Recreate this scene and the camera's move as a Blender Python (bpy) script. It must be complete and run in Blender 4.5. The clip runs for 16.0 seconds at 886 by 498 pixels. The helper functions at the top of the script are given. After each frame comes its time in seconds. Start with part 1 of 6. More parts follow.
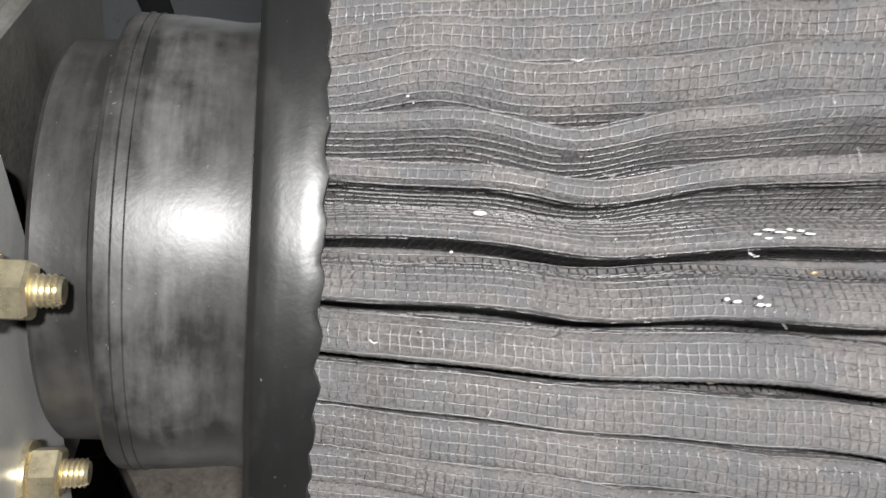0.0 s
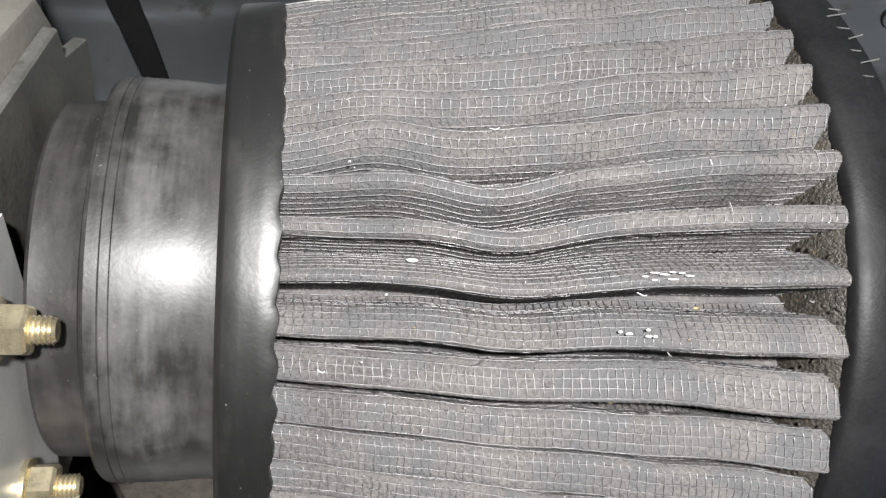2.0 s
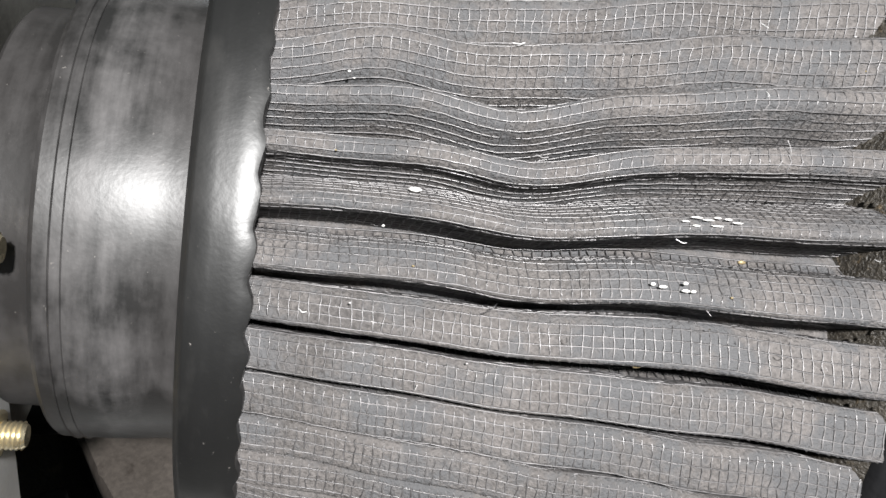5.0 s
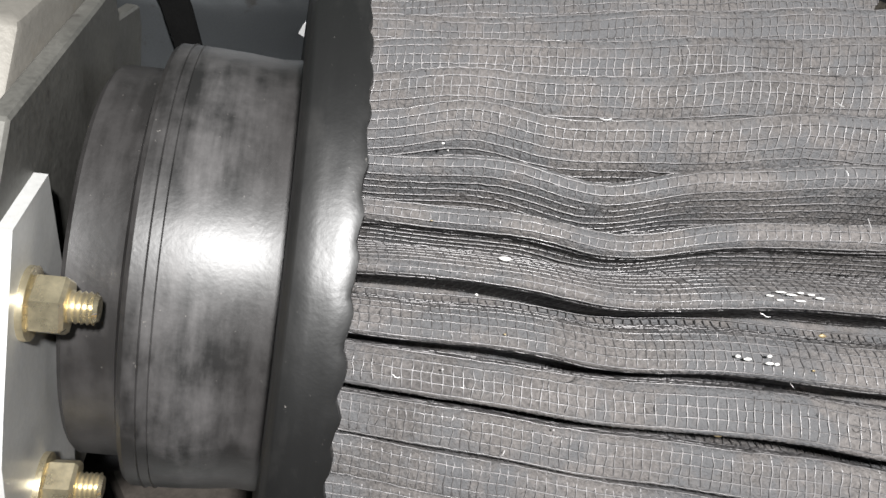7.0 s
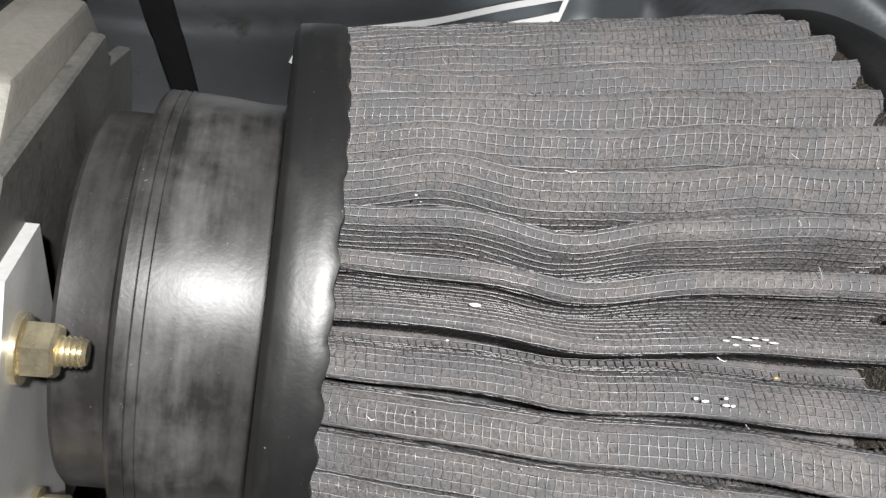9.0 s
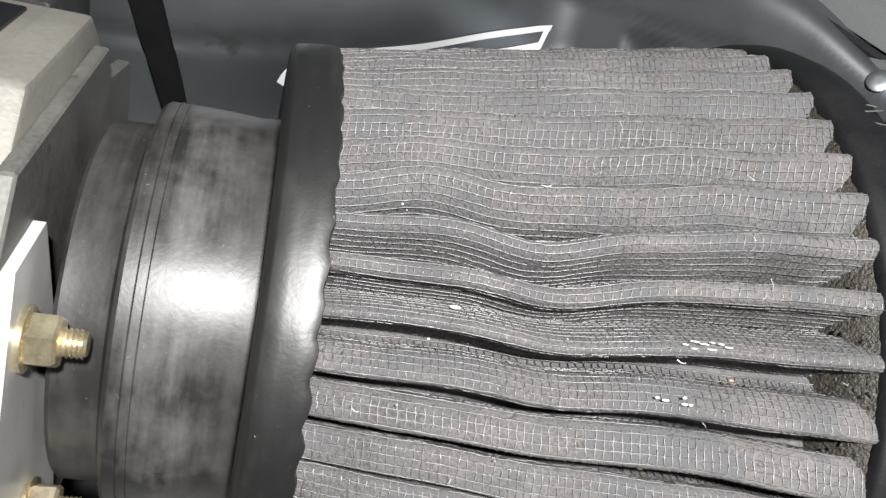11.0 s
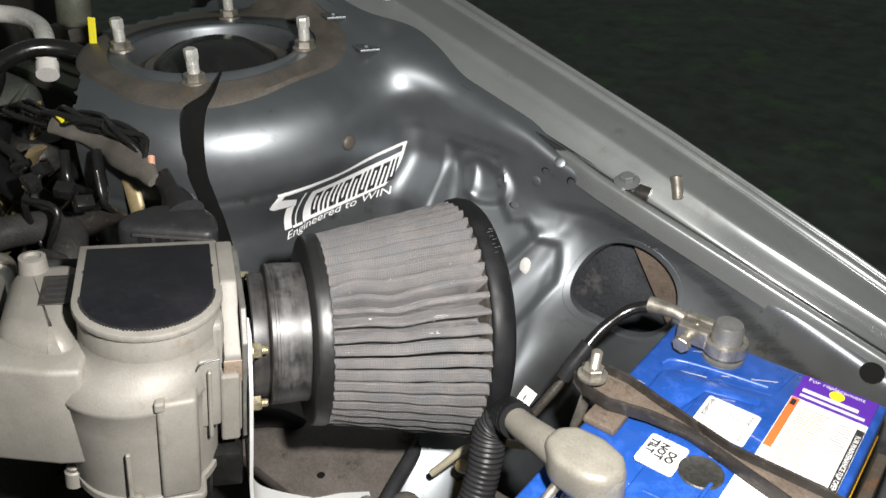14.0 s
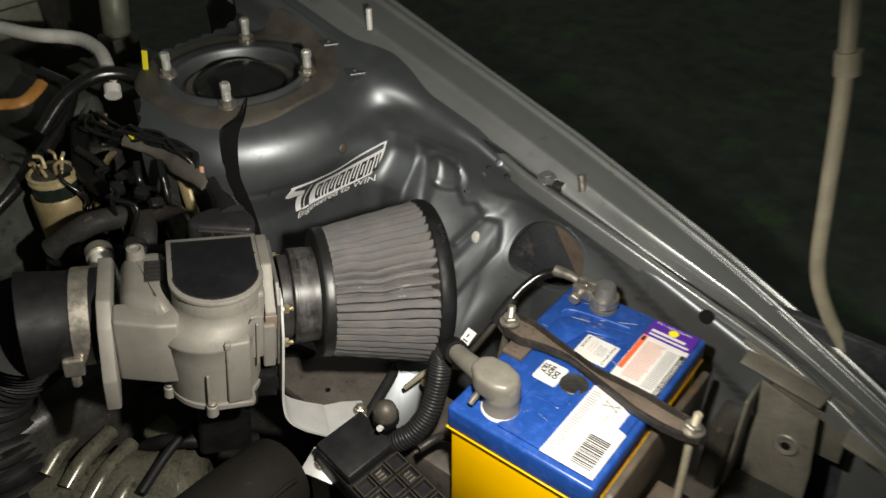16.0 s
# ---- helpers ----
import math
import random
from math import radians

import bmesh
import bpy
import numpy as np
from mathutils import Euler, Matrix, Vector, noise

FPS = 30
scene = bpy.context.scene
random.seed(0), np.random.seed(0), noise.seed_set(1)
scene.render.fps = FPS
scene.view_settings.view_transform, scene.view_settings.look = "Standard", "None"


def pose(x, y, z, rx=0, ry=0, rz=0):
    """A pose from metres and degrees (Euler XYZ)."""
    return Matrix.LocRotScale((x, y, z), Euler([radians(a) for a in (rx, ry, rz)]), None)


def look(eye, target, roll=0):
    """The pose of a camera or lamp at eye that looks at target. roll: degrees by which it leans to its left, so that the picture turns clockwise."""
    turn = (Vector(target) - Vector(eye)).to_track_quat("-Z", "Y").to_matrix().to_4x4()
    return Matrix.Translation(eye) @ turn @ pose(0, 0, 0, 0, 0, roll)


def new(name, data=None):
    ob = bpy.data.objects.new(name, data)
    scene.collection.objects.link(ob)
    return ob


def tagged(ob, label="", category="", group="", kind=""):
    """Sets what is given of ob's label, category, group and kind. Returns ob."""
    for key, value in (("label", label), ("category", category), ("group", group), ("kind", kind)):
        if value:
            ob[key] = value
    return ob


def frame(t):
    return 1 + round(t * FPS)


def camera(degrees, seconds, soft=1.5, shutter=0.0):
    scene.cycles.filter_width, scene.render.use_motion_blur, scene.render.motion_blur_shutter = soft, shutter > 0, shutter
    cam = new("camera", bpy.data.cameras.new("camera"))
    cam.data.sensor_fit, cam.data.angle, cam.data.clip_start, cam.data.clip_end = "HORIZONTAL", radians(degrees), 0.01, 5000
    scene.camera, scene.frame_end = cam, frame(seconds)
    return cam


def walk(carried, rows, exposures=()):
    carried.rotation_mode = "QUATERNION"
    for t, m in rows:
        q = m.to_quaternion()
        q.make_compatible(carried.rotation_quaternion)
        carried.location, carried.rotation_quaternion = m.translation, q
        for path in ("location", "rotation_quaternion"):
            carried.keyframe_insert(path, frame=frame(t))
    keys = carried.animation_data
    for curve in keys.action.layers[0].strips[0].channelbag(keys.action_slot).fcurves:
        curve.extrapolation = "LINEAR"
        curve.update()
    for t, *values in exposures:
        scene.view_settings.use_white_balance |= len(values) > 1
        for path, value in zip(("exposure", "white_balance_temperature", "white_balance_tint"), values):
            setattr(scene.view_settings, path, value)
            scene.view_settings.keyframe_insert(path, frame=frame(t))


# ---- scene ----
cam = camera(58.0, 16.0, soft=1.5, shutter=0.3)
PATH = [
    (0, (-0.052, -0.068, 0.951), (-1.233, 1.087, -0.177), 2.3),
    (0.5, (-0.04, -0.064, 0.972), (-1.176, 1.071, -0.22), 2.5),
    (1, (-0.022, -0.066, 0.979), (-1.188, 1.067, -0.185), 1.5),
    (1.5, (-0.028, -0.067, 0.965), (-1.209, 1.084, -0.166), 1.0),
    (2, (-0.033, -0.071, 0.97), (-1.215, 1.101, -0.138), 1.9),
    (2.5, (-0.034, -0.065, 0.967), (-1.219, 1.093, -0.152), 2.7),
    (3, (-0.039, -0.065, 0.962), (-1.232, 1.096, -0.147), 3.0),
    (3.5, (-0.035, -0.063, 0.96), (-1.233, 1.104, -0.138), 2.9),
    (3.7, (-0.036, -0.062, 0.958), (-1.225, 1.098, -0.156), 2.8),
    (6, (-0.051, -0.067, 0.946), (-1.242, 1.109, -0.147), 6.3),
    (6.5, (-0.057, -0.075, 0.952), (-1.259, 1.111, -0.12), 6.0),
    (7, (-0.053, -0.075, 0.955), (-1.261, 1.118, -0.102), 6.0),
    (7.5, (-0.055, -0.077, 0.957), (-1.273, 1.118, -0.086), 6.0),
    (8, (-0.056, -0.084, 0.958), (-1.284, 1.111, -0.073), 5.9),
    (8.5, (-0.051, -0.075, 0.963), (-1.267, 1.14, -0.059), 6.0),
    (8.7, (-0.05, -0.074, 0.964), (-1.265, 1.131, -0.072), 5.9),
    (11, (-0.041, -0.083, 0.967), (-1.245, 1.185, -0.004), 8.2),
    (11.5, (-0.046, -0.088, 0.977), (-1.244, 1.186, 0.006), 8.6),
    (12, (-0.046, -0.083, 0.971), (-1.241, 1.204, 0.015), 10.4),
    (12.5, (-0.034, -0.116, 1.0), (-1.241, 1.166, 0.053), 8.7),
    (13, (0.031, -0.175, 1.066), (-1.125, 1.163, 0.132), 6.7),
    (13.5, (0.14, -0.283, 1.169), (-0.969, 1.079, 0.213), 2.3),
    (14, (0.195, -0.307, 1.212), (-0.876, 1.03, 0.18), -0.1),
    (14.5, (0.189, -0.285, 1.2), (-0.848, 1.021, 0.097), -0.3),
    (15, (0.187, -0.253, 1.199), (-0.835, 1.022, 0.045), 0.2),
    (15.5, (0.216, -0.303, 1.256), (-0.788, 0.974, 0.088), 1.0),
    (15.8, (0.289, -0.377, 1.355), (-0.728, 0.853, 0.151), -0.6),
    (16, (0.351, -0.45, 1.419), (-0.646, 0.816, 0.234), -0.3),
]
EXPOSURES = [(0.0, -0.22, 6430, 10), (0.5, -0.53, 6430, 10), (1.0, -0.34, 6430, 10), (1.5, 0.02, 6430, 10), (2.5, 0.03, 6430, 10), (3.5, -0.05, 6430, 10), (6.0, -0.16, 6430, 10), (6.5, -0.20, 6430, 10), (7.5, -0.33, 6430, 10), (8.5, -0.44, 6430, 10),
             (11.0, -0.05, 6430, 10), (11.5, -0.14, 6430, 10), (12.0, -0.04, 6430, 10), (12.5, -0.47, 6430, 10), (13.0, -0.68, 6600, 10), (13.5, -0.35, 6600, 10), (14.5, -0.02, 6650, 10), (15.0, -0.21, 6650, 10), (15.5, -0.66, 6700, 10), (16.0, -0.92, 7200, 8)]
walk(cam, [(t, look(eye, target, roll)) for t, eye, target, roll in PATH], EXPOSURES)

# world and the one torch beside the phone
world = bpy.data.worlds.new("night")
world.use_nodes = True
world.node_tree.nodes["Background"].inputs[0].default_value = (0.62, 0.70, 0.66, 1)
world.node_tree.nodes["Background"].inputs[1].default_value = 0.21
scene.world = world
torch = new("torch_light", bpy.data.lights.new("torch_light", "SPOT"))
torch.data.energy, torch.data.spot_size, torch.data.spot_blend, torch.data.shadow_soft_size = 46.5, radians(142), 0.75, 0.014
torch.data.color = (1.0, 0.985, 0.965)
torch.matrix_world = look((0.173, -0.173, 1.208), (-0.150, 0.021, 0.864))


# materials
def nodes_of(name):
    m = bpy.data.materials.new(name)
    m.use_nodes = True
    return m, m.node_tree, m.node_tree.nodes["Principled BSDF"]


def add(nt, kind, **sets):
    n = nt.nodes.new(kind)
    for k, v in sets.items():
        if k in n.inputs:
            n.inputs[k].default_value = v
    return n


def surf(name, base, rough=0.5, metal=0.0, var=0.25, big=14.0, fine=500.0, bump=0.2, depth=0.0004, spot=None, spot_at=0.62, rvar=0.12, piece=0.0):
    """Two scales of noise in colour, gloss and relief; spot: a second colour in patches."""
    m, nt, b = nodes_of(name)
    co = add(nt, "ShaderNodeTexCoord")
    n1 = add(nt, "ShaderNodeTexNoise", Scale=big, Detail=6.0, Roughness=0.6)
    n2 = add(nt, "ShaderNodeTexNoise", Scale=fine, Detail=3.0, Roughness=0.6)
    for n in (n1, n2):
        nt.links.new(co.outputs["Object"], n.inputs["Vector"])
    mixf = add(nt, "ShaderNodeMath")
    mixf.operation = "ADD"
    nt.links.new(n1.outputs["Fac"], mixf.inputs[0])
    nt.links.new(n2.outputs["Fac"], mixf.inputs[1])
    ramp = nt.nodes.new("ShaderNodeValToRGB")
    ramp.color_ramp.elements[0].position, ramp.color_ramp.elements[1].position = 0.35, 0.68
    ramp.color_ramp.elements[0].color = (*[c * (1 - var) for c in base], 1)
    ramp.color_ramp.elements[1].color = (*[min(1, c * (1 + var)) for c in base], 1)
    half = add(nt, "ShaderNodeMath")
    half.operation = "MULTIPLY"
    half.inputs[1].default_value = 0.5
    nt.links.new(mixf.outputs[0], half.inputs[0])
    nt.links.new(half.outputs[0], ramp.inputs["Fac"])
    col = ramp.outputs["Color"]
    if spot:
        n3 = add(nt, "ShaderNodeTexNoise", Scale=big * 2.3, Detail=8.0, Roughness=0.7)
        nt.links.new(co.outputs["Object"], n3.inputs["Vector"])
        r3 = nt.nodes.new("ShaderNodeValToRGB")
        r3.color_ramp.elements[0].position, r3.color_ramp.elements[1].position = spot_at, spot_at + 0.1
        nt.links.new(n3.outputs["Fac"], r3.inputs["Fac"])
        mx = nt.nodes.new("ShaderNodeMixRGB")
        nt.links.new(r3.outputs["Color"], mx.inputs["Fac"])
        nt.links.new(col, mx.inputs["Color1"])
        mx.inputs["Color2"].default_value = (*spot, 1)
        col = mx.outputs["Color"]
    nt.links.new(col, b.inputs["Base Color"])
    rr = nt.nodes.new("ShaderNodeMapRange")
    rr.inputs["To Min"].default_value, rr.inputs["To Max"].default_value = max(0.02, rough - rvar), min(1, rough + rvar)
    rr.inputs["From Min"].default_value, rr.inputs["From Max"].default_value = 0.3, 0.7
    nt.links.new(n1.outputs["Fac"], rr.inputs["Value"])
    nt.links.new(rr.outputs["Result"], b.inputs["Roughness"])
    b.inputs["Metallic"].default_value = metal
    if bump:
        bp = add(nt, "ShaderNodeBump", Strength=bump, Distance=depth)
        nt.links.new(n2.outputs["Fac"], bp.inputs["Height"])
        nt.links.new(bp.outputs["Normal"], b.inputs["Normal"])
    return m


def along_axis(nt, co):
    """Distance along the filter's axis, from object coordinates."""
    dot = nt.nodes.new("ShaderNodeVectorMath")
    dot.operation = "DOT_PRODUCT"
    nt.links.new(co.outputs["Object"], dot.inputs[0])
    dot.inputs[1].default_value = AX_N
    return dot.outputs["Value"]


AX_O = Vector((-0.1964, 0.0239, 0.8367))
AX_N = Vector((math.cos(-0.1178) * math.cos(0.9683), math.cos(-0.1178) * math.sin(0.9683), math.sin(-0.1178)))
AX_U = AX_N.cross(Vector((0, 0, 1))).normalized()
AX_V = AX_U.cross(AX_N).normalized()
FRAME = Matrix((AX_N, -AX_U, AX_V)).transposed().to_4x4()
FRAME.translation = AX_O


def dusty_rubber(name, dust=(0.20, 0.195, 0.19), low=0.42, high=0.74, rough=0.46, band=None, dark=0.018, gloss=0.36):
    """Black rubber with dusty scuffs that run round the sleeve."""
    m, nt, b = nodes_of(name)
    co = add(nt, "ShaderNodeTexCoord")
    s = along_axis(nt, co)
    sep = add(nt, "ShaderNodeSeparateXYZ")
    nt.links.new(co.outputs["Object"], sep.inputs[0])
    comb = add(nt, "ShaderNodeCombineXYZ")
    for src, dst, f in ((s, "X", 120.0), (sep.outputs["Z"], "Y", 26.0), (sep.outputs["X"], "Z", 16.0)):
        mu = add(nt, "ShaderNodeMath")
        mu.operation = "MULTIPLY"
        mu.inputs[1].default_value = f
        nt.links.new(src, mu.inputs[0])
        nt.links.new(mu.outputs[0], comb.inputs[dst])
    n1 = add(nt, "ShaderNodeTexNoise", Scale=1.0, Detail=7.0, Roughness=0.62)
    nt.links.new(comb.outputs[0], n1.inputs["Vector"])
    n2 = add(nt, "ShaderNodeTexNoise", Scale=900.0, Detail=3.0)
    nt.links.new(co.outputs["Object"], n2.inputs["Vector"])
    n3 = add(nt, "ShaderNodeTexNoise", Scale=45.0, Detail=6.0, Roughness=0.65)
    nt.links.new(co.outputs["Object"], n3.inputs["Vector"])
    av = add(nt, "ShaderNodeMath")
    av.operation = "ADD"
    nt.links.new(n1.outputs["Fac"], av.inputs[0])
    nt.links.new(n3.outputs["Fac"], av.inputs[1])
    hv = add(nt, "ShaderNodeMath")
    hv.operation = "MULTIPLY"
    hv.inputs[1].default_value = 0.5
    nt.links.new(av.outputs[0], hv.inputs[0])
    ramp = nt.nodes.new("ShaderNodeValToRGB")
    ramp.color_ramp.elements[0].position, ramp.color_ramp.elements[1].position = low, high
    ramp.color_ramp.elements[0].color = (dark, dark, dark, 1)
    ramp.color_ramp.elements[1].color = (*dust, 1)
    nt.links.new(hv.outputs[0], ramp.inputs["Fac"])
    tone = ramp.outputs["Color"]
    if band:
        ds = add(nt, "ShaderNodeMath")
        ds.operation = "SUBTRACT"
        ds.inputs[1].default_value = band[0]
        nt.links.new(s, ds.inputs[0])
        ds.inputs[1].default_value = band[0] + AX_O.dot(AX_N)
        ab = add(nt, "ShaderNodeMath")
        ab.operation = "ABSOLUTE"
        nt.links.new(ds.outputs[0], ab.inputs[0])
        fall = nt.nodes.new("ShaderNodeMapRange")
        fall.inputs["From Min"].default_value, fall.inputs["From Max"].default_value = 0.0, band[1]
        fall.inputs["To Min"].default_value, fall.inputs["To Max"].default_value = 1.0, 0.36
        nt.links.new(ab.outputs[0], fall.inputs["Value"])
        bx = nt.nodes.new("ShaderNodeMixRGB")
        nt.links.new(fall.outputs["Result"], bx.inputs["Fac"])
        bx.inputs["Color1"].default_value = (0.016, 0.0145, 0.014, 1)
        nt.links.new(tone, bx.inputs["Color2"])
        tone = bx.outputs["Color"]
    spk = nt.nodes.new("ShaderNodeValToRGB")
    spk.color_ramp.elements[0].position, spk.color_ramp.elements[1].position = 0.72, 0.80
    nt.links.new(n2.outputs["Fac"], spk.inputs["Fac"])
    mx = nt.nodes.new("ShaderNodeMixRGB")
    nt.links.new(spk.outputs["Color"], mx.inputs["Fac"])
    nt.links.new(tone, mx.inputs["Color1"])
    mx.inputs["Color2"].default_value = (0.15, 0.14, 0.13, 1)
    b.inputs["Specular IOR Level"].default_value = gloss
    nt.links.new(mx.outputs["Color"], b.inputs["Base Color"])
    rr = nt.nodes.new("ShaderNodeMapRange")
    rr.inputs["To Min"].default_value, rr.inputs["To Max"].default_value = rough - 0.1, rough + 0.15
    nt.links.new(n1.outputs["Fac"], rr.inputs["Value"])
    nt.links.new(rr.outputs["Result"], b.inputs["Roughness"])
    bp = add(nt, "ShaderNodeBump", Strength=0.16, Distance=0.0002)
    nt.links.new(n2.outputs["Fac"], bp.inputs["Height"])
    nt.links.new(bp.outputs["Normal"], b.inputs["Normal"])
    return m


M_PAINT = surf("satin_grey_paint", (0.176, 0.189, 0.200), 0.47, 0.84, var=0.12, big=11, fine=1500, bump=0.07, depth=0.0002, rvar=0.07, spot=(0.105, 0.10, 0.09), spot_at=0.62)
M_FENDER = surf("dusty_grey_paint", (0.205, 0.214, 0.212), 0.31, 0.55, var=0.13, big=9, fine=900, bump=0.03, depth=0.0002, rvar=0.07, spot=(0.165, 0.158, 0.142), spot_at=0.6)
M_TOWERTOP = surf("dusty_brown_grey_paint", (0.092, 0.082, 0.070), 0.55, 0.35, var=0.35, big=22, fine=600, bump=0.15, spot=(0.12, 0.078, 0.045), spot_at=0.58)
M_GLOSS = surf("glossy_black_insulation", (0.008, 0.008, 0.008), 0.22, 0.0, var=0.3, big=60, fine=600, bump=0.15, spot=(0.05, 0.045, 0.04), spot_at=0.66)
M_PUMP = surf("greasy_olive_casting", (0.095, 0.09, 0.068), 0.28, 0.3, var=0.4, big=30, fine=300, bump=0.25, depth=0.0006, spot=(0.035, 0.032, 0.024), spot_at=0.55)
M_DUCT = surf("dull_brown_plastic", (0.010, 0.009, 0.0075), 0.8, 0.0, var=0.35, big=24, fine=500, bump=0.3, spot=(0.020, 0.0175, 0.014), spot_at=0.6)
M_GREEN = surf("dark_tinted_glass", (0.012, 0.018, 0.015), 0.2, 0.0, var=0.3, big=40, fine=300, bump=0.05)
M_DUST = surf("dusty_olive_metal", (0.13, 0.135, 0.105), 0.5, 0.2, var=0.3, big=40, fine=500, bump=0.2)
M_DUSTDARK = surf("dusty_dark_green_grey", (0.048, 0.052, 0.045), 0.5, 0.1, var=0.4, big=24, fine=400, bump=0.25, spot=(0.02, 0.02, 0.018), spot_at=0.55)
M_SLEEVE = dusty_rubber("scuffed_black_rubber", dust=(0.122, 0.117, 0.117), low=0.44, high=0.70, rough=0.39, dark=0.012, gloss=0.44, band=(-0.028, 0.015))
M_RING = dusty_rubber("dusty_ring_rubber", dust=(0.026, 0.025, 0.024), low=0.50, high=0.8, rough=0.40, dark=0.008, gloss=0.55)
M_CAP = surf("black_moulded_rubber", (0.006, 0.006, 0.0066), 0.55, 0.0, var=0.3, big=60, fine=1100, bump=0.12, spot=(0.035, 0.035, 0.035), spot_at=0.66)
M_BLACK = surf("black_plastic", (0.016, 0.016, 0.017), 0.42, 0.0, var=0.35, big=40, fine=700, bump=0.12, spot=(0.06, 0.055, 0.05), spot_at=0.64)
M_COVER = surf("smooth_black_cover", (0.005, 0.005, 0.007), 0.42, 0.0, var=0.3, big=30, fine=500, bump=0.05, spot=(0.012, 0.012, 0.013), spot_at=0.62)
# Felt black; also painted in for the shade inside holes and slots.
M_FELT_SHADE = surf("matt_black_felt_and_shade", (0.006, 0.006, 0.006), 0.95, 0.0, var=0.3, big=60, fine=900, bump=0.3)
M_FELT_SHADE.node_tree.nodes["Principled BSDF"].inputs["Specular IOR Level"].default_value = 0.1
M_RUST = surf("rusty_smear", (0.19, 0.145, 0.11), 0.6, 0.1, var=0.4, big=80, fine=700, bump=0.2)
M_RUSTY = surf("rusty_brown_steel", (0.085, 0.066, 0.048), 0.6, 0.15, var=0.4, big=30, fine=500, bump=0.35, spot=(0.15, 0.070, 0.030), spot_at=0.56)
M_HOSE = surf("dusty_black_hose", (0.026, 0.025, 0.024), 0.5, 0.0, var=0.4, big=40, fine=500, bump=0.15, spot=(0.07, 0.065, 0.055), spot_at=0.6)
for dull in (M_CAP, M_BLACK, M_HOSE, M_DUCT):
    dull.node_tree.nodes["Principled BSDF"].inputs["Specular IOR Level"].default_value = 0.18
M_GAUZE = surf("grey_gauze", (0.088, 0.081, 0.078), 0.9, 0.0, var=0.55, big=26, fine=1300, bump=1.0, depth=0.0008, spot=(0.069, 0.069, 0.0715), spot_at=0.46)
M_WIRE = surf("mesh_wire", (0.119, 0.114, 0.115), 0.41, 0.27, var=0.55, big=80, fine=900, bump=0.0, rvar=0.12)
M_RESIN = surf("dirty_resin", (0.020, 0.0165, 0.012), 0.55, 0.0, var=0.7, big=160, fine=1100, bump=0.9, depth=0.0008, spot=(0.075, 0.052, 0.026), spot_at=0.60)
M_ALLOY = surf("cast_alloy", (0.182, 0.172, 0.153), 0.62, 0.25, var=0.12, big=26, fine=650, bump=0.3, depth=0.0004, spot=(0.155, 0.138, 0.115), spot_at=0.58)
M_DULL = surf("weathered_grey_plate", (0.105, 0.103, 0.094), 0.55, 0.3, var=0.3, big=60, fine=700, bump=0.15, spot=(0.06, 0.055, 0.05), spot_at=0.6)
M_ALU = surf("brushed_aluminium", (0.50, 0.50, 0.49), 0.42, 0.25, var=0.1, big=50, fine=900, bump=0.08)
M_STEEL = surf("grubby_steel", (0.40, 0.37, 0.32), 0.38, 0.85, var=0.3, big=90, fine=900, bump=0.15, spot=(0.20, 0.13, 0.07), spot_at=0.64)
M_ZINC = surf("yellow_zinc", (0.66, 0.58, 0.40), 0.30, 0.9, var=0.2, big=120, fine=900, bump=0.12)
M_BLUE = surf("blue_plastic", (0.009, 0.054, 0.25), 0.34, 0.0, var=0.14, big=30, fine=900, bump=0.08, spot=(0.018, 0.072, 0.32), spot_at=0.50)
M_YELLOW = surf("yellow_plastic", (0.78, 0.43, 0.0), 0.42, 0.0, var=0.08, big=20, fine=700, bump=0.06)
M_GREYBOOT = surf("grey_rubber_boot", (0.150, 0.140, 0.118), 0.40, 0.0, var=0.18, big=50, fine=600, bump=0.15, spot=(0.13, 0.12, 0.10), spot_at=0.62)
M_LEAD = surf("dull_lead", (0.20, 0.20, 0.195), 0.40, 0.6, var=0.2, big=90, fine=600, bump=0.3)
M_CLAMP = surf("dark_brown_clamp", (0.024, 0.021, 0.019), 0.36, 0.2, var=0.3, big=60, fine=700, bump=0.2, spot=(0.05, 0.043, 0.036), spot_at=0.55)
M_PLATE = surf("dusty_floor_panel", (0.082, 0.071, 0.062), 0.55, 0.15, var=0.35, big=30, fine=500, bump=0.3, spot=(0.040, 0.033, 0.028), spot_at=0.57)
M_OILY = surf("oily_dark_metal", (0.048, 0.044, 0.037), 0.42, 0.3, var=0.45, big=35, fine=400, bump=0.35, depth=0.0008, spot=(0.12, 0.10, 0.07), spot_at=0.6)
M_CLUTTER = surf("dark_engine_metal", (0.028, 0.027, 0.024), 0.5, 0.2, var=0.5, big=30, fine=300, bump=0.4, depth=0.001, spot=(0.07, 0.06, 0.045), spot_at=0.6)
M_GOLD = surf("gold_zinc_rim", (0.55, 0.46, 0.26), 0.30, 0.5, var=0.25, big=40, fine=500, bump=0.1, spot=(0.22, 0.18, 0.10), spot_at=0.6)
M_PIPE = surf("satin_alloy_pipe", (0.74, 0.72, 0.68), 0.26, 0.3, var=0.12, big=50, fine=700, bump=0.06)
M_STUD = surf("dirty_bare_stud", (0.46, 0.455, 0.43), 0.34, 0.35, var=0.35, big=120, fine=900, bump=0.3, spot=(0.24, 0.20, 0.15), spot_at=0.58)
M_TAN = surf("tan_bracket", (0.25, 0.195, 0.105), 0.5, 0.35, var=0.25, big=50, fine=600, bump=0.15)
M_ORANGE = surf("dusty_orange_plastic", (0.36, 0.16, 0.04), 0.55, 0.0, var=0.3, big=60, fine=600, bump=0.1)
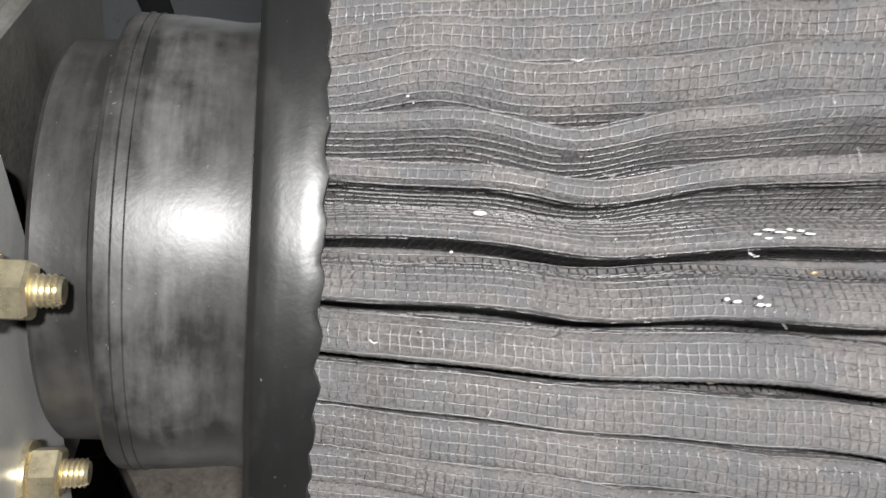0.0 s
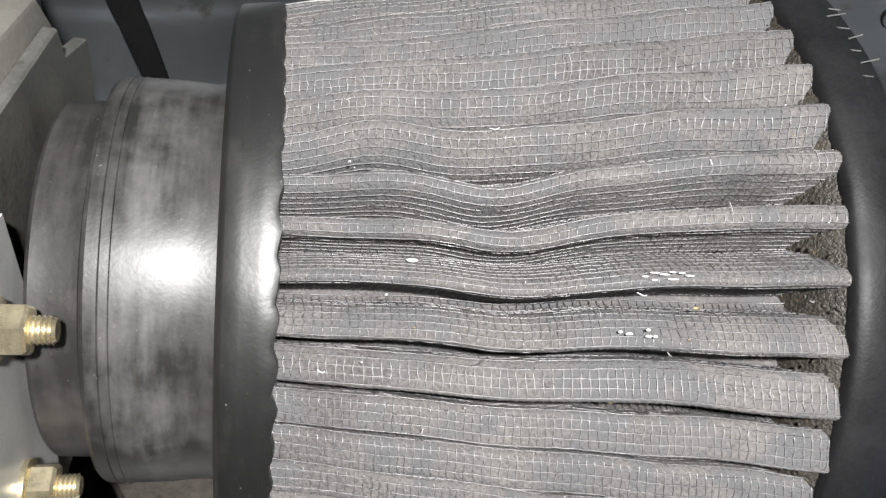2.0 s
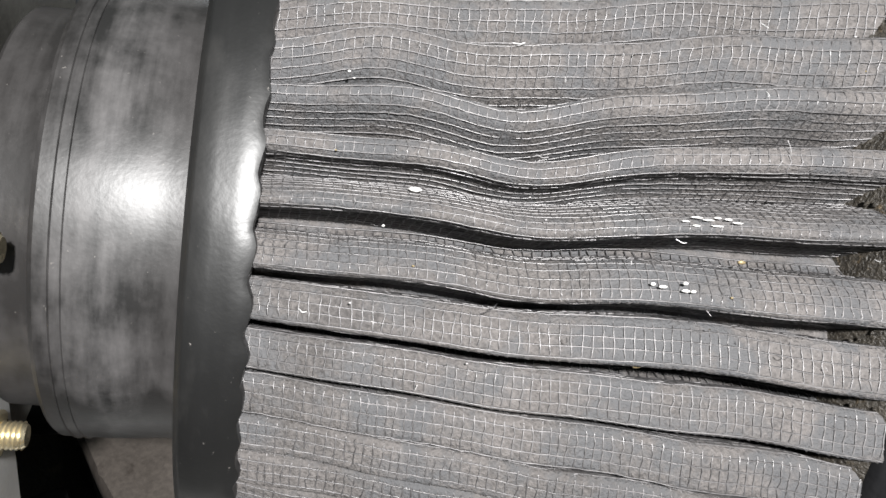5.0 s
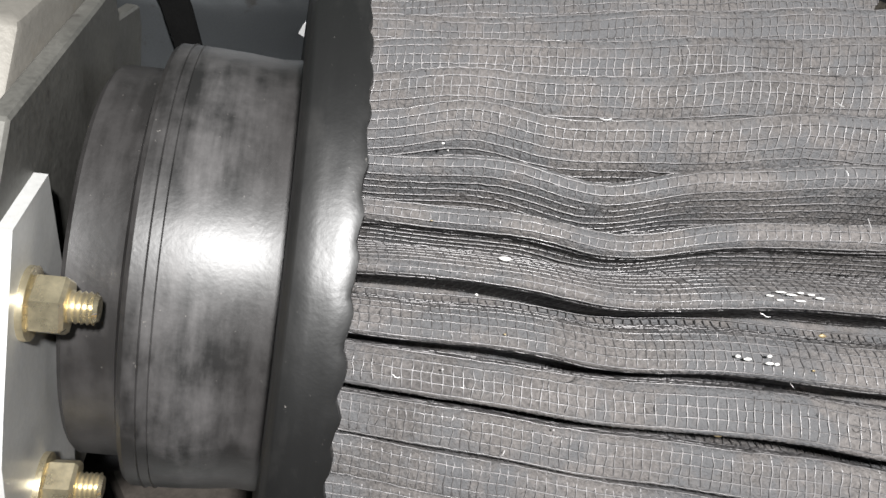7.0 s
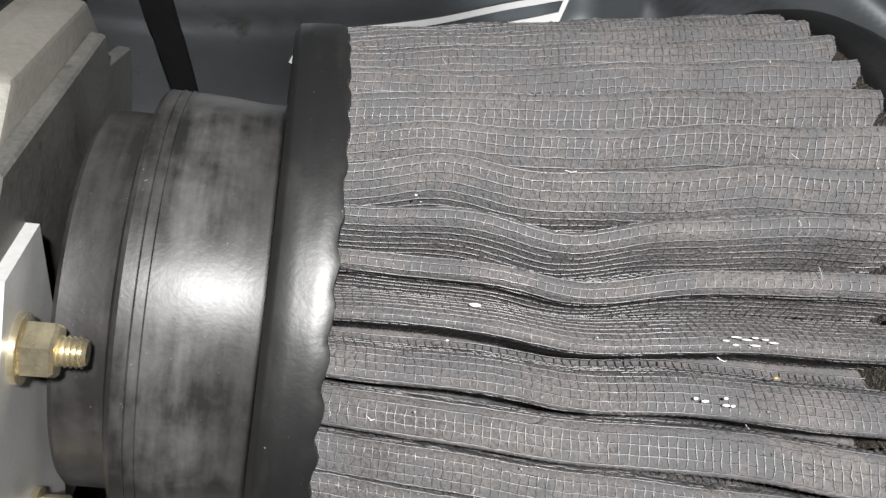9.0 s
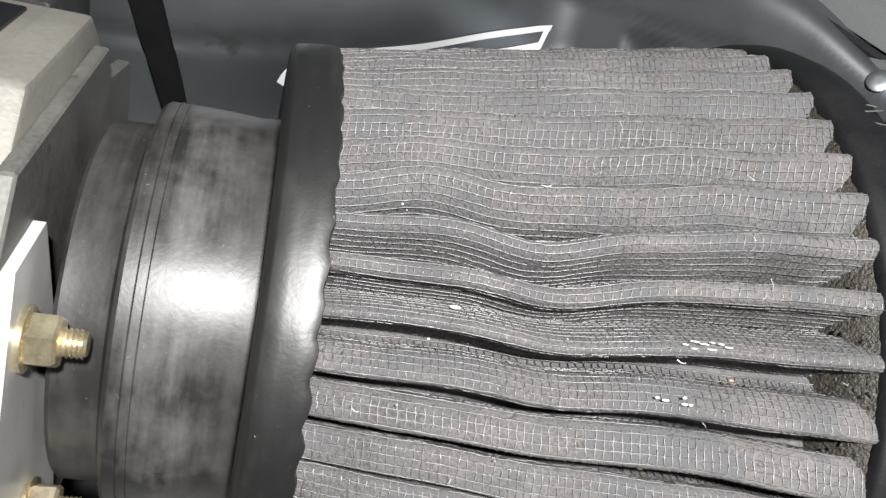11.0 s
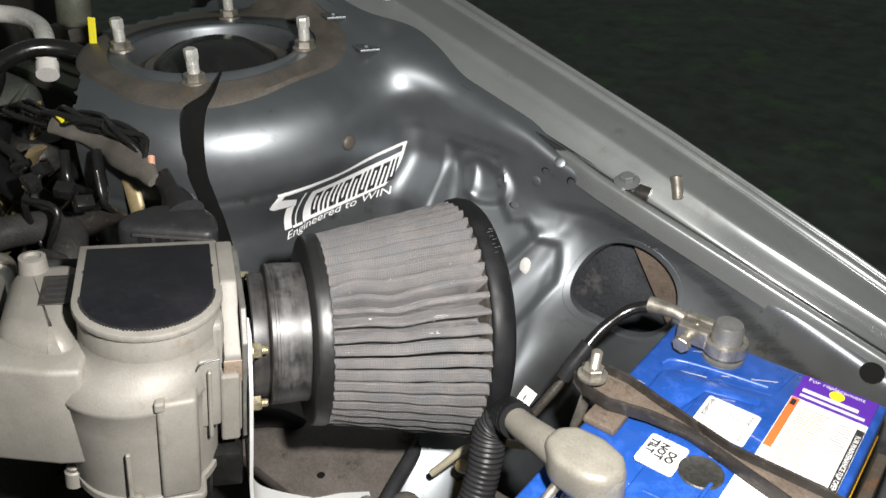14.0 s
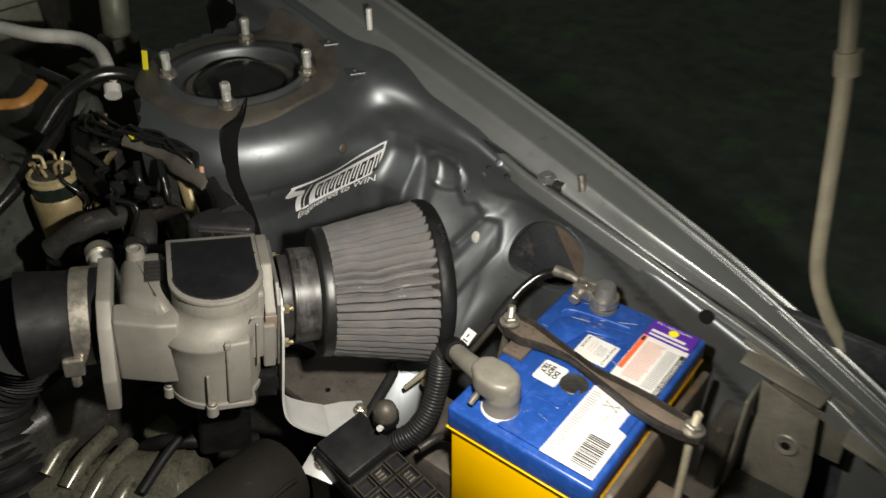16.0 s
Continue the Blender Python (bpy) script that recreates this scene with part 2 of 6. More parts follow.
M_YWIRE = surf("yellow_insulation", (0.60, 0.52, 0.02), 0.45, 0.0, var=0.15, big=60, fine=600, bump=0.05)
M_COPPER = surf("pink_copper_tape", (0.60, 0.32, 0.22), 0.4, 0.3, var=0.2, big=90, fine=600, bump=0.1)
M_BARFLOOR = surf("dusty_brown_channel", (0.115, 0.088, 0.068), 0.6, 0.1, var=0.35, big=50, fine=600, bump=0.2, spot=(0.045, 0.037, 0.03), spot_at=0.58)
M_LINER = surf("dark_mottled_liner", (0.040, 0.042, 0.047), 0.32, 0.0, var=0.5, big=14, fine=300, bump=0.05, spot=(0.085, 0.080, 0.080), spot_at=0.55)
M_PAPER = surf("white_label_paper", (0.60, 0.59, 0.57), 0.5, 0.0, var=0.07, big=60, fine=900, bump=0.05, spot=(0.58, 0.55, 0.50), spot_at=0.66)
M_VINYL = surf("white_vinyl", (0.82, 0.82, 0.82), 0.42, 0.0, var=0.04, big=60, fine=900, bump=0.0)
M_INK = surf("black_ink", (0.02, 0.02, 0.022), 0.5, 0.0, var=0.2, big=60, fine=900, bump=0.0)
M_GREYINK = surf("grey_ink", (0.33, 0.32, 0.32), 0.5, 0.0, var=0.15, big=60, fine=900, bump=0.0)
M_REDINK = surf("pale_red_ink", (0.55, 0.30, 0.24), 0.5, 0.0, var=0.15, big=60, fine=900, bump=0.0)
M_PURPLE = surf("purple_print", (0.075, 0.018, 0.26), 0.42, 0.0, var=0.08, big=60, fine=900, bump=0.0)
M_ORPRINT = surf("orange_print", (0.75, 0.12, 0.03), 0.45, 0.0, var=0.08, big=60, fine=900, bump=0.0)
M_YPRINT = surf("yellow_print", (0.80, 0.68, 0.02), 0.45, 0.0, var=0.05, big=60, fine=900, bump=0.0)
M_SUPPORT = surf("dusty_support_panel", (0.17, 0.16, 0.13), 0.5, 0.35, var=0.25, big=24, fine=500, bump=0.15, spot=(0.10, 0.085, 0.06), spot_at=0.6)
M_ROD = surf("tan_prop_rod", (0.33, 0.30, 0.22), 0.45, 0.2, var=0.2, big=40, fine=600, bump=0.1)
M_GROUND = surf("dark_ground", (0.075, 0.085, 0.074), 0.9, 0.0, var=0.45, big=1.6, fine=9, bump=0.0, spot=(0.075, 0.135, 0.060), spot_at=0.55)


# builders
def part(name, bm, material, parent=None, label=""):
    me = bpy.data.meshes.new(name)
    bm.to_mesh(me)
    bm.free()
    me.materials.append(material)
    ob = new(name, me)
    if parent:
        ob.parent = parent
    if label:
        ob["label"] = label
    return ob


def thing(name, label, category, group="", kind=""):
    return tagged(new(name), label, category, group, kind)


def shade(ob, angle=40):
    for p in ob.data.polygons:
        p.use_smooth = True
    ob.data.set_sharp_from_angle(angle=radians(angle))
    return ob


def join(*bms):
    out = bms[0]
    for b in bms[1:]:
        me = bpy.data.meshes.new("tmp")
        b.to_mesh(me)
        out.from_mesh(me)
        b.free()
        bpy.data.meshes.remove(me)
    return out


def rev(profile, n=64, origin=AX_O, axis=AX_N, u=AX_U, v=AX_V, wob=None, caps=False):
    """Revolve (along, radius) pairs round an axis."""
    bm = bmesh.new()
    rings = []
    for s, r in profile:
        ring = []
        for i in range(n):
            a = 2 * math.pi * i / n
            q = r + (wob(s, a) if wob else 0)
            ring.append(bm.verts.new(origin + axis * s + (u * math.cos(a) + v * math.sin(a)) * q))
        rings.append(ring)
    for a, b in zip(rings, rings[1:]):
        for i in range(n):
            j = (i + 1) % n
            bm.faces.new((a[i], a[j], b[j], b[i]))
    if caps:
        bm.faces.new(rings[0][::-1])
        bm.faces.new(rings[-1])
    bmesh.ops.recalc_face_normals(bm, faces=bm.faces)
    return bm


def spin(profile, base, axis=(0, 0, 1), n=32, wob=None, caps=True):
    """Revolve round an axis through base."""
    axis = Vector(axis).normalized()
    u = axis.orthogonal().normalized()
    return rev(profile, n, Vector(base), axis, u, axis.cross(u), wob, caps)


def box(x0, x1, y0, y1, z0, z1, bevel=0.0, seg=2, m=None):
    bm = bmesh.new()
    bmesh.ops.create_cube(bm, size=1, matrix=Matrix.Translation(((x0 + x1) / 2, (y0 + y1) / 2, (z0 + z1) / 2)) @ Matrix.Diagonal((x1 - x0, y1 - y0, z1 - z0, 1)))
    if bevel:
        bmesh.ops.bevel(bm, geom=bm.edges[:], offset=bevel, segments=seg, profile=0.5, affect="EDGES")
    if m is not None:
        bmesh.ops.transform(bm, matrix=m, verts=bm.verts)
    return bm


def prism(outline, z0, z1, bevel=0.0, m=None, seg=2):
    """A 2D outline pulled up from z0 to z1."""
    bm = bmesh.new()
    low = [bm.verts.new((x, y, z0)) for x, y in outline]
    top = [bm.verts.new((x, y, z1)) for x, y in outline]
    n = len(outline)
    bm.faces.new(low[::-1])
    bm.faces.new(top)
    for i in range(n):
        j = (i + 1) % n
        bm.faces.new((low[i], low[j], top[j], top[i]))
    bmesh.ops.recalc_face_normals(bm, faces=bm.faces)
    if bevel:
        bmesh.ops.bevel(bm, geom=bm.edges[:], offset=bevel, segments=seg, profile=0.5, affect="EDGES")
    if m is not None:
        bmesh.ops.transform(bm, matrix=m, verts=bm.verts)
    return bm


def smooth_path(pts, per=8):
    """Catmull-Rom through the points."""
    p = [Vector(q) for q in pts]
    p = [2 * p[0] - p[1]] + p + [2 * p[-1] - p[-2]]
    out = []
    for i in range(1, len(p) - 2):
        for k in range(per):
            t = k / per
            a, b, c, d = p[i - 1], p[i], p[i + 1], p[i + 2]
            out.append(0.5 * (2 * b + (c - a) * t + (2 * a - 5 * b + 4 * c - d) * t * t + (3 * b - a - 3 * c + d) * t ** 3))
    return out + [p[-2]]


def tube(pts, r, n=12, per=8, wave=0.0, pitch=0.004, flat=1.0):
    """A round bar or hose along a smooth path; wave: ribs of a corrugated pipe."""
    path = smooth_path(pts, per) if per else [Vector(q) for q in pts]
    if wave:
        dense, gap = [path[0]], pitch / 4
        for a, b in zip(path, path[1:]):
            k = max(1, round((b - a).length / gap))
            dense += [a.lerp(b, (i + 1) / k) for i in range(k)]
        path = dense
    bm = bmesh.new()
    rings, up, run = [], None, 0.0
    for i, q in enumerate(path):
        d = (path[min(i + 1, len(path) - 1)] - path[max(i - 1, 0)]).normalized()
        up = d.orthogonal().normalized() if up is None else (up - d * up.dot(d)).normalized()
        side = d.cross(up)
        if i:
            run += (q - path[i - 1]).length
        rad = (r(i / (len(path) - 1)) if callable(r) else r) + wave * (0.5 + 0.5 * math.cos(2 * math.pi * run / pitch))
        rings.append([bm.verts.new(q + (up * math.cos(2 * math.pi * k / n) + side * math.sin(2 * math.pi * k / n) * flat) * rad) for k in range(n)])
    for a, b in zip(rings, rings[1:]):
        for k in range(n):
            j = (k + 1) % n
            bm.faces.new((a[k], a[j], b[j], b[k]))
    bm.faces.new(rings[0][::-1])
    bm.faces.new(rings[-1])
    bmesh.ops.recalc_face_normals(bm, faces=bm.faces)
    return bm


def hexnut(base, axis, r, h, hole=True):
    """A chamfered hexagon with a washer face."""
    axis = Vector(axis).normalized()
    u = axis.orthogonal().normalized()
    v = axis.cross(u)
    bm = bmesh.new()
    rings = []
    for s, k in ((0, 0.93), (0.08 * h, 1), (0.88 * h, 1), (h, 0.88)):
        rings.append([bm.verts.new(Vector(base) + axis * s + (u * math.cos(math.pi * i / 3) + v * math.sin(math.pi * i / 3)) * r * k) for i in range(6)])
    for a, b in zip(rings, rings[1:]):
        for i in range(6):
            j = (i + 1) % 6
            bm.faces.new((a[i], a[j], b[j], b[i]))
    bm.faces.new(rings[0][::-1])
    bm.faces.new(rings[-1])
    bmesh.ops.recalc_face_normals(bm, faces=bm.faces)
    return bm


def threaded(base, axis, r, length, pitch=0.001):
    """A threaded stud as a stack of ridges."""
    prof, s = [], 0.0
    while s < length - 0.001:
        prof += [(s, r * 0.86), (s + pitch / 2, r)]
        s += pitch
    prof += [(length - 0.0008, r * 0.9), (length, r * 0.75)]
    return spin(prof, base, axis, 16)


def stud_bolt(parent, base, axis, r=0.0045, length=0.02, nut_h=0.0065, material=None):
    """Washer, nut and threaded end, as parts of parent."""
    axis = Vector(axis).normalized()
    mt = material or M_ZINC
    nut = shade(part("nut", join(spin([(0, r * 2.2), (0.0012, r * 2.2)], base, axis, 24), hexnut(Vector(base) + axis * 0.0012, axis, r * 1.85, nut_h)), mt, parent, "hexagon nut with washer"), 30)
    shade(part("threaded_end", threaded(Vector(base) + axis * 0.001, axis, r, length), mt, nut), 30)
    return nut
# car body: one pressed sheet of strut tower and inner wing
def smin(a, b, k):
    h = np.clip(0.5 + 0.5 * (b - a) / k, 0, 1)
    return b + (a - b) * h - k * h * (1 - h)


def smax(a, b, k):
    return -smin(-a, -b, k)


def ease(x, a, b):
    t = np.clip((x - a) / (b - a), 0, 1)
    return t * t * (3 - 2 * t)


def lip_z(x):
    return 0.838 - 0.30 * x


# outline of the recessed pan in the inner wing, in (x, z)
PAN = [(-0.31, 0.866), (-0.238, 0.864), (-0.228, 0.845), (-0.221, 0.814), (-0.210, 0.806), (-0.194, 0.810), (-0.174, 0.799), (-0.152, 0.792), (-0.145, 0.771), (-0.142, 0.757), (-0.169, 0.708), (-0.20, 0.64), (-0.31, 0.60)]
PAN_STEP = 0.001


def pan_table():
    """Distance into the pan (positive inside) on a grid of x and z."""
    gx, gz = np.meshgrid(np.arange(-0.36, -0.10, PAN_STEP), np.arange(0.58, 0.90, PAN_STEP), indexing="ij")
    near, inside = np.full(gx.shape, 1.0), np.zeros(gx.shape, bool)
    for (x0, z0), (x1, z1) in zip(PAN, PAN[1:] + PAN[:1]):
        k = np.clip(((gx - x0) * (x1 - x0) + (gz - z0) * (z1 - z0)) / ((x1 - x0) ** 2 + (z1 - z0) ** 2), 0, 1)
        near = np.minimum(near, np.hypot(gx - x0 - k * (x1 - x0), gz - z0 - k * (z1 - z0)))
        if z0 != z1:
            inside ^= ((z0 > gz) != (z1 > gz)) & (gx < x0 + (gz - z0) * (x1 - x0) / (z1 - z0))
    return np.where(inside, near, -near)


PAN_GRID = pan_table()


def in_pan(x, z):
    u = np.clip((np.asarray(x) + 0.36) / PAN_STEP, 0, PAN_GRID.shape[0] - 1.001)
    v = np.clip((np.asarray(z) - 0.58) / PAN_STEP, 0, PAN_GRID.shape[1] - 1.001)
    i, j = u.astype(int), v.astype(int)
    f, g = u - i, v - j
    return (PAN_GRID[i, j] * (1 - f) + PAN_GRID[i + 1, j] * f) * (1 - g) + (PAN_GRID[i, j + 1] * (1 - f) + PAN_GRID[i + 1, j + 1] * f) * g


def bead(x, z, x0, z0, x1, z1, wide):
    """A soft ridge along a line of the wing, 1 on the line."""
    k = np.clip(((x - x0) * (x1 - x0) + (z - z0) * (z1 - z0)) / ((x1 - x0) ** 2 + (z1 - z0) ** 2), 0, 1)
    return np.exp(-(((x - x0 - k * (x1 - x0)) ** 2 + (z - z0 - k * (z1 - z0)) ** 2) / wide ** 2))


BEND_X = [-0.162, -0.121, -0.081, -0.038, 0.0, 0.039, 0.071, 0.245]
BEND_Z = [0.830, 0.833, 0.828, 0.819, 0.802, 0.783, 0.767, 0.684]


def sheet_field(x, y, z):
    """Below zero inside the metal."""
    front = -0.344 - 0.050 * ease(0.885 - z, 0, 0.09) * ease(0.31 - y, 0, 0.12) - 0.012 * ease(y, 0.20, 0.28)
    side = smax(x - front, 0.58 * (x + 0.362) - 0.81 * (y - 0.100), 0.10)
    side = smax(side, 0.02 - y, 0.06)
    dome = smax(0.8 * (side - 0.020) + 0.6 * (z - 0.905), z - 0.956, 0.075)
    tower = smax(side, dome, 0.022)
    arch = ease(x, -0.36, -0.29) * (1 - ease(x, -0.16, -0.09))
    slope = np.clip(0.815 - z, 0, 0.3)
    slope = slope * slope / (slope + 0.02)
    flank = 0.326 - 0.06 * np.clip(x, 0, 1) - slope * (0.08 + 0.55 * arch)
    deep = in_pan(x, z)
    pan = ease(deep, -0.001, 0.0085)
    flank = flank + 0.0042 * pan - 0.0009 * np.exp(-((deep + 0.002) / 0.0032) ** 2) - 0.006 * bead(x, z, -0.174, 0.797, -0.205, 0.752, 0.006) - 0.005 * bead(x, z, -0.268, 0.842, -0.262, 0.822, 0.005) + 0.30 * np.clip(x + 0.16, -0.10, 0) * (1 - ease(z, 0.79, 0.845))
    flank = flank - 0.0025 * ease(z, 0.871, 0.877) * (1 - ease(x, -0.24, -0.20))
    under = np.interp(x, BEND_X, BEND_Z) - z
    flank = flank + 0.008 * ease(under, -0.005, 0.005) * (1 - ease(under, 0.02, 0.09)) * ease(x, -0.19, -0.13)
    in1 = 1 - np.hypot((x + 0.252 + 0.3 * (z - 0.83)) / 0.040, (z - 0.836) / 0.028)
    flank = flank - 0.0045 * ease(in1, 0.0, 0.24) + 0.003 * ease(in1, 0.30, 0.6)
    flank = flank + 0.0016 * arch * (np.sin(x * 61 + z * 35) + np.sin(z * 83 - x * 41)) * (1 - ease(z, 0.80, 0.85))
    edge = 0.008 + 0.018 * (1 - ease(x, -0.30, -0.17))
    wall = smax(flank - y, z - lip_z(x) + 0.007 * ease(x, -0.22, -0.16), edge)
    body = smin(tower, wall, 0.028 + 0.036 * ease(z, 0.872, 0.92) * ease(x, -0.46, -0.37))
    # pressed beads and shallow domes
    body = body + 0.0018 * np.exp(-((z - 0.852) / 0.0035) ** 2) * (1 - ease(y, 0.14, 0.20)) * (1 - ease(x, -0.36, -0.33))
    body = body + 0.005 * np.exp(-((x + 0.275 + 0.4 * (z - 0.80)) / 0.008) ** 2) * ease(y, 0.2, 0.26) * ease(z, 0.70, 0.76) * (1 - ease(z, 0.83, 0.86))
    body = body - 0.005 * np.exp(-((x + 0.165 - 0.5 * (z - 0.79)) / 0.012) ** 2) * ease(y, 0.2, 0.26) * ease(z, 0.68, 0.72) * (1 - ease(z, 0.80, 0.83))
    return body


def cast(p, d, far=1.5):
    """Where a ray first meets the sheet."""
    p, d = np.array(p, float), np.array(d, float)
    d = d / np.linalg.norm(d)
    run = 0.0
    for _ in range(400):
        f = float(sheet_field(*(p + d * run)))
        if f < 2e-5 or run > far:
            break
        run += max(f * 0.5, 1e-5)
    return Vector(p + d * run)


def sheet_normal(p):
    e = 2e-3
    g = [float(sheet_field(*(np.array(p) + e * k)) - sheet_field(*(np.array(p) - e * k))) for k in np.eye(3)]
    return Vector(g).normalized()


HOLES = [(-0.077, 0.762, 0.056, 0.052)]
SMALL_HOLES = [(-0.180, 0.865, 0.0045, 0.8), (-0.150, 0.862, 0.0048, 1.0), (-0.211, 0.819, 0.0060, 0.62), (0.151, 0.782, 0.0095, 0.9), (0.04, 0.70, 0.008, 1.0)]


def pressed_sheet(step=0.0027):
    w = np.array((1, -1, 1)) / 3 ** 0.5
    e1 = np.array((1, 1, 0)) / 2 ** 0.5
    e2 = np.cross(w, e1)
    a, b = np.meshgrid(np.arange(-0.75, 0.62, step), np.arange(-0.72, 0.6, step), indexing="ij")
    p = np.array((-0.3, 0.2, 0.8)) + a[..., None] * e1 + b[..., None] * e2 + 0.7 * w
    for _ in range(140):
        d = sheet_field(p[..., 0], p[..., 1], p[..., 2])
        p = p - w * (np.clip(d, -0.03, 0.05) * 0.7)[..., None]
    x, y, z = p[..., 0], p[..., 1], p[..., 2]
    good = (np.abs(sheet_field(x, y, z)) < 2e-3) & (z > 0.5) & (x > -0.9) & (x < 0.245) & (y < 0.40)
    good &= (x > -0.676 + 0.004 * np.sin(y * 260)) & (0.68 * (x + 0.60) + 0.73 * (y - 0.10) > -0.004 + 0.002 * np.sin(x * 330))
    good &= ~((np.hypot(x + 0.526, y - 0.201) < 0.0905) & (z > 0.93))
    for hx, hz, rx, rz in HOLES:
        good &= ~((((x - hx) / rx) ** 2 + ((z - hz) / rz) ** 2 < 0.93) & (y > 0.22) & (x > -0.24))
    index = -np.ones(a.shape, int)
    index[good] = np.arange(good.sum())
    quad = np.stack([index[:-1, :-1], index[1:, :-1], index[1:, 1:], index[:-1, 1:]], -1).reshape(-1, 4)
    quad = quad[(quad >= 0).all(1)]
    bm = bmesh.new()
    vs = [bm.verts.new(q) for q in p[good]]
    for q in quad:
        bm.faces.new([vs[i] for i in q])
    bmesh.ops.recalc_face_normals(bm, faces=bm.faces)
    return bm


def wall_ring(hx, hz, rx, rz, lift=0.0005, n=72):
    """A pressed rim round an opening of the inner wing."""
    bm = bmesh.new()
    rows = []
    for k, up in ((0.90, -0.010), (0.925, -0.004), (0.935, -0.0006), (0.95, lift), (1.0, 0.0006), (1.055, lift), (1.07, -0.0012)):
        row = []
        for i in range(n):
            t = 2 * math.pi * i / n
            q = cast((hx + rx * k * math.cos(t), 0.05, hz + rz * k * math.sin(t)), (0, 1, 0))
            row.append(bm.verts.new(q + sheet_normal(q) * up))
        rows.append(row)
    for r0, r1 in zip(rows, rows[1:]):
        for i in range(n):
            j = (i + 1) % n
            bm.faces.new((r0[i], r0[j], r1[j], r1[i]))
    bmesh.ops.recalc_face_normals(bm, faces=bm.faces)
    return bm


def strip(profile, xs, zf):
    """Sweep a (y, z) profile along x, raised by zf(x)."""
    bm = bmesh.new()
    rows = [[bm.verts.new((x, y, z + zf(x))) for y, z in profile] for x in xs]
    for a, b in zip(rows, rows[1:]):
        for i in range(len(profile) - 1):
            bm.faces.new((a[i], b[i], b[i + 1], a[i + 1]))
    bmesh.ops.recalc_face_normals(bm, faces=bm.faces)
    return bm


car = thing("car", "dark grey painted engine bay of an old car", "car")
shade(part("strut_tower", pressed_sheet(), M_PAINT, car, "satin grey strut tower and inner wing"), 60)
XS = [-1.0 + 0.02 * i for i in range(72)]
FENDER = [(0.3222, -0.020), (0.3232, -0.002), (0.326, 0.0018), (0.331, 0.002), (0.335, -0.003), (0.343, -0.004), (0.346, 0.002), (0.349, 0.012), (0.352, 0.0185), (0.355, 0.0205), (0.365, 0.0215), (0.380, 0.0232), (0.3915, 0.0240), (0.3930, 0.0262), (0.3945, 0.0285), (0.397, 0.0298), (0.400, 0.0288),
          (0.406, 0.0248), (0.4125, 0.0250), (0.4140, 0.0268), (0.4155, 0.0286), (0.418, 0.0288), (0.4198, 0.0268), (0.4210, 0.022), (0.424, 0.0), (0.43, -0.10), (0.45, -0.70)]
STEP_X, STEP_Y = [-1, -0.26, -0.1, 0.01, 0.17, 0.29, 0.42], [0.40, 0.370, 0.360, 0.350, 0.342, 0.322, 0.290]
CREASE_X, CREASE_Y = [-1, -0.22, -0.1, 0, 0.15, 0.23, 0.42], [0.46, 0.428, 0.418, 0.406, 0.380, 0.360, 0.305]
EDGE_X, EDGE_Y = [-1, -0.45, -0.25, -0.1, 0, 0.1, 0.24, 0.36, 0.42], [0.485, 0.457, 0.441, 0.431, 0.418, 0.406, 0.380, 0.345, 0.325]


def fender_y(x, y):
    """The fender's step, crease and outer edge draw together towards the front of the car."""
    step, crease, edge = np.interp(x, STEP_X, STEP_Y), np.interp(x, CREASE_X, CREASE_Y), np.interp(x, EDGE_X, EDGE_Y)
    inner = -0.045 * float(ease(x, 0.22, 0.42))
    return float(np.interp(y, [0.30, 0.343, 0.350, 0.397, 0.420, 0.45], [0.30 + inner, 0.343 + inner, step, crease, edge, edge + 0.03]))


FENDER = [(q.x, q.y) for q in smooth_path([(y, z, 0) for y, z in FENDER], 3)]
fender_bm = strip(FENDER, XS, lip_z)
for v in fender_bm.verts:
    if v.co.y < 0.3435:
        v.co.z -= 0.05 * float(ease(-v.co.x, 0.14, 0.30))
        v.co.y += 0.016 * float(ease(-v.co.x, 0.12, 0.20))
    v.co.y = fender_y(v.co.x, v.co.y)
shade(part("fender", fender_bm, M_FENDER, car, "grey painted fender edge with channel"), 60)
filler_bm = strip([(0.334, -0.045), (0.340, -0.030), (0.352, -0.022), (0.374, -0.018)], XS[15:43], lip_z)
shade(part("channel_floor", filler_bm, M_PAINT, car, "grey floor of the fender channel"), 60)
for h in HOLES:
    shade(part("hole_rim", wall_ring(*h), M_PAINT, car), 30)
# Uncut holes: black discs paint in the shade, smaller grey discs cover most.
for hx, hz, r, squash in SMALL_HOLES:
    q = cast((hx, 0.05, hz), (0, 1, 0))
    n = sheet_normal(q)
    disc_bm = spin([(0.0003, r), (0.0004, r * 0.5)], q, n, 24)
    for v in disc_bm.verts:
        v.co.z = q.z + (v.co.z - q.z) * squash
    hole = part("hole", disc_bm, M_FELT_SHADE, car, "flat black disc for the shade in a small hole")
    back_bm = spin([(0.0006, r * 0.82), (0.0007, r * 0.4)], q + Vector((0.16 * r, 0, -0.16 * r * squash)), n, 24)
    for v in back_bm.verts:
        v.co.z = q.z + (v.co.z - q.z) * squash
    part("hole_back", back_bm, M_LINER if r > 0.007 else M_PAINT, hole, "grey disc laid over the black one, leaving a shaded rim")
part("wheel_arch_liner", box(-0.7, 0.45, 0.36, 0.372, 0.35, 0.80, 0.003), M_LINER, car, "dark dirty liner behind the openings")
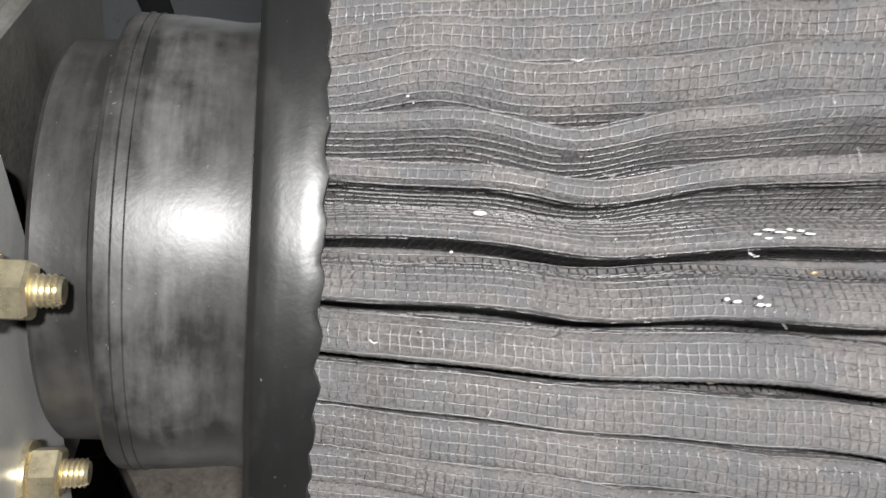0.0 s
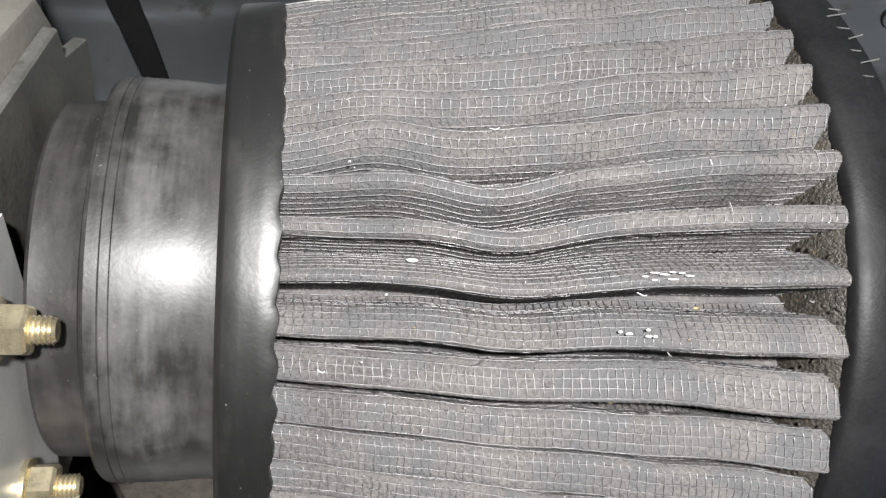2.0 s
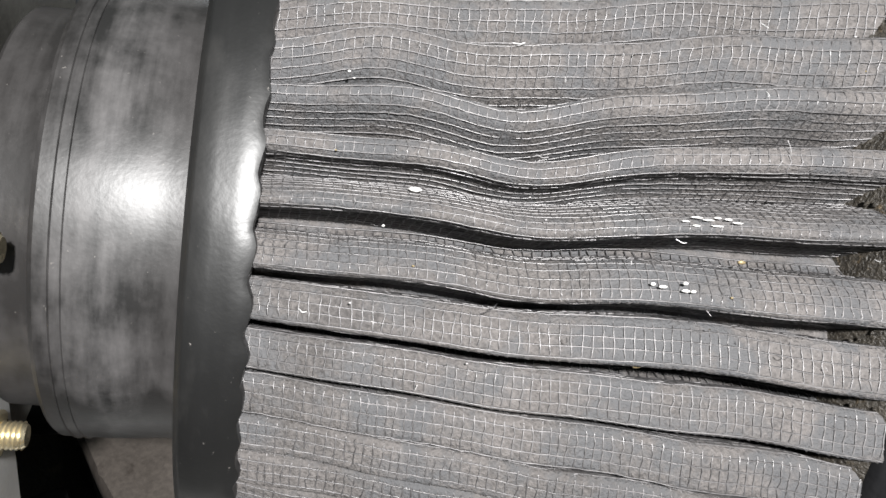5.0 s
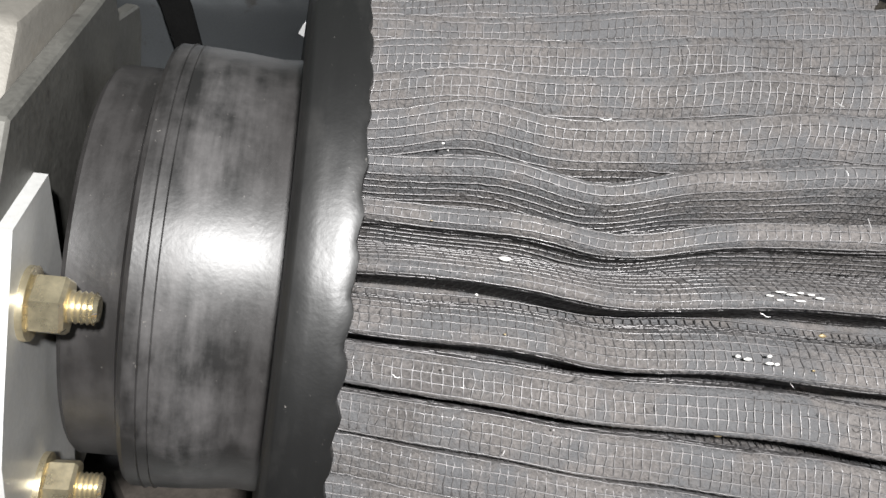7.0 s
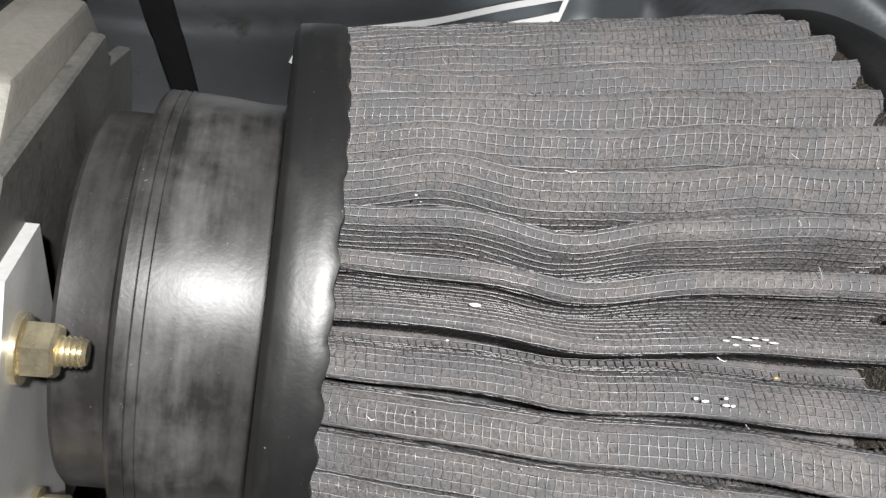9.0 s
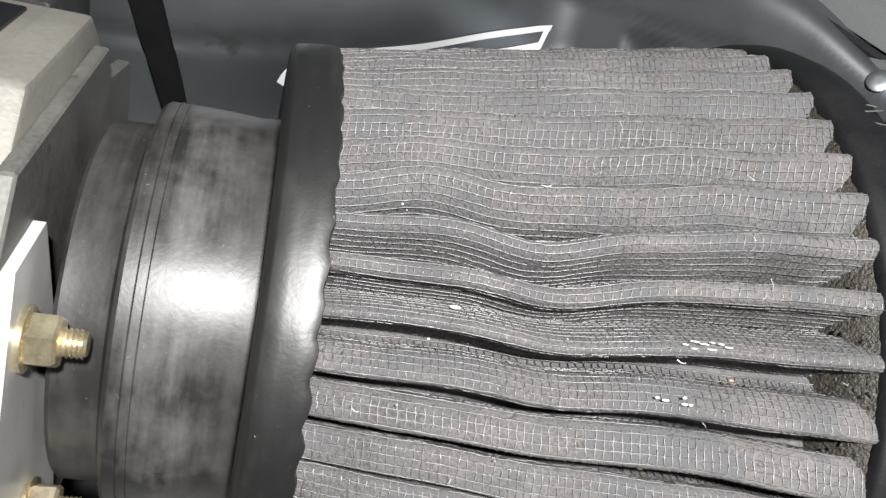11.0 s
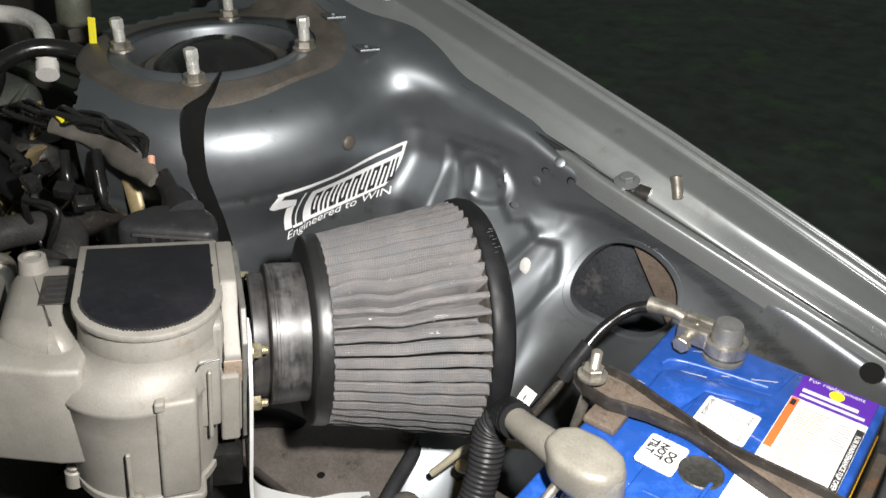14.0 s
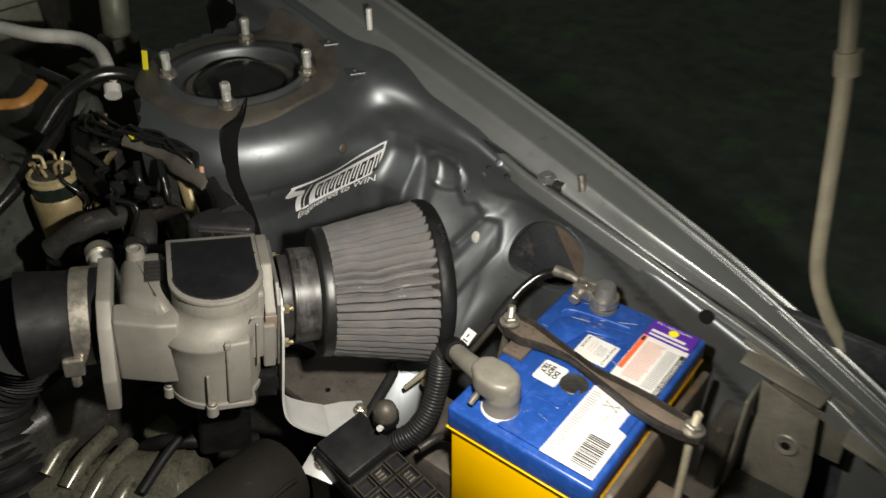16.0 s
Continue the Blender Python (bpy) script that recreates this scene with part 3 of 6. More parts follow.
part("inner_panel", prism([(-0.086, 0.802), (-0.020, 0.802), (-0.004, 0.715), (-0.032, 0.715), (-0.050, 0.745)], 0.348, 0.354, 0.001, Matrix(((1, 0, 0, 0), (0, 0, 1, 0), (0, 1, 0, 0), (0, 0, 0, 1)))), M_BARFLOOR, car, "brown panel set behind the opening")
# sealed seam of the fender channel
shade(part("seam_sealer", tube([(x, 0.339, lip_z(x) - 0.0042) for x in [-0.95 + 0.1 * i for i in range(14)]], 0.0028, 6, 3), M_BLACK, car), 60)
# tower top plate and bearing cup
C0 = Vector((-0.526, 0.201, 0.953))
shade(part("tower_ring", spin([(-0.018, 0.0855), (-0.002, 0.0866), (0.0022, 0.0880), (0.0036, 0.0902), (0.0028, 0.0928), (-0.0005, 0.098), (-0.006, 0.106)], C0, n=96, caps=False), M_PAINT, car, "raised ring round the strut mount"), 50)
shade(part("bearing_cup", spin([(-0.016, 0.0665), (-0.012, 0.064), (-0.009, 0.060), (-0.002, 0.05), (0.006, 0.036), (0.010, 0.02), (0.0115, 0.0005)], C0, n=80), M_GLOSS, car, "black domed strut bearing cap"), 50)


shade(part("mount_rubber", spin([(-0.019, 0.0880), (-0.017, 0.080), (-0.012, 0.074), (-0.014, 0.068), (-0.018, 0.060)], C0, n=80, caps=False), M_TOWERTOP, car, "dusty brown mount rubber"), 50)


def tower_plate():
    """Thin dusty plate lying on top of the tower round the ring."""
    bm = bmesh.new()
    rows = []
    for k, r in enumerate((0.108, 0.122, 0.136, 0.142)):
        row = []
        for i in range(80):
            t = 2 * math.pi * i / 80
            rr = r if k < 2 else 0.122 + (r - 0.122) * (0.35 + 0.65 * abs(math.cos(2 * (t - 0.75))) ** 1.5)
            q = cast((C0.x + rr * math.cos(t), C0.y + rr * math.sin(t), 1.2), (0, 0, -1))
            row.append(bm.verts.new(q + Vector((0, 0, 0.0035 if k < 3 else -0.001))))
        rows.append(row)
    for a, b in zip(rows, rows[1:]):
        for i in range(80):
            j = (i + 1) % 80
            bm.faces.new((a[i], a[j], b[j], b[i]))
    bmesh.ops.recalc_face_normals(bm, faces=bm.faces)
    return bm


shade(part("tower_plate", tower_plate(), M_TOWERTOP, car, "dusty brown plate round the strut mount"), 40)
for sx, sy in ((-0.459, 0.126), (-0.592, 0.132), (-0.446, 0.258), (-0.606, 0.285)):
    q = cast((sx, sy, 1.2), (0, 0, -1))
    nut = shade(part("strut_nut", join(spin([(0, 0.013), (0.002, 0.013), (0.003, 0.0105)], q, n=28), hexnut(q + Vector((0, 0, 0.002)), (0, 0, 1), 0.0105, 0.008)), M_STEEL, car, "dusty flange nut"), 30)
    shade(part("stud", join(threaded(q, (0.05, -0.02, 1), 0.0060, 0.024, 0.0016), hexnut(q + Vector((0.0011, -0.0005, 0.023)), (0.05, -0.02, 1), 0.0068, 0.011)), M_STUD, nut, "bare silver threaded stud"), 30)
for sx, sy, rot in ((-0.398, 0.302, 0.3), (-0.47, 0.325, 0.3)):
    q = cast((sx, sy, 1.2), (0, 0, -1))
    out = [(0.014 * math.cos(rot + a) * k, 0.014 * math.sin(rot + a)) for a, k in ((0, 1.3), (1.57, 1), (3.14, 1.3), (4.71, 1))]
    part("tower_clip", join(prism([(q.x + x, q.y + y) for x, y in out], q.z, q.z + 0.003, 0.001), spin([(0, 0.004), (0.005, 0.0035)], q, n=12)), M_PAINT, car, "small diamond clip plate")


def button(q, r, h, material, name, label=""):
    n = sheet_normal(q)
    return shade(part(name, spin([(-0.001, r), (h * 0.4, r), (h, r * 0.72), (h * 1.1, r * 0.3)], q, n, 24), material, car, label), 40)


q = cast((-0.180, 0.05, 0.765), (0, 1, 0))
plug_bm = spin([(-0.001, 0.0060), (0.0008, 0.0058), (0.0016, 0.004), (0.0018, 0.0005)], q, sheet_normal(q), 24)
for v in plug_bm.verts:
    v.co.z = q.z + (v.co.z - q.z) * 1.7
shade(part("body_plug", plug_bm, M_PIPE, car, "pale oval body plug"), 40)
button(cast((0, 0.216, 0.888), (-1, 0, 0)), 0.0085, 0.004, M_TOWERTOP, "grommet", "small dusty brown grommet")
for hx, hz in ((-0.074, 0.85), (-0.008, 0.832), (0.114, 0.80), (-0.165, 0.878), (-0.19, 0.85), (-0.235, 0.835)):
    button(cast((hx, 0.05, hz), (0, 1, 0)), 0.0055, 0.0012, M_PAINT, "pressed_dimple")
for px, py in ((-0.098, 0.341), (0.20, 0.352)):
    q = Vector((px, py, lip_z(px) + 0.004))
    shade(part("fender_bolt", join(spin([(0, 0.0125), (0.002, 0.0125), (0.003, 0.009)], q, (0, -0.2, 1), 24), hexnut(q + Vector((0, 0, 0.0025)), (0, -0.2, 1), 0.0072, 0.006)), M_FENDER, car, "painted fender bolt"), 30)
shade(part("bonnet_stop", tube([(-0.050, 0.352, lip_z(-0.05) + 0.012), (-0.053, 0.354, lip_z(-0.05) + 0.022), (-0.056, 0.355, lip_z(-0.05) + 0.031), (-0.0565, 0.3552, lip_z(-0.05) + 0.0325)], lambda t: 0.0052 if t < 0.9 else 0.0036, 16, 5), M_STEEL, car, "small upright pin on the fender"), 40)
shade(part("rust_patch", tube([(-0.09, 0.3445, lip_z(-0.085) + 0.001), (-0.076, 0.346, lip_z(-0.07) + 0.004)], 0.007, 8, 4, flat=0.5), M_CLAMP, car), 40)
shade(part("rear_fender_pin", tube([(-0.43, 0.372, lip_z(-0.43) + 0.02), (-0.432, 0.374, lip_z(-0.43) + 0.05)], 0.0045, 10, 4), M_PIPE, car), 40)
# closing panels: floor of the bay, chassis rail, bulkhead
part("bay_floor", box(-1.3, 0.6, -0.9, 0.34, 0.42, 0.45, 0.005), M_CLUTTER, car, "dark oily underside of the bay")
part("bulkhead", box(-1.34, -1.30, -0.9, 0.42, 0.42, 1.05, 0.01), M_CLUTTER, car, "dark bulkhead")
shade(part("dusty_panel", prism([(-0.384, 0.005), (-0.300, -0.005), (-0.155, -0.012), (-0.142, 0.020), (-0.160, 0.158), (-0.204, 0.228), (-0.384, 0.228)], 0.647, 0.667, 0.006), M_PLATE, car, "dusty brown flat panel under the filter"), 40)
# The panel is not pierced; black discs paint in the shade of its holes.
for bx, by, r in ((-0.210, 0.0225, 0.0036), (-0.268, 0.103, 0.005), (-0.234, 0.123, 0.005)):
    shade(part("panel_hole", spin([(0, r), (0.0008, r), (0.001, r * 0.8), (-0.004, r * 0.7)], (bx, by, 0.6672), n=16, caps=True), M_FELT_SHADE, car), 40)
shade(part("panel_bolt", join(spin([(0, 0.012), (0.002, 0.012)], (-0.180, 0.113, 0.667), n=20), hexnut((-0.180, 0.113, 0.669), (0, 0, 1), 0.009, 0.007)), M_PLATE, car), 30)
shade(part("brace_bar", tube([(-0.168, 0.180, 0.700), (-0.157, 0.100, 0.682), (-0.140, 0.024, 0.668), (-0.130, -0.03, 0.645)], 0.007, 10, 5), M_BLACK, car, "black bar along the panel edge"), 40)

SKIRT = look((-0.130, 0.080, 0.665), (-0.63, 0.480, -0.085))
shade(part("lower_skirt", prism([(-0.0425, -0.0280), (-0.0124, -0.045), (0.0288, -0.0106), (0.060, 0.030), (0.045, 0.060), (0.005, 0.060), (-0.002, 0.0405)], -0.004, 0.0, 0.0015, SKIRT), M_PAINT, car, "bare grey sheet beside the dusty panel"), 40)

# sticker on the tower
def on_tower(y, z, up=0.0007):
    q = cast((-0.15, y, z), (-1, 0, 0))
    return q + sheet_normal(q) * up


QUAD = ((0.142, 0.849), (0.3135, 0.8555), (0.303, 0.815), (0.163, 0.792))


def on_logo(a, b, up=0.0007):
    (y0, z0), (y1, z1), (y2, z2), (y3, z3) = QUAD
    b = b * (1 + 0.5 * a * (1 - a))
    y = (y0 * (1 - a) + y1 * a) * (1 - b) + (y3 * (1 - a) + y2 * a) * b
    z = (z0 * (1 - a) + z1 * a) * (1 - b) + (z3 * (1 - a) + z2 * a) * b
    return on_tower(y, z, up)


def patch(f, a0, b0, a1, b1, skew=0.0, na=6, nb=4, up=0.0007):
    """A thin patch of f(a, b), draped on the metal."""
    bm = bmesh.new()
    g = [[bm.verts.new(f(a0 + (a1 - a0) * i / na + skew * (b0 + (b1 - b0) * j / nb), b0 + (b1 - b0) * j / nb, up)) for j in range(nb + 1)] for i in range(na + 1)]
    for i in range(na):
        for j in range(nb):
            bm.faces.new((g[i][j], g[i + 1][j], g[i + 1][j + 1], g[i][j + 1]))
    return bm


def lettering(text, size, m=None, place=None, shear=0.0, bold=0.0):
    """Text as a flat mesh, moved by m or by place(x, y)."""
    cu = bpy.data.curves.new("text", "FONT")
    cu.body, cu.size, cu.shear, cu.resolution_u, cu.offset = text, size, shear, 3, bold
    ob = new("text", cu)
    me = bpy.data.meshes.new_from_object(ob.evaluated_get(bpy.context.evaluated_depsgraph_get()))
    bm = bmesh.new()
    bm.from_mesh(me)
    bpy.data.objects.remove(ob)
    bpy.data.curves.remove(cu)
    bpy.data.meshes.remove(me)
    if place:
        for v in bm.verts:
            v.co = place(v.co.x, v.co.y)
    if m is not None:
        bmesh.ops.transform(bm, matrix=m, verts=bm.verts)
    return bm


sticker = thing("logo_sticker", "white vinyl sticker with dark bars on the strut tower", "sticker")
def flat_shape(outline, up=0.0007):
    """A small flat piece of the sticker from its outline in sticker coordinates."""
    bm = bmesh.new()
    bm.faces.new([bm.verts.new(on_logo(a, b, up)) for a, b in outline])
    return bm


part("top_line", patch(on_logo, 0.0, 0.0, 1.0, 0.085, 0.0, 24, 2), M_VINYL, sticker)
part("hook", flat_shape([(0.02, 0.0), (0.04, 0.085), (0.02, 0.17), (0.125, 0.30), (0.125, 0.47), (-0.035, 0.40), (-0.06, 0.33), (-0.045, 0.24)]), M_VINYL, sticker)
part("slanted_stem", patch(on_logo, 0.105, 0.46, 0.165, 1.0, -0.105, 4, 6), M_VINYL, sticker)
part("thin_line", patch(on_logo, 0.205, 0.20, 0.216, 0.98, -0.115, 2, 6), M_VINYL, sticker)
part("right_edge", patch(on_logo, 0.976, 0.08, 0.999, 0.27, -0.02, 2, 2), M_VINYL, sticker)
plate_bm = bmesh.new()
grid = [[plate_bm.verts.new(on_logo(a0 + (a1 - a0) * i / 18, b, 0.0007)) for i in range(19)] for b, a0, a1 in [(0.25 + 0.125 * j, 0.237 - 0.10 * 0.125 * j, 0.994 - 0.011 * j * j / 3) for j in range(7)]]
for r0, r1 in zip(grid, grid[1:]):
    for i in range(18):
        plate_bm.faces.new((r0[i], r0[i + 1], r1[i + 1], r1[i]))
part("plate", plate_bm, M_VINYL, sticker, "white plate behind the dark bars")
part("bottom_edge", patch(on_logo, 0.068, 0.965, 0.155, 1.02, 0.0, 5, 2, 0.0009), M_VINYL, sticker)
for k in range(9):
    a = 0.296 + 0.0775 * k
    part("dark_bar", patch(on_logo, a, 0.36, a + 0.020, 0.92, -0.055, 2, 4, 0.0012), M_INK, sticker)
    part("dark_bar", patch(on_logo, a + 0.038, 0.36, a + 0.058, 0.92, -0.055, 2, 4, 0.0012), M_INK, sticker)
    for low in ((0.36, 0.82), (0.36,), (0.82,))[k % 3]:
        part("cross_bar", patch(on_logo, a + 0.0205, low, a + 0.0375, low + 0.10, -0.055, 2, 2, 0.0012), M_INK, sticker)
part("slogan", lettering("Engineered to WIN", 1.0, place=lambda x, y: on_tower(0.163 + 0.0156 * x, 0.7795 + 0.0024 * x + 0.0125 * y, 0.0008), shear=0.25), M_VINYL, sticker, "white handwritten words Engineered to WIN")

# felt strip that hangs down the tower
STRIP = [(-0.448, 0.150, 0.955, -0.445, 0.148), (-0.413, 0.109, 0.954, -0.408, 0.111), (-0.420, 0.086, 0.943, -0.403, 0.096), (-0.419, 0.076, 0.921, -0.400, 0.087),
         (-0.415, 0.073, 0.890, -0.398, 0.083), (-0.408, 0.076, 0.863, -0.393, 0.085), (-0.404, 0.081, 0.838, -0.393, 0.090), (-0.404, 0.087, 0.812, -0.398, 0.096), (-0.404, 0.09, 0.79, -0.398, 0.097)]


def felt_strip():
    left = smooth_path([(a, b, c) for a, b, c, d, e in STRIP], 5)
    right = smooth_path([(d, e, c) for a, b, c, d, e in STRIP], 5)
    bm = bmesh.new()
    rows = []
    for a, b in zip(left, right):
        n = sheet_normal(a.lerp(b, 0.5))
        rows.append([bm.verts.new(q) for q in (a + n * 0.0005, a + n * 0.005, b + n * 0.007, b + n * 0.003)])
    for r0, r1 in zip(rows, rows[1:]):
        for i in range(4):
            j = (i + 1) % 4
            bm.faces.new((r0[i], r0[j], r1[j], r1[i]))
    bm.faces.new(rows[0])
    bm.faces.new(rows[-1][::-1])
    bmesh.ops.recalc_face_normals(bm, faces=bm.faces)
    return bm


shade(tagged(part("felt_strip", felt_strip(), M_FELT_SHADE), "matt black felt strip hanging down the strut tower", "strip"), 50)
# cone air filter
filt = thing("cone_air_filter", "cone air filter with grey pleated gauze under wire mesh", "air filter")
PLEATS, LEN, R0, R1 = 50, 0.1101, 0.0737, 0.0958
# one fold, across and down, from valley to valley: even, or laid over to one side with a narrow slot below its ridge
EVEN = [(-0.5, -0.0113), (-0.45, -0.0108), (-0.37, -0.0090), (-0.30, -0.0070), (-0.235, -0.0050), (-0.217, -0.0038), (-0.22, -0.0026), (-0.205, -0.0014), (-0.16, -0.0005), (-0.10, -0.0001), (0.0, 0.0),
        (0.10, -0.0001), (0.16, -0.0005), (0.205, -0.0014), (0.22, -0.0026), (0.217, -0.0038), (0.235, -0.0050), (0.30, -0.0070), (0.37, -0.0090), (0.45, -0.0108)]
LAID = [(-0.5, -0.0125), (-0.47, -0.0112), (-0.44, -0.0096), (-0.41, -0.0078), (-0.385, -0.0060), (-0.370, -0.0044), (-0.363, -0.0030), (-0.352, -0.0017), (-0.33, -0.0007), (-0.30, -0.0002), (-0.25, 0.0),
        (-0.20, -0.0001), (-0.14, -0.0005), (-0.07, -0.0012), (0.02, -0.0024), (0.11, -0.0038), (0.20, -0.0054), (0.29, -0.0071), (0.37, -0.0090), (0.44, -0.0110)]
OVER = [(-0.5, -0.0141), (-0.47, -0.0106), (-0.43, -0.0073), (-0.37, -0.0050), (-0.29, -0.0038), (-0.19, -0.0029), (-0.08, -0.0020), (0.03, -0.0013), (0.13, -0.0006), (0.22, -0.0001), (0.30, 0.0),
        (0.37, -0.0001), (0.42, -0.0006), (0.455, -0.0016), (0.470, -0.0029), (0.468, -0.0043), (0.465, -0.0059), (0.468, -0.0078), (0.475, -0.0100), (0.485, -0.0123)]
SLOT = [(-0.5, -0.0125), (-0.485, -0.0105), (-0.47, -0.0085), (-0.455, -0.0066), (-0.445, -0.0050), (-0.44, -0.0037), (-0.436, -0.0026), (-0.425, -0.0015), (-0.40, -0.0006), (-0.365, -0.0001), (-0.32, 0.0),
        (-0.25, -0.0002), (-0.16, -0.0005), (-0.05, -0.0009), (0.07, -0.0013), (0.18, -0.0017), (0.28, -0.0022), (0.345, -0.0032), (0.385, -0.0065), (0.42, -0.0105)]
EVEN, LAID, OVER, SLOT = np.array(EVEN), np.array(LAID), np.array(OVER), np.array(SLOT)
PITCH = 360.0 / PLEATS


def fold_of(i):
    """The fold numbered i, by its angle: laid down below the middle of the view, laid up above it, even between."""
    m = (35.95 + PITCH * i + 180.0) % 360.0 - 180.0
    low, high = float(ease(42.0 - m, 0.0, 8.0)), float(ease(m - 46.0, 0.0, 11.0))
    flat = float(ease(33.0 - m, 0.0, 8.0))
    fold = EVEN * (1 - low - high) + (LAID * (1 - flat) + (SLOT + (0.07, 0.0)) * flat) * low + OVER * high
    shift = 0.25 * low - 0.19 * float(ease(42.0 - m, 0.0, 16.0)) - 0.29 * high
    away = radians(min(max(37.0 - m, 0.0), 40.0))
    lean = 0.40 * math.sin(away) / (0.40 * math.cos(away) - 0.085) * float(ease(m + 50.0, 0.0, 30.0))
    fold[:, 0] -= lean * np.maximum(-fold[:, 1] - 0.0028, 0.0) / 0.0107
    return fold + (shift, 0.0)


FOLDS = [fold_of(i) for i in range(PLEATS)]


def fold_at(i, k):
    """Fold profile by arc length, k from 0 to 1 over one pleat."""
    pts = np.concatenate([FOLDS[i], FOLDS[(i + 1) % PLEATS][:1] + (1.0, 0.0)])
    run = np.r_[0, np.cumsum(np.hypot(*np.diff(pts * (0.0105, 1.0), axis=0).T))]
    d = k * run[-1]
    return np.interp(d, run, pts[:, 0]), np.interp(d, run, pts[:, 1])


# how far each fold is pushed aside, by its angle round the cone
DIP_AT = [6, 14, 21.5, 28.7, 36, 43, 50, 57.5, 65, 72, 79, 86]
DIP_DEEP = [0, -0.3, -0.7, -1.2, -1.4, -1.6, -2.2, -0.2, -0.7, -0.9, -1.8, 0]
DIP_PLACE = [0.044, 0.044, 0.046, 0.045, 0.044, 0.044, 0.042, 0.042, 0.043, 0.036, 0.028, 0.028]
BULGE = [0, 0, 0, 0, 0, 0, 0.3, 2.2, 1.5, 0.7, 0, 0]


def pleat_point(i, f, h, s, up=0.0):
    """A point of the pleated gauze: pleat number, place across the fold, depth, and distance along the axis (arrays)."""
    mid = 35.95 + PITCH * i
    m = (mid + 180.0) % 360.0 - 180.0
    dip = np.interp(m, DIP_AT, DIP_DEEP) * np.exp(-((s - np.interp(m, DIP_AT, DIP_PLACE)) / 0.0125) ** 2)
    dip = dip + np.interp(m, DIP_AT, BULGE) * np.exp(-((s - 0.019) / 0.012) ** 2)
    dip = dip + 1.3 * ease(s, 0.05, 0.085) * np.exp(-((m - 46.0) / 22.0) ** 2)
    dip = dip + 0.11 * np.sin(s * 80.0 + i * 2.399) + 0.09 * np.sin(s * 190.0 + i * 1.7)
    deep = (1.0 + 0.25 * s / LEN) * (1.0 + 0.08 * np.sin(i * 3.3)) * (1.0 - 0.15 * ease(s, LEN - 0.012, LEN - 0.002))
    a = np.radians(mid + dip + PITCH * (f + 0.03 * np.sin(s * 60.0 + i)))
    r = R0 + (R1 - R0) * s / LEN + h * deep + up - 0.0008 * np.exp(-((s - 0.044) / 0.010) ** 2) * np.exp(-((m - 40.0) / 14.0) ** 2)
    r = r + 0.0003 * np.sin(s * 210 + i * 1.3)
    o, n, u, v = (np.array(q) for q in (AX_O, AX_N, AX_U, AX_V))
    return o + s[..., None] * n + (np.cos(a) * r)[..., None] * u + (np.sin(a) * r)[..., None] * v


def grid_mesh(name, pts, material, parent, wrap=True):
    """Quads over a grid of points (rows, columns)."""
    rows, cols = pts.shape[:2]
    idx = np.arange(rows * cols).reshape(rows, cols)
    nxt = np.roll(idx, -1, 1) if wrap else idx[:, 1:]
    cur = idx if wrap else idx[:, :-1]
    quads = np.stack([cur[:-1], nxt[:-1], nxt[1:], cur[1:]], -1).reshape(-1, 4)
    me = bpy.data.meshes.new(name)
    me.from_pydata(pts.reshape(-1, 3).tolist(), [], quads.tolist())
    me.materials.append(material)
    ob = new(name, me)
    ob.parent = parent
    return shade(ob, 180)


PI = np.repeat(np.arange(PLEATS), len(EVEN)).astype(float)
PF, PH = np.concatenate(FOLDS).T
SROWS = np.linspace(-0.001, LEN + 0.001, 60)
grid_mesh("pleated_gauze", pleat_point(PI[None, :], PF[None, :], PH[None, :], np.repeat(SROWS[:, None], len(PI), 1)), M_GAUZE, filt)["label"] = "grey dusty pleated gauze"


def wire_mesh(name, lines, r, parent):
    """Thin three-sided wires along rows of points (wires, points, 3)."""
    verts, faces, base = [], [], 0
    for pts in lines:
        d = np.gradient(pts, axis=0)
        d /= np.linalg.norm(d, axis=1)[:, None] + 1e-12
        axis = pts - np.array(AX_O)
        axis = axis - (axis @ np.array(AX_N))[:, None] * np.array(AX_N)
        side = np.cross(d, axis)
        side /= np.linalg.norm(side, axis=1)[:, None] + 1e-12
        up = np.cross(side, d)
        ring = np.stack([pts + r * up, pts - 0.5 * r * up + 0.87 * r * side, pts - 0.5 * r * up - 0.87 * r * side], 1)
        n = len(pts)
        verts.append(ring.reshape(-1, 3))
        i = base + 3 * np.arange(n - 1)[:, None]
        for a, b in ((0, 1), (1, 2), (2, 0)):
            faces.append(np.concatenate([i + a, i + b, i + 3 + b, i + 3 + a], 1))
        base += 3 * n
    me = bpy.data.meshes.new(name)
    me.from_pydata(np.concatenate(verts).tolist(), [], np.concatenate(faces).tolist())
    me.materials.append(M_WIRE)
    ob = new(name, me)
    ob.parent = parent
    return tagged(shade(ob, 180), "fine grey square wire mesh", kind="stuff")


PER = 17
WIRE_RNG = np.random.default_rng(7)
long_wires = []
for i in range(PLEATS):
    for k in range(PER):
        f, h = fold_at(i, (k + 0.5) / PER)
        s = np.linspace(0.0, LEN, 60)
        weave = 0.00006 + 0.00006 * np.cos(np.arange(60) * math.pi + k * math.pi) + WIRE_RNG.normal(0, 0.00005, 60)
        drift = 0.007 * np.sin(s * 130 + i * 2.7 + k * 1.9) + WIRE_RNG.normal(0, 0.0065, 60)
        long_wires.append(pleat_point(float(i), f + drift * 0.7, np.full(60, h), s, weave))
wire_mesh("lengthwise_wire", long_wires, 0.00018, filt)
cross_wires = []
CI = np.repeat(np.arange(PLEATS), 24).astype(float)
CF, CH = np.array([fold_at(i, k / 24) for i in range(PLEATS) for k in range(24)]).T
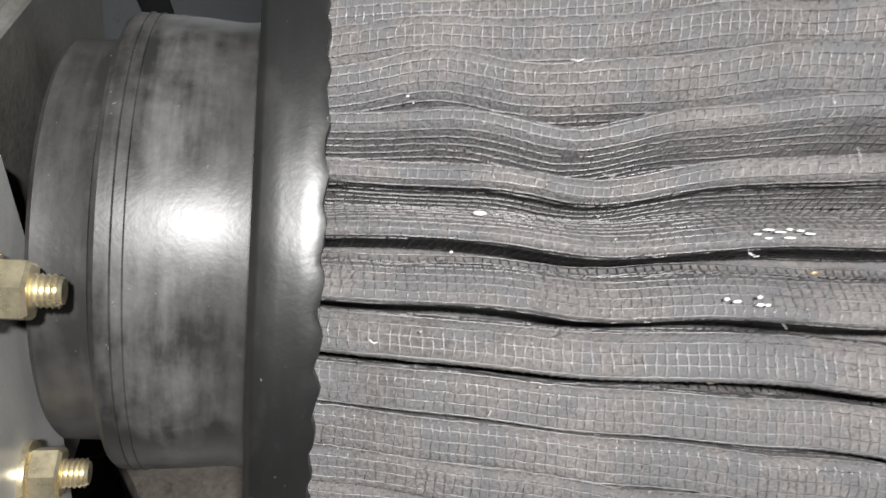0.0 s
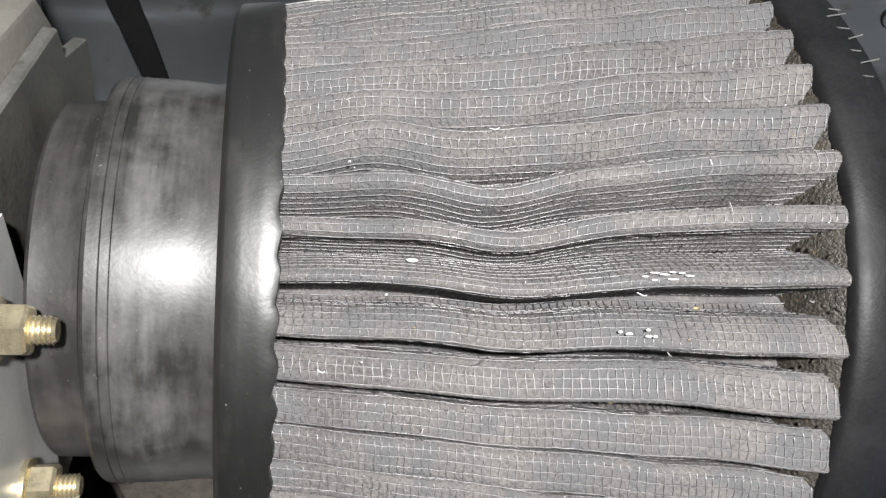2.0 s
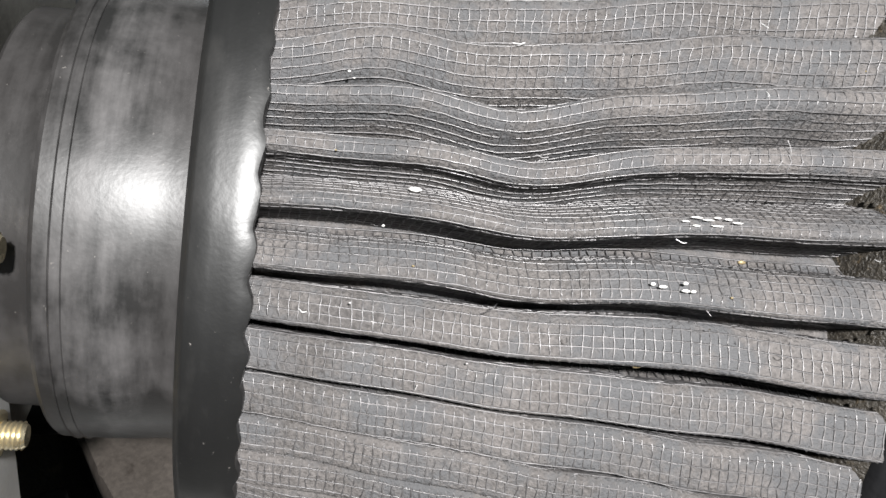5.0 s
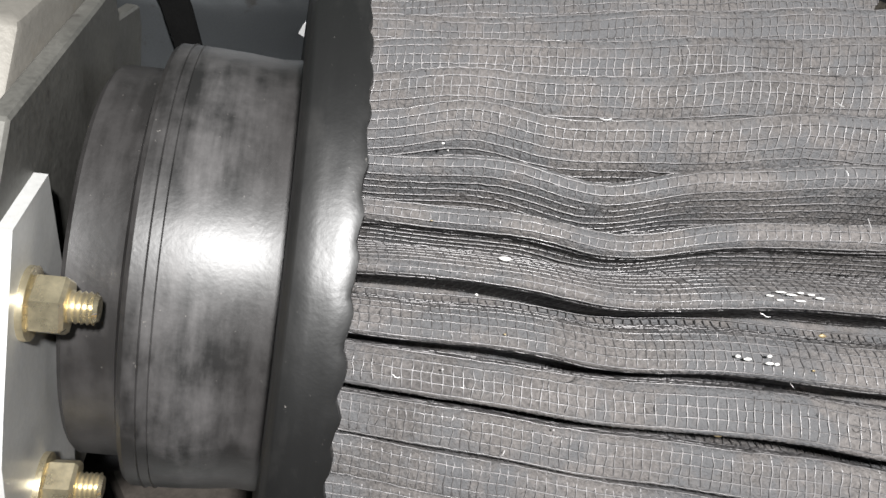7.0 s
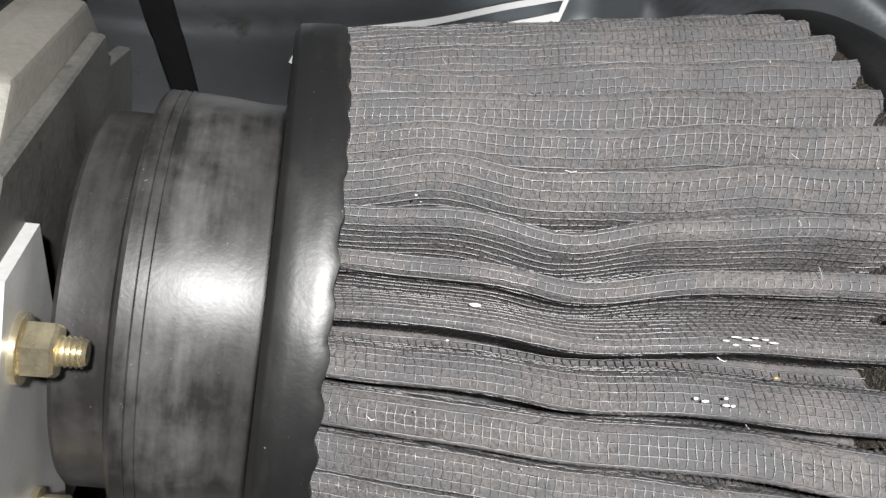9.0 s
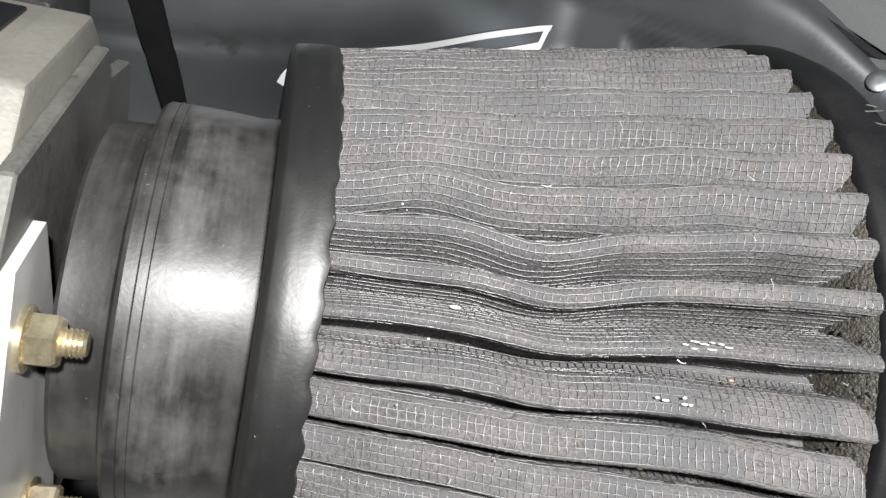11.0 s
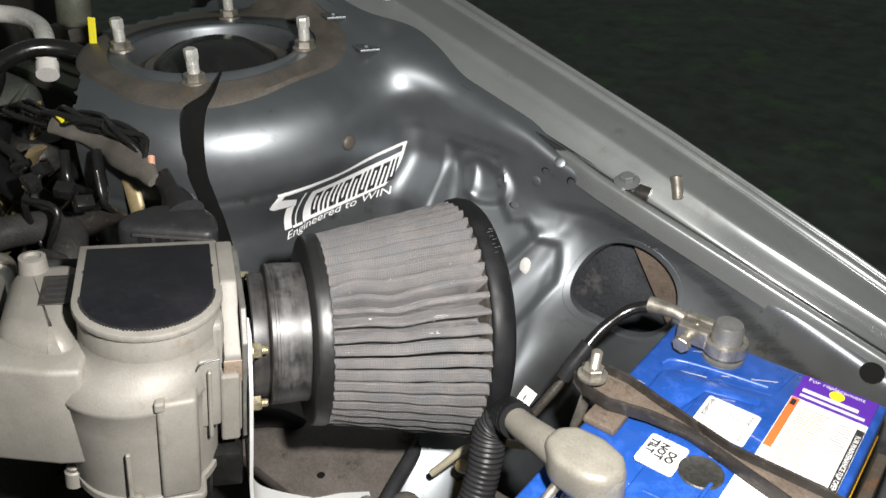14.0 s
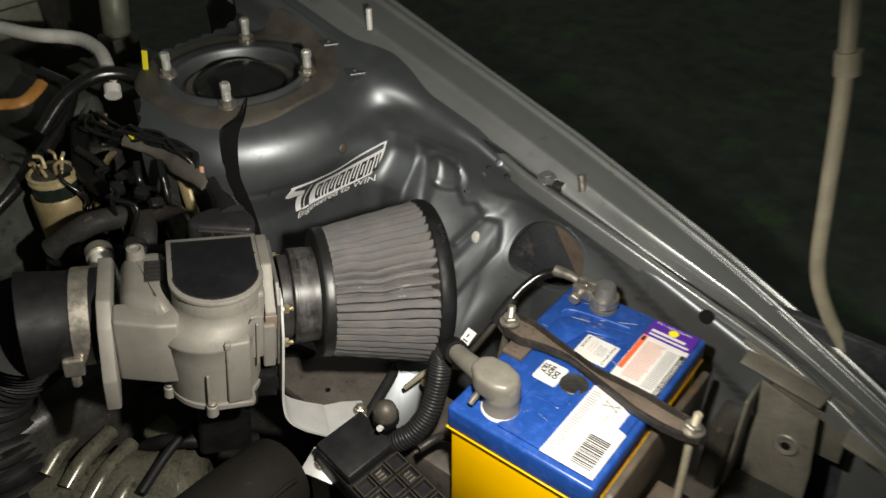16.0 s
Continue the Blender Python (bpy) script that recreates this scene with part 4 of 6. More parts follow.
for j, s in enumerate(np.linspace(0.0006, LEN - 0.0006, 66)):
    skewed = s + 0.0004 * np.sin(CI * 1.9 + j * 0.3) + WIRE_RNG.normal(0, 0.00014, len(CI))
    weave = 0.00007 + 0.00006 * np.cos(np.arange(len(CI)) * 2.6 + j * math.pi)
    cross_wires.append(pleat_point(CI, CF, CH, skewed, weave))
wire_mesh("crosswise_wire", cross_wires, 0.00018, filt)


def lip_ring():
    """Rubber ring with an uneven moulded edge against the pleats."""
    n = 400
    bm = bmesh.new()
    rows = []
    for s, r, bite in ((-0.0113, 0.040, 0), (-0.0113, 0.0713, 0), (-0.0111, 0.0716, 0), (-0.0107, 0.0723, 0), (-0.0103, 0.0730, 0), (-0.0098, 0.0734, 0), (-0.0065, 0.0740, 0.1), (-0.0035, 0.0744, 0.2), (-0.0008, 0.0747, 0.7), (0.0004, 0.0744, 1.0), (0.0007, 0.0732, 1.0), (0.0002, 0.060, 1.0)):
        row = []
        for i in range(n):
            a = 2 * math.pi * i / n
            g = (math.degrees(a) - 35.6) / (360 / PLEATS)
            bend = bite * (0.0004 * math.cos(2 * math.pi * g) + 0.0005 * noise.noise(Vector((a * 22, s * 300, 1.0))))
            row.append(bm.verts.new(AX_O + AX_N * (s + bend) + (AX_U * math.cos(a) + AX_V * math.sin(a)) * (r + 0.0001 * noise.noise(Vector((a * 9, 3.0, s * 90))))))
        rows.append(row)
    for a, b in zip(rows, rows[1:]):
        for i in range(n):
            j = (i + 1) % n
            bm.faces.new((a[i], a[j], b[j], b[i]))
    bmesh.ops.recalc_face_normals(bm, faces=bm.faces)
    return bm


shade(part("small_ring", lip_ring(), M_RING, filt, "black rubber ring with scuffs"), 50)
shade(part("pleat_resin", rev([(LEN - 0.0070, 0.0780), (LEN - 0.0048, 0.0860), (LEN - 0.0028, 0.0905), (LEN - 0.0012, 0.0932), (LEN + 0.0006, 0.0950)], 300, wob=lambda s, a: 0.0011 * noise.noise(Vector((a * 30, s * 200, 0)))), M_RESIN, filt, "brown dirty resin between pleat ends"), 60)
grime = bmesh.new()
gr = random.Random(3)
for i in range(PLEATS):
    for k in range(5):
        s = LEN - gr.uniform(0.0010, 0.0055)
        turn, out = radians(35.95 + 360.0 / PLEATS * (i + 0.5 + gr.uniform(-0.22, 0.22))), np.interp(s, [LEN - 0.0065, LEN - 0.0035, LEN], [0.0853, 0.0900, 0.0948])
        q = AX_O + AX_N * s + (AX_U * math.cos(turn) + AX_V * math.sin(turn)) * float(out)
        lump = bmesh.new()
        bmesh.ops.create_icosphere(lump, subdivisions=1, radius=1)
        for v in lump.verts:
            v.co *= 1 + 0.9 * noise.noise(v.co * 2.1 + Vector((i, k, 0)))
            v.co = q + v.co * gr.uniform(0.0003, 0.0007)
        grime = join(grime, lump)
tagged(shade(part("end_grime", grime, M_RESIN, filt), 80), "dark sooty grime between the pleat ends", kind="stuff")
shade(part("end_cap", rev([(LEN + 0.0004, 0.0870), (LEN - 0.0002, 0.0940), (LEN + 0.0000, 0.0957), (LEN + 0.0010, 0.0967), (LEN + 0.003, 0.0976), (LEN + 0.008, 0.0985), (LEN + 0.0135, 0.0977), (LEN + 0.0175, 0.0948), (LEN + 0.0205, 0.0895), (LEN + 0.0215, 0.05), (LEN + 0.0215, 0.001)], 240, wob=lambda s, a: 0.0005 * noise.noise(Vector((a * 26, s * 60, 2.0))) if s < LEN else 0.0), M_CAP, filt, "black moulded rubber end cap"), 40)
for k in range(7):
    a = radians(63 + 2.2 * k)
    q = AX_O + AX_N * (LEN + 0.009 + 0.002 * math.sin(k * 2.4)) + (AX_U * math.cos(a) + AX_V * math.sin(a)) * 0.0982
    part("scuff_mark", tube([q, q + AX_N * (0.003 + 0.001 * (k % 3)) + AX_V * 0.0012 * (k % 2)], 0.00014, 5, 2), M_LEAD, filt)


def on_filter(s, deg, up):
    a = radians(deg)
    return AX_O + AX_N * s + (AX_U * math.cos(a) + AX_V * math.sin(a)) * (R0 + (R1 - R0) * s / LEN + up)


def speck(name, s, deg, up, size, material, label="", seed=1):
    rnd = random.Random(seed)
    q = on_filter(s, deg, up)
    bm = bmesh.new()
    bmesh.ops.create_icosphere(bm, subdivisions=2, radius=1)
    for v in bm.verts:
        v.co *= 1 + 0.3 * noise.noise(v.co * 1.7 + Vector((seed, 0, 0)))
        v.co = q + AX_N * v.co.x * size[0] + (AX_V * v.co.y * size[1]) + (AX_U * v.co.z * size[2])
    return shade(part(name, bm, material, filt, label), 80)


speck("white_chip", 0.0265, 38.6, -0.0045, (0.0012, 0.00042, 0.0004), M_PAPER, "tiny white chip", 2)
speck("brown_fleck", 0.0662, 19.6, -0.0024, (0.0011, 0.0005, 0.0004), M_TAN, "small brown fleck", 3)
speck("red_fleck", 0.081, 32.8, -0.0020, (0.0007, 0.0004, 0.0003), M_TAN, "", 4)
for k, (s, d) in enumerate(((0.0700, 36.3), (0.0718, 36.8), (0.0718, 35.9), (0.0737, 36.6), (0.0752, 36.9), (0.0752, 36.0), (0.0770, 36.8), (0.0785, 36.5))):
    speck("white_paint_mark", s, d + 0.4, 0.0005, (0.0007 + 0.0004 * (k % 2), 0.00016, 0.00016), M_PAPER, "", 10 + k)
for k, (s, d) in enumerate(((0.0655, 29.6), (0.0672, 29.4), (0.0708, 30.0), (0.0710, 29.2), (0.0722, 29.2))):
    speck("white_paint_mark", s, d, 0.0006, (0.0005 + 0.0003 * (k % 2), 0.0003, 0.0002), M_PAPER, "", 30 + k)
rnd = random.Random(7)
for k in range(30):
    s, d = rnd.uniform(0.004, 0.107), rnd.uniform(5, 88)
    sz = rnd.uniform(0.00008, 0.00020)
    speck("dust_speck", s, d, rnd.uniform(-0.0005, 0.0006), (sz * 1.5, sz, sz), rnd.choice((M_PAPER, M_CLAMP, M_RESIN, M_TAN, M_GREYINK)), "", 60 + k)
for k in range(26):
    s, d = rnd.uniform(0.004, 0.107), rnd.uniform(8, 80)
    q = on_filter(s, d, 0.0005)
    e = Vector((rnd.uniform(-1, 1), rnd.uniform(-1, 1), rnd.uniform(-0.2, 1))) * rnd.uniform(0.001, 0.0028)
    part("stray_fibre", tube([q, q + e * 0.5 + AX_U * 0.0006, q + e], 0.00006, 4, 3), rnd.choice((M_VINYL, M_INK, M_GREYINK)), filt)

# rubber sleeve between filter and meter
sleeve = thing("rubber_sleeve", "scuffed black rubber sleeve behind the cone filter", "sleeve")
SLEEVE_O = AX_O - AX_V * 0.0012
shade(part("sleeve_body", rev([(-0.0525, 0.043), (-0.0525, 0.0460), (-0.0515, 0.0470), (-0.043, 0.0473), (-0.0414, 0.0477), (-0.0405, 0.0495), (-0.0400, 0.0530), (-0.0390, 0.0538), (-0.030, 0.0541), (-0.0235, 0.0540), (-0.019, 0.0537), (-0.0158, 0.0536), (-0.0112, 0.0541), (-0.0112, 0.043)], 160,
                              SLEEVE_O, wob=lambda s, a: 0.0002 * noise.noise(Vector((math.cos(a) * 2, math.sin(a) * 2, s * 60)))), M_SLEEVE, sleeve), 28)
for s in (-0.0362, -0.0340):
    shade(part("mould_line", rev([(s - 0.0004, 0.0535), (s, 0.05425), (s + 0.0004, 0.0535)], 128, SLEEVE_O), M_SLEEVE, sleeve), 60)


# airflow meter, in the frame of the filter's axis: along, away from the camera side, up
def at(s, w, v):
    return FRAME @ Vector((s, w, v))


meter = thing("airflow_meter", "dull grey cast alloy airflow meter with black cover", "airflow meter")
TURN = FRAME.to_3x3()
NX, NV = TURN @ Vector((1, 0, 0)), TURN @ Vector((0, 0, 1))
STAND = Matrix(((0, 0, 1, 0), (1, 0, 0, 0), (0, 1, 0, 0), (0, 0, 0, 1)))  # outline in (w, v), pulled along the axis
plate = [(-0.062, -0.045), (-0.062, 0.036), (-0.046, 0.055), (0.031, 0.0565), (0.036, 0.047), (0.062, 0.043), (0.066, 0.036), (0.064, -0.03), (0.045, -0.064), (-0.045, -0.064)]
part("adapter_plate", prism(plate, -0.0615, -0.0575, 0.0006, FRAME @ STAND, 1), M_DULL, meter, "dull grey adapter plate")
shade(part("meter_flange", prism([(-0.060, -0.040), (-0.060, 0.026), (-0.024, 0.064), (0.032, 0.064), (0.058, 0.040), (0.058, -0.03), (0.043, -0.060), (-0.043, -0.060)], -0.0735, -0.0618, 0.0018, FRAME @ STAND), M_ALLOY, meter, "cast square flange"), 35)
part("flange_web", prism([(-0.096, 0.034), (-0.0725, 0.036), (-0.0725, -0.054), (-0.079, -0.057), (-0.098, -0.046)], -0.020, 0.050, 0.005, FRAME, 3), M_ALLOY, meter, "cast web behind the flange")
# drum below the black cover, and the wider lower case
def d_outline(cx, half, back, front, n=18, scale=1.0):
    """A D: straight at the back, round towards the front."""
    pts = [(cx + half * scale, back), (cx - half * scale, back)]
    mid = front + half
    return [(cx - half * scale, back)] + [(cx - half * scale * math.cos(math.pi * i / n), mid - (mid - front) * math.sin(math.pi * i / n)) for i in range(n + 1)] + [(cx + half * scale, back)]


shade(part("drum", prism(d_outline(-0.1195, 0.0455, 0.036, -0.079), 0.028, 0.0600, 0.002, FRAME), M_ALLOY, meter, "rounded upper housing"), 40)
shade(part("cover_rim", prism(d_outline(-0.1195, 0.0475, 0.038, -0.081), 0.0570, 0.0622, 0.0015, FRAME), M_ALLOY, meter, "raised rim"), 40)
shade(part("black_cover", prism(d_outline(-0.1195, 0.0420, 0.031, -0.0740, 30), 0.0612, 0.0632, 0.0006, FRAME), M_COVER, meter, "smooth black D-shaped cover"), 40)
rough_edge = bmesh.new()
rim = d_outline(-0.1195, 0.0420, 0.031, -0.0740, 60)
for (x0, y0), (x1, y1) in zip(rim, rim[1:]):
    k = 0.0009 + 0.0009 * abs(noise.noise(Vector((x0 * 400, y0 * 400, 0))))
    rough_edge = join(rough_edge, spin([(0, k), (0.0012, k * 0.8)], at((x0 + x1) / 2, (y0 + y1) / 2, 0.0622), NV, 6))
tagged(part("sealant_bead", rough_edge, M_BLACK, meter), "ragged black sealant edge", kind="stuff")
def lofted(levels):
    """Skin through D outlines at several heights: (centre, half width, back, front, height)."""
    bm = bmesh.new()
    rows = [[bm.verts.new(at(s, w, v)) for s, w in d_outline(c, h, back, front, 32)] for c, h, back, front, v in levels]
    for a, b in zip(rows, rows[1:]):
        for i in range(len(a)):
            j = (i + 1) % len(a)
            bm.faces.new((a[i], a[j], b[j], b[i]))
    bm.faces.new(rows[0])
    bm.faces.new(rows[-1][::-1])
    bmesh.ops.recalc_face_normals(bm, faces=bm.faces)
    return bm


shade(part("lower_case", lofted([(-0.1195, 0.0455, 0.036, -0.0790, 0.040), (-0.1197, 0.0460, 0.037, -0.0798, 0.034), (-0.1215, 0.0480, 0.040, -0.0835, 0.029), (-0.1258, 0.0515, 0.044, -0.0885, 0.024), (-0.1285, 0.0535, 0.045, -0.0920, 0.018), (-0.1300, 0.0548, 0.045, -0.0938, 0.012),
                                 (-0.1300, 0.0550, 0.045, -0.0943, 0.010), (-0.1300, 0.0536, 0.045, -0.0930, 0.0075), (-0.1295, 0.0525, 0.045, -0.0920, -0.010), (-0.1272, 0.0490, 0.045, -0.0905, -0.064)]), M_ALLOY, meter, "rounded cast lower case"), 50)
BASE = d_outline(-0.1265, 0.0495, 0.05, -0.0935, 24)
shade(part("base_plate", prism(BASE, -0.0705, -0.0635, 0.0008, FRAME, 1), M_ALLOY, meter, "screwed base plate"), 40)
for s, w in ((-0.134, -0.0950), (-0.1755, -0.058)):
    lug = shade(part("screw_lug", spin([(-0.002, 0.0065), (0.010, 0.006), (0.0115, 0.0045)], at(s, w, -0.0715), NV, 24), M_ALLOY, meter), 40)
    shade(part("screw_head", spin([(0, 0.0048), (0.0025, 0.0046), (0.0035, 0.003)], at(s, w, -0.0602), NV, 18), M_STEEL, lug, "round steel screw head"), 40)
part("rib", prism([(-0.138, -0.0925), (-0.135, -0.0925), (-0.135, -0.0955), (-0.138, -0.0955)], -0.058, -0.02, 0.0006, FRAME, 1), M_ALLOY, meter)
shade(part("step_block", prism([(-0.117, -0.070), (-0.1175, -0.0950), (-0.0925, -0.0920), (-0.0905, -0.060)], -0.064, 0.018, 0.0030, FRAME, 3), M_ALLOY, meter, "square casting block"), 40)
part("block_lip", prism([(-0.118, -0.0700), (-0.1185, -0.0960), (-0.1120, -0.0953), (-0.1110, -0.0700)], 0.0125, 0.0200, 0.0015, FRAME, 2), M_ALLOY, meter)
shade(part("base_corner", prism([(-0.130, -0.0945), (-0.0915, -0.0945), (-0.0885, -0.0900), (-0.0885, -0.055), (-0.13, -0.055)], -0.0712, -0.0640, 0.0010, FRAME, 1), M_ALLOY, meter), 40)
shade(part("side_block", prism([(-0.0912, -0.050), (-0.0912, -0.0735), (-0.0765, -0.0715), (-0.0765, -0.050)], -0.024, 0.0330, 0.0025, FRAME, 3), M_ALLOY, meter, "stepped pocket beside the flange"), 40)
part("pocket_rib", prism([(-0.0850, -0.071), (-0.0850, -0.0765), (-0.0822, -0.0762), (-0.0822, -0.071)], -0.030, 0.026, 0.0008, FRAME, 1), M_ALLOY, meter)
part("flange_foot", prism([(-0.0765, -0.045), (-0.0765, -0.064), (-0.0635, -0.064), (-0.0635, -0.045)], -0.046, 0.012, 0.002, FRAME, 2), M_ALLOY, meter)
part("crack_line", tube([at(-0.0935, -0.0742, 0.0235), at(-0.0890, -0.0742, 0.0318), at(-0.0770, -0.0722, 0.0335)], 0.0007, 5, 4), M_INK, meter)
part("rust_stain", box(-0.0738, -0.0612, -0.0606, -0.0596, 0.004, 0.022, 0.0004, 1, FRAME), M_RUST, meter, "brown stain on the flange edge")
shade(part("outlet_body", prism([(-0.215, -0.035), (-0.215, 0.045), (-0.165, 0.05), (-0.165, -0.06), (-0.185, -0.055)], -0.045, 0.047, 0.016, FRAME, 5), M_ALLOY, meter, "outlet box of the casting"), 40)
part("name_plate", box(-0.190, -0.170, -0.015, 0.022, 0.0470, 0.0480, 0.0003, 1, FRAME), M_CLAMP, meter, "worn brown name plate")
for k in range(5):
    part("plate_bar", box(-0.187, -0.173, -0.011 + 0.007 * k, -0.0085 + 0.007 * k, 0.0481, 0.0484, 0, 1, FRAME), M_INK, meter)
shade(part("outlet_slope", prism([(-0.2225, -0.030), (-0.2225, -0.060), (-0.180, -0.074), (-0.160, -0.076), (-0.156, -0.030)], -0.042, 0.036, 0.004, FRAME, 3), M_ALLOY, meter), 40)
shade(part("outlet_flange", prism([(-0.040, 0.048), (0.035, 0.048), (0.055, 0.03), (0.055, -0.05), (-0.062, -0.05), (-0.074, -0.058), (-0.086, -0.058), (-0.086, -0.02), (-0.062, 0.03)], -0.236, -0.222, 0.002, FRAME @ STAND), M_ALLOY, meter, "cast outlet flange with lug"), 40)
for s, w in ((-0.198, 0.034),):
    shade(part("boss", spin([(0, 0.010), (0.012, 0.009), (0.0125, 0.006), (0.010, 0.0055)], at(s, w, 0.045), NV, 24), M_ALLOY, meter, "round casting boss"), 40)
part("meter_stem", box(-0.150, -0.09, -0.04, 0.03, -0.20, -0.070, 0.004, 1, FRAME), M_CAP, meter, "dark mounting foot")
# bolts through the flange
for w, v in ((-0.0520, 0.0225), (-0.0515, -0.0250), (0.0500, 0.0190), (0.050, -0.03)):
    stud_bolt(meter, at(-0.0550, w, v), NX, 0.0031, 0.0112, 0.0060)

# aluminium strap that carries the meter
bracket = thing("mounting_bracket", "bent bare aluminium strap bolted to the flange", "bracket")
def strap():
    """Sheet strap: upright on the flange, then folded out to the side below."""
    path = [(-0.0563, -0.046, 0.040), (-0.0563, -0.048, 0.0), (-0.0563, -0.048, -0.05), (-0.0560, -0.048, -0.100), (-0.051, -0.050, -0.126), (-0.034, -0.053, -0.140), (-0.006, -0.056, -0.152), (-0.002, -0.056, -0.154), (0.022, -0.052, -0.156), (0.046, -0.048, -0.158)]
    half = [0.010, 0.022, 0.021, 0.019, 0.021, 0.024, 0.026, 0.026, 0.025, 0.020]
    dense = smooth_path(path, 5)
    wid = [v[0] for v in np.interp(np.linspace(0, len(half) - 1, len(dense)), np.arange(len(half)), half)[:, None]]
    bm = bmesh.new()
    rows = []
    for i, (q, h) in enumerate(zip(dense, wid)):
        d = (dense[min(i + 1, len(dense) - 1)] - dense[max(i - 1, 0)]).normalized()
        n = d.cross(Vector((0, 1, 0))).normalized() * 0.0013
        rows.append([bm.verts.new(FRAME @ (q + Vector((0, k * h, 0)) + n * e)) for k, e in ((-1, -1), (1, -1), (1, 1), (-1, 1))])
    for a, b in zip(rows, rows[1:]):
        for i in range(4):
            j = (i + 1) % 4
            bm.faces.new((a[i], a[j], b[j], b[i]))
    bm.faces.new(rows[0])
    bm.faces.new(rows[-1][::-1])
    bmesh.ops.recalc_face_normals(bm, faces=bm.faces)
    return bm


shade(part("strap", strap(), M_ALU, bracket), 40)
stud_bolt(bracket, at(0.040, -0.045, -0.1565), NV, 0.004, 0.010, 0.006, M_STEEL)

# black connector under the flange
lower_plug = thing("lower_connector", "black moulded connector below the meter flange", "connector")
shade(part("connector_body", prism([(-0.090, -0.062), (-0.062, -0.064), (-0.060, -0.030), (-0.088, -0.028)], -0.092, -0.060, 0.003, FRAME, 2), M_GLOSS, lower_plug), 40)
part("connector_lip", prism([(-0.093, -0.064), (-0.084, -0.066), (-0.083, -0.030), (-0.092, -0.028)], -0.100, -0.074, 0.002, FRAME, 1), M_GLOSS, lower_plug)
shade(part("connector_lead", tube([at(-0.078, -0.048, -0.085), at(-0.082, -0.030, -0.115), at(-0.090, 0.0, -0.150), at(-0.10, 0.02, -0.20)], 0.007, 12, 8), M_GLOSS, lower_plug), 60)
# car battery
batt = thing("car_battery", "blue and yellow car battery with printed labels", "battery")
shade(part("case", box(0.003, 0.170, 0.003, 0.257, 0.600, 0.768, 0.004), M_YELLOW, batt, "yellow battery case"), 40)
shade(part("lid", box(0.0, 0.173, 0.0, 0.260, 0.766, 0.7975, 0.004, 3), M_BLUE, batt, "blue battery lid"), 40)
shade(part("lid_plateau", prism([(0.056, 0.010), (0.166, 0.010), (0.166, 0.252), (0.106, 0.252), (0.100, 0.215), (0.056, 0.205)], 0.7970, 0.8000, 0.0022), M_BLUE, batt, "raised middle of the lid"), 40)
shade(part("lid_seam", box(-0.0008, 0.1738, -0.0008, 0.2608, 0.7655, 0.7672, 0.0006, 1), M_YELLOW, batt), 40)
for k, (x0, y0, x1, y1) in enumerate(((0.060, 0.215, 0.098, 0.235), (0.03, 0.20, 0.052, 0.206), (0.012, 0.06, 0.03, 0.064))):
    part("scratch", tube([(x0, y0, 0.7977 + (0.0025 if 0.056 < x0 < 0.1 and y0 < 0.2 else 0)), (x1, y1, 0.7977)], 0.00035, 5, 2), M_GREYINK, batt)
shade(part("lid_step", prism([(0.020, 0.188), (0.030, 0.198), (0.096, 0.206), (0.098, 0.196), (0.058, 0.186), (0.050, 0.150), (0.022, 0.150)], 0.7970, 0.8012, 0.0026), M_BLUE, batt, "rounded raised step"), 40)
shade(part("lid_rib", tube([(0.016, 0.199, 0.7975), (0.024, 0.211, 0.7978), (0.060, 0.219, 0.7978), (0.094, 0.224, 0.7976)], 0.0022, 10, 6), M_BLUE, batt, "raised rib"), 60)
shade(part("lid_rib", tube([(0.066, 0.066, 0.8), (0.082, 0.067, 0.8004), (0.096, 0.068, 0.8), (0.099, 0.100, 0.8)], 0.0016, 10, 5), M_BLUE, batt), 60)
rs = random.Random(5)
for k in range(14):
    x, y = rs.uniform(0.01, 0.105), rs.uniform(0.01, 0.245)
    part("lid_scratch", tube([(x, y, 0.8002 if x > 0.056 and y < 0.2 else 0.7976), (x + rs.uniform(0.003, 0.014), y + rs.uniform(-0.004, 0.006), 0.8002 if x > 0.056 and y < 0.2 else 0.7976)], 0.00018, 4, 2), M_GREYINK, batt)
TOPZ = 0.8003


def sheet_label(name, pts, material, z=TOPZ, label="", parent=batt):
    return part(name, prism(pts, z - 0.0003, z + 0.0002), material, parent, label)


def rect(x0, y0, x1, y1):
    return [(x0, y0), (x1, y0), (x1, y1), (x0, y1)]


def rounded(x0, y0, x1, y1, r=0.003, n=4):
    out = []
    for cx, cy, a0 in ((x1 - r, y1 - r, 0), (x0 + r, y1 - r, 90), (x0 + r, y0 + r, 180), (x1 - r, y0 + r, 270)):
        out += [(cx + r * math.cos(radians(a0 + 90 * i / n)), cy + r * math.sin(radians(a0 + 90 * i / n))) for i in range(n + 1)]
    return out


def bars(parent, name, x0, y0, x1, y1, rows, material, z, fill=0.55, along="x", seed=1, frac=0.35):
    """Lines of unreadable small print as thin bars of uneven length."""
    rn = random.Random(seed)
    for k in range(rows):
        a = k / rows
        end = 1 - frac * rn.random()
        if along == "x":
            h = (y1 - y0) / rows
            pts = rect(x0, y0 + h * k, x0 + (x1 - x0) * end, y0 + h * (k + fill))
        else:
            h = (x1 - x0) / rows
            pts = rect(x0 + h * k, y0, x0 + h * (k + fill), y0 + (y1 - y0) * end)
        part(name, prism(pts, z, z + 0.0001), material, parent)


